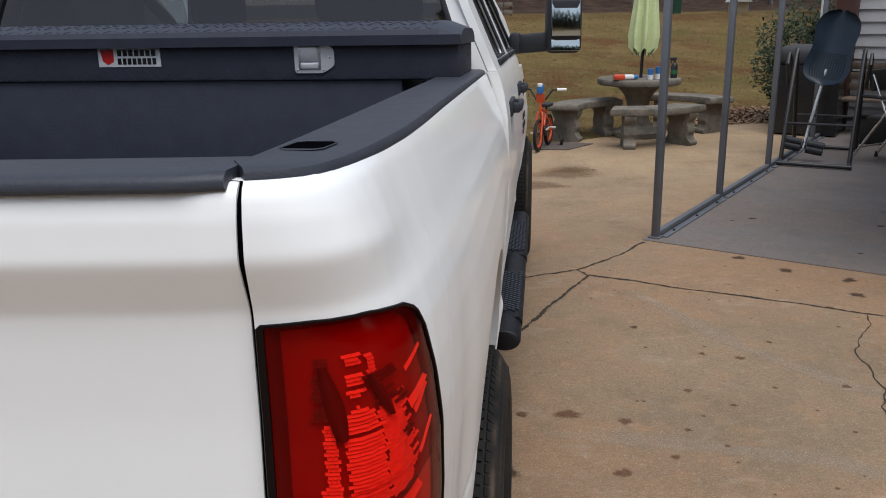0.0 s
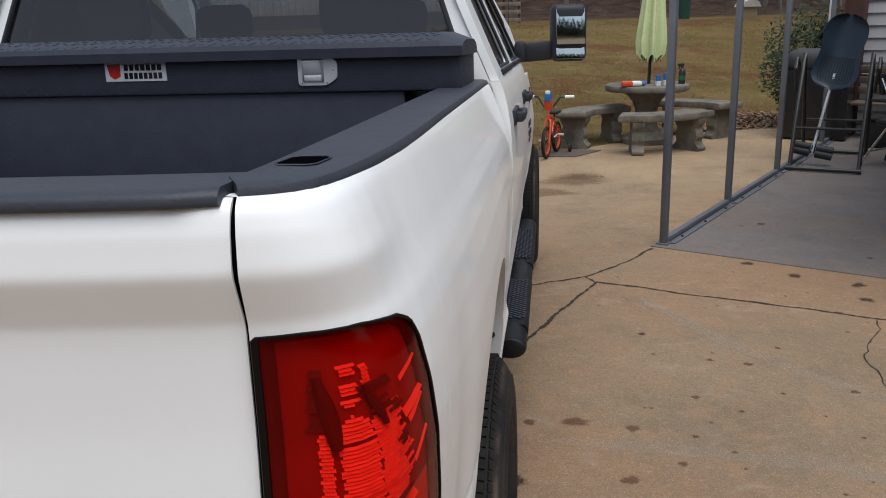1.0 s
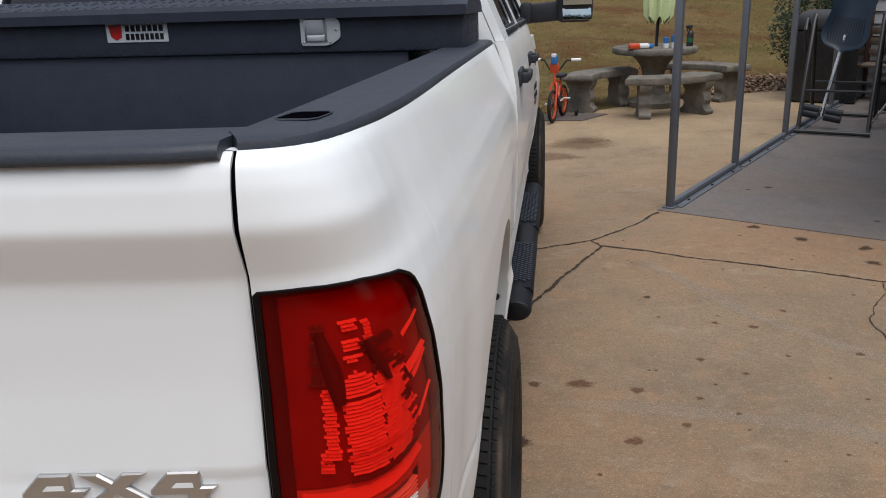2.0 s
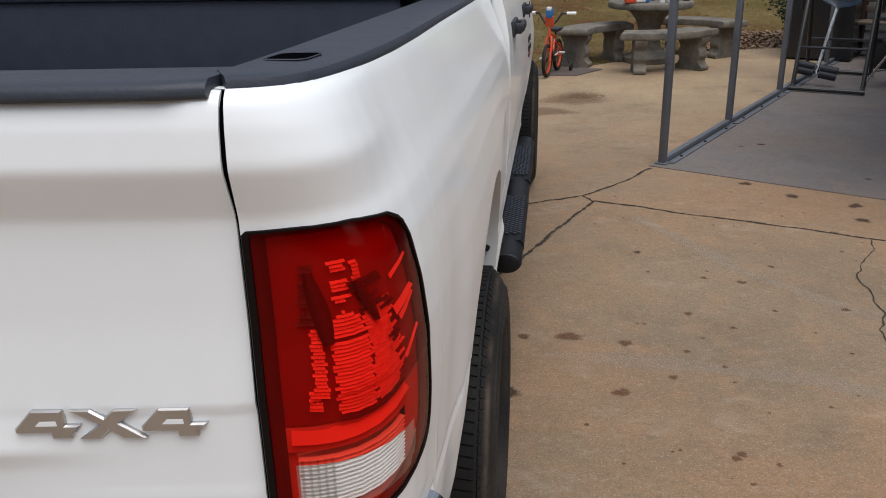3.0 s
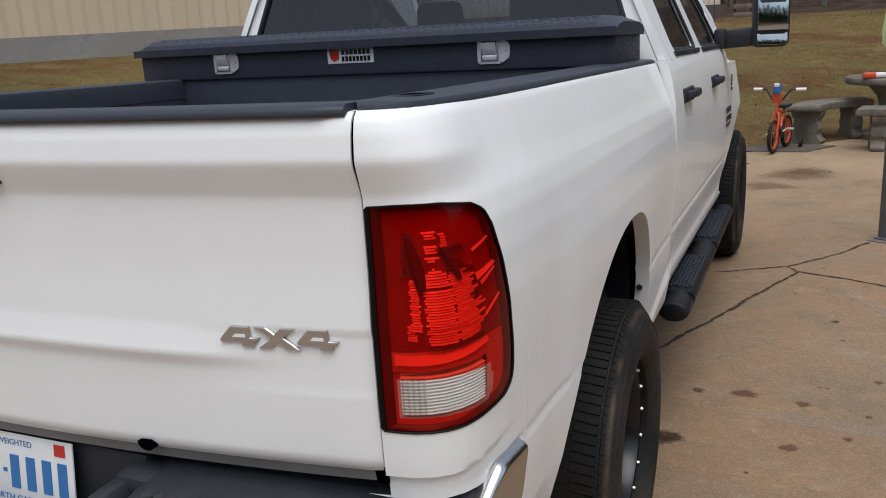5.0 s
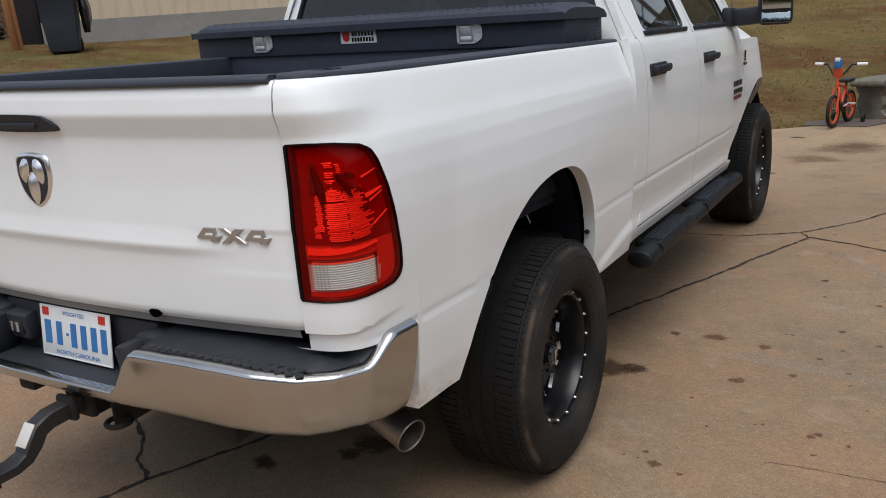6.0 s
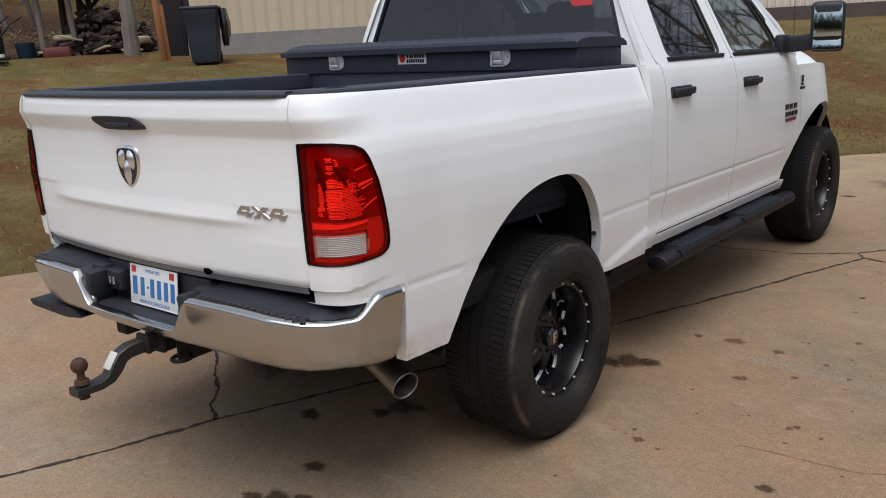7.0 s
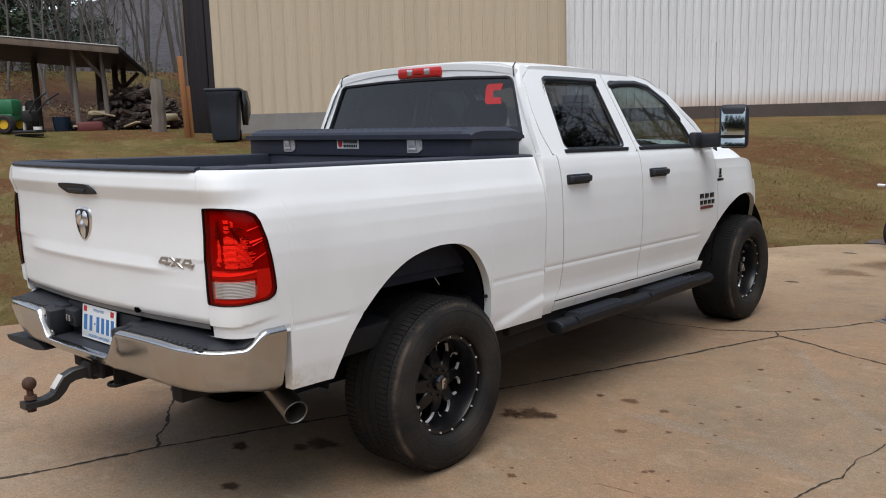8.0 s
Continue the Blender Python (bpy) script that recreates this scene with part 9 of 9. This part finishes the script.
TREES = [bare_tree(k, h, r, lv) for k, (h, r, lv) in enumerate(((13, 0.11, 4), (16, 0.14, 4), (11, 0.08, 4), (18, 0.12, 3)))]


def plant_tree(x, y, kind, scale, turn):
    t = thing("bare_tree", "leafless grey-brown tree at the edge of the woods", "tree", pose(*on_lawn(x, y), 0, 0, turn) @ Matrix.Diagonal((scale, scale, scale, 1)), "bare trees")
    for name, me in zip(("trunk", "crown"), TREES[kind]):
        ob = new(name, me)
        ob.parent = t
    return t


rnd = random.Random(31)
# woods beyond the crest of the lawn
for k in range(96):
    x = rnd.uniform(-12, 28)
    y = rnd.uniform(39.5, 60)
    plant_tree(x, y, rnd.randrange(4), rnd.uniform(0.8, 1.25), rnd.uniform(0, 360))
# woods past the shed
for k in range(26):
    az, d = rnd.uniform(52, 84), rnd.uniform(42, 68)
    x, y = away(az, d)
    plant_tree(x, y, rnd.randrange(4), rnd.uniform(0.7, 1.2), rnd.uniform(0, 360))


# young trees and saplings on the bank
for k in range(84):
    az, d = rnd.uniform(55, 74), rnd.uniform(28, 46)
    plant_tree(*away(az, d), rnd.randrange(3), rnd.uniform(0.26, 0.50), rnd.uniform(0, 360))


# woods on the far side of the yard, seen only in paint, glass and mirrors
for k in range(26):
    a, d = rnd.uniform(-185, -95), rnd.uniform(44, 70)
    plant_tree(*away(a, d), rnd.randrange(4), rnd.uniform(0.8, 1.2), rnd.uniform(0, 360))


def evergreen(x, y, h, seed):
    t = thing("pine_tree", "dark green pine tree at the edge of the woods", "tree", pose(*on_lawn(x, y), 0, 0, seed * 50), "pine trees")
    bm = bmesh.new()
    tube(bm, [(0, 0, -0.2), (0.1, 0, h * 0.5), (0, 0.05, h)], [0.22, 0.14, 0.03], 8)
    part("trunk", bm, M_BARK, t)
    bm = bmesh.new()
    rn = random.Random(seed)
    for k in range(26):
        z = h * (0.10 + 0.87 * k / 26)
        rad = 0.24 * h * (1 - 0.85 * k / 26) * rn.uniform(0.7, 1.1)
        a = rn.uniform(0, math.tau)
        leaf_cloud(bm, (rad * 0.7 * math.cos(a), rad * 0.7 * math.sin(a), z), (rad * 0.75, rad * 0.75, 0.45), 420, 0.11, seed * 40 + k, 0.2)
    part("crown", bm, M_NEEDLES, t)
    return t


pines = []
for k, (az, d, h) in enumerate(((69.5, 36, 12), (66.8, 40, 13), (64.6, 44, 12), (68, 32, 9))):
    pines.append(evergreen(*away(az, d), h, k + 1))
rnd = random.Random(61)
# a thick stand of unseen pines added across the yard, and a few past the house, for paint and glass to mirror
for k in range(44):
    a, d, grown = -192 + 102 * (k + rnd.random()) / 44, rnd.uniform(27, 33) if k % 2 else rnd.uniform(35, 46), rnd.uniform(1.0, 1.35)
    copy_thing(pines[k % 4], pose(*on_lawn(*away(a, d)), 0, 0, rnd.uniform(0, 360)) @ Matrix.Diagonal((grown, grown, grown, 1)))
for x, y in ((15.5, 13.5), (17.0, 17.5), (12.2, 23.5), (11.8, 26.0), (13.5, 29.0), (14.8, 31.5), (15.0, 22.0), (16.0, 9.5), (20.5, 14.5)):
    copy_thing(pines[rnd.randrange(3)], pose(*on_lawn(x, y), 0, 0, rnd.uniform(0, 360)) @ Matrix.Diagonal((1.2, 1.2, 1.2, 1)))

# undergrowth on the bank past the shed
rnd = random.Random(52)
bm = bmesh.new()
for k in range(70):
    az, d = rnd.uniform(55, 78), rnd.uniform(26.5, 36)
    x, y = away(az, d)
    leaf_cloud(bm, on_lawn(x, y, 0.2), (rnd.uniform(0.5, 1.1), rnd.uniform(0.5, 1.1), rnd.uniform(0.25, 0.7)), 260, 0.032, k, 0.2)
tagged(new("undergrowth", mesh_of(bm, "undergrowth", M_BRUSH, smooth=False)), "yellow-green scrubby undergrowth on the bank", "undergrowth", kind="stuff")

# leaf litter under the shrub and along the slab's far edge
rnd = random.Random(44)
bm = bmesh.new()
for k in range(2600):
    x, y = 3.05 + rnd.uniform(0, 1.9), 11.35 + rnd.uniform(0, 1.1)
    y += 0.52 * (x - 3.05) * 0.6
    s = rnd.uniform(0.015, 0.035)
    z = max(0.004, lawn_height(x, y) + 0.012) + rnd.uniform(0, 0.035)
    a = rnd.uniform(0, math.tau)
    tip = rnd.uniform(-0.5, 0.5)
    q = [bm.verts.new((x + s * math.cos(a + j * math.pi / 2) * (1 if j % 2 else 0.6), y + s * math.sin(a + j * math.pi / 2), z + s * tip * (1, 0, -1, 0)[j])) for j in range(4)]
    bm.faces.new(q)
tagged(new("leaf_litter", mesh_of(bm, "leaf_litter", M_LITTER, smooth=False)), "dry brown fallen leaves along the paving edge", "leaves", kind="stuff")

# grass: short dry blades over the near lawn
rnd = random.Random(77)
verts, faces = [], []
count = 0
while count < 62000:
    if rnd.random() < 0.62:
        x, y = rnd.uniform(-3.0, 7.0), 8.2 + 19 * rnd.random() ** 1.6
    else:
        x, y = away(rnd.uniform(8, 72), 6 + 20 * rnd.random())
    d = beyond(x, y)
    if d < 0.02 or (x > 3.2 and y < 12.6 and d < 0.8):
        continue
    clump = noise.noise((x * 0.9, y * 0.9, 3)) + 0.5 * noise.noise((x * 3, y * 3, 1))
    if clump < -0.28 and rnd.random() < 0.75:
        continue
    count += 1
    z = lawn_height(x, y)
    h = rnd.uniform(0.012, 0.032) * (1 + 0.6 * max(0, clump))
    a = rnd.uniform(0, math.tau)
    w = rnd.uniform(0.004, 0.009)
    lx, ly = rnd.gauss(0, 0.028), rnd.gauss(0, 0.028)
    i = len(verts)
    verts += [(x - w * math.cos(a), y - w * math.sin(a), z - 0.01), (x + w * math.cos(a), y + w * math.sin(a), z - 0.01), (x + lx, y + ly, z + h)]
    faces.append((i, i + 1, i + 2))
me = bpy.data.meshes.new("grass")
me.from_pydata(verts, [], faces)
me.materials.append(M_BLADE)
tagged(new("grass", me), "short dry winter grass blades on the lawn", "grass", kind="stuff")

# ---- far things on the crest ----
EYE0 = (1.10, -0.70)
x, y = away(-12.1, 36, EYE0)
kennel = thing("small_kennel", "small tan box kennel with a pale gambrel roof", "kennel", pose(*on_lawn(x, y), 0, 0, 10))
bm = bmesh.new()
box(bm, (0, 0, 0.20), (0.60, 0.55, 0.44), 0.02)
part("box", bm, M_CREAM, kennel)
bm = bmesh.new()
prism(bm, [(-0.38, 0.40), (0.38, 0.40), (0.26, 0.60), (0.0, 0.68), (-0.26, 0.60)], lambda a, b, d: (a, d - 0.42, b), 0.84)
part("roof", bm, M_SKYWHITE, kennel)
x, y = away(-8.35, 34, EYE0)
M_BARREL = plain("dark_green_plastic", (0.02, 0.07, 0.045), 0.5, vary=0.15)
bm = bmesh.new()
lathe(bm, [(0.0, 0.0005), (0.0, 0.20), (0.9, 0.24), (0.92, 0.27), (1.0, 0.25), (1.05, 0.0005)], 20, "z")
ob = solid("green_barrel", bm, M_BARREL, "green plastic barrel at the edge of the woods", "barrel")
ob.matrix_basis = pose(*on_lawn(x, y))
x, y = away(3.1, 34, EYE0)
crate = thing("pallet_stack", "weathered grey wooden pallets leaning by the woods", "pallets", pose(*on_lawn(x, y), 0, 0, 5))
for k in range(6):
    bm = bmesh.new()
    box(bm, (0, 0, 0.12 + 0.30 * k), (1.3, 0.10, 0.16), 0.01)
    part("slat", bm, M_GREYPOST, crate)
for xx in (-0.6, 0.0, 0.6):
    bm = bmesh.new()
    box(bm, (xx, 0.08, 0.95), (0.09, 0.08, 1.9), 0.01)
    part("upright", bm, M_OLDWOOD, crate)
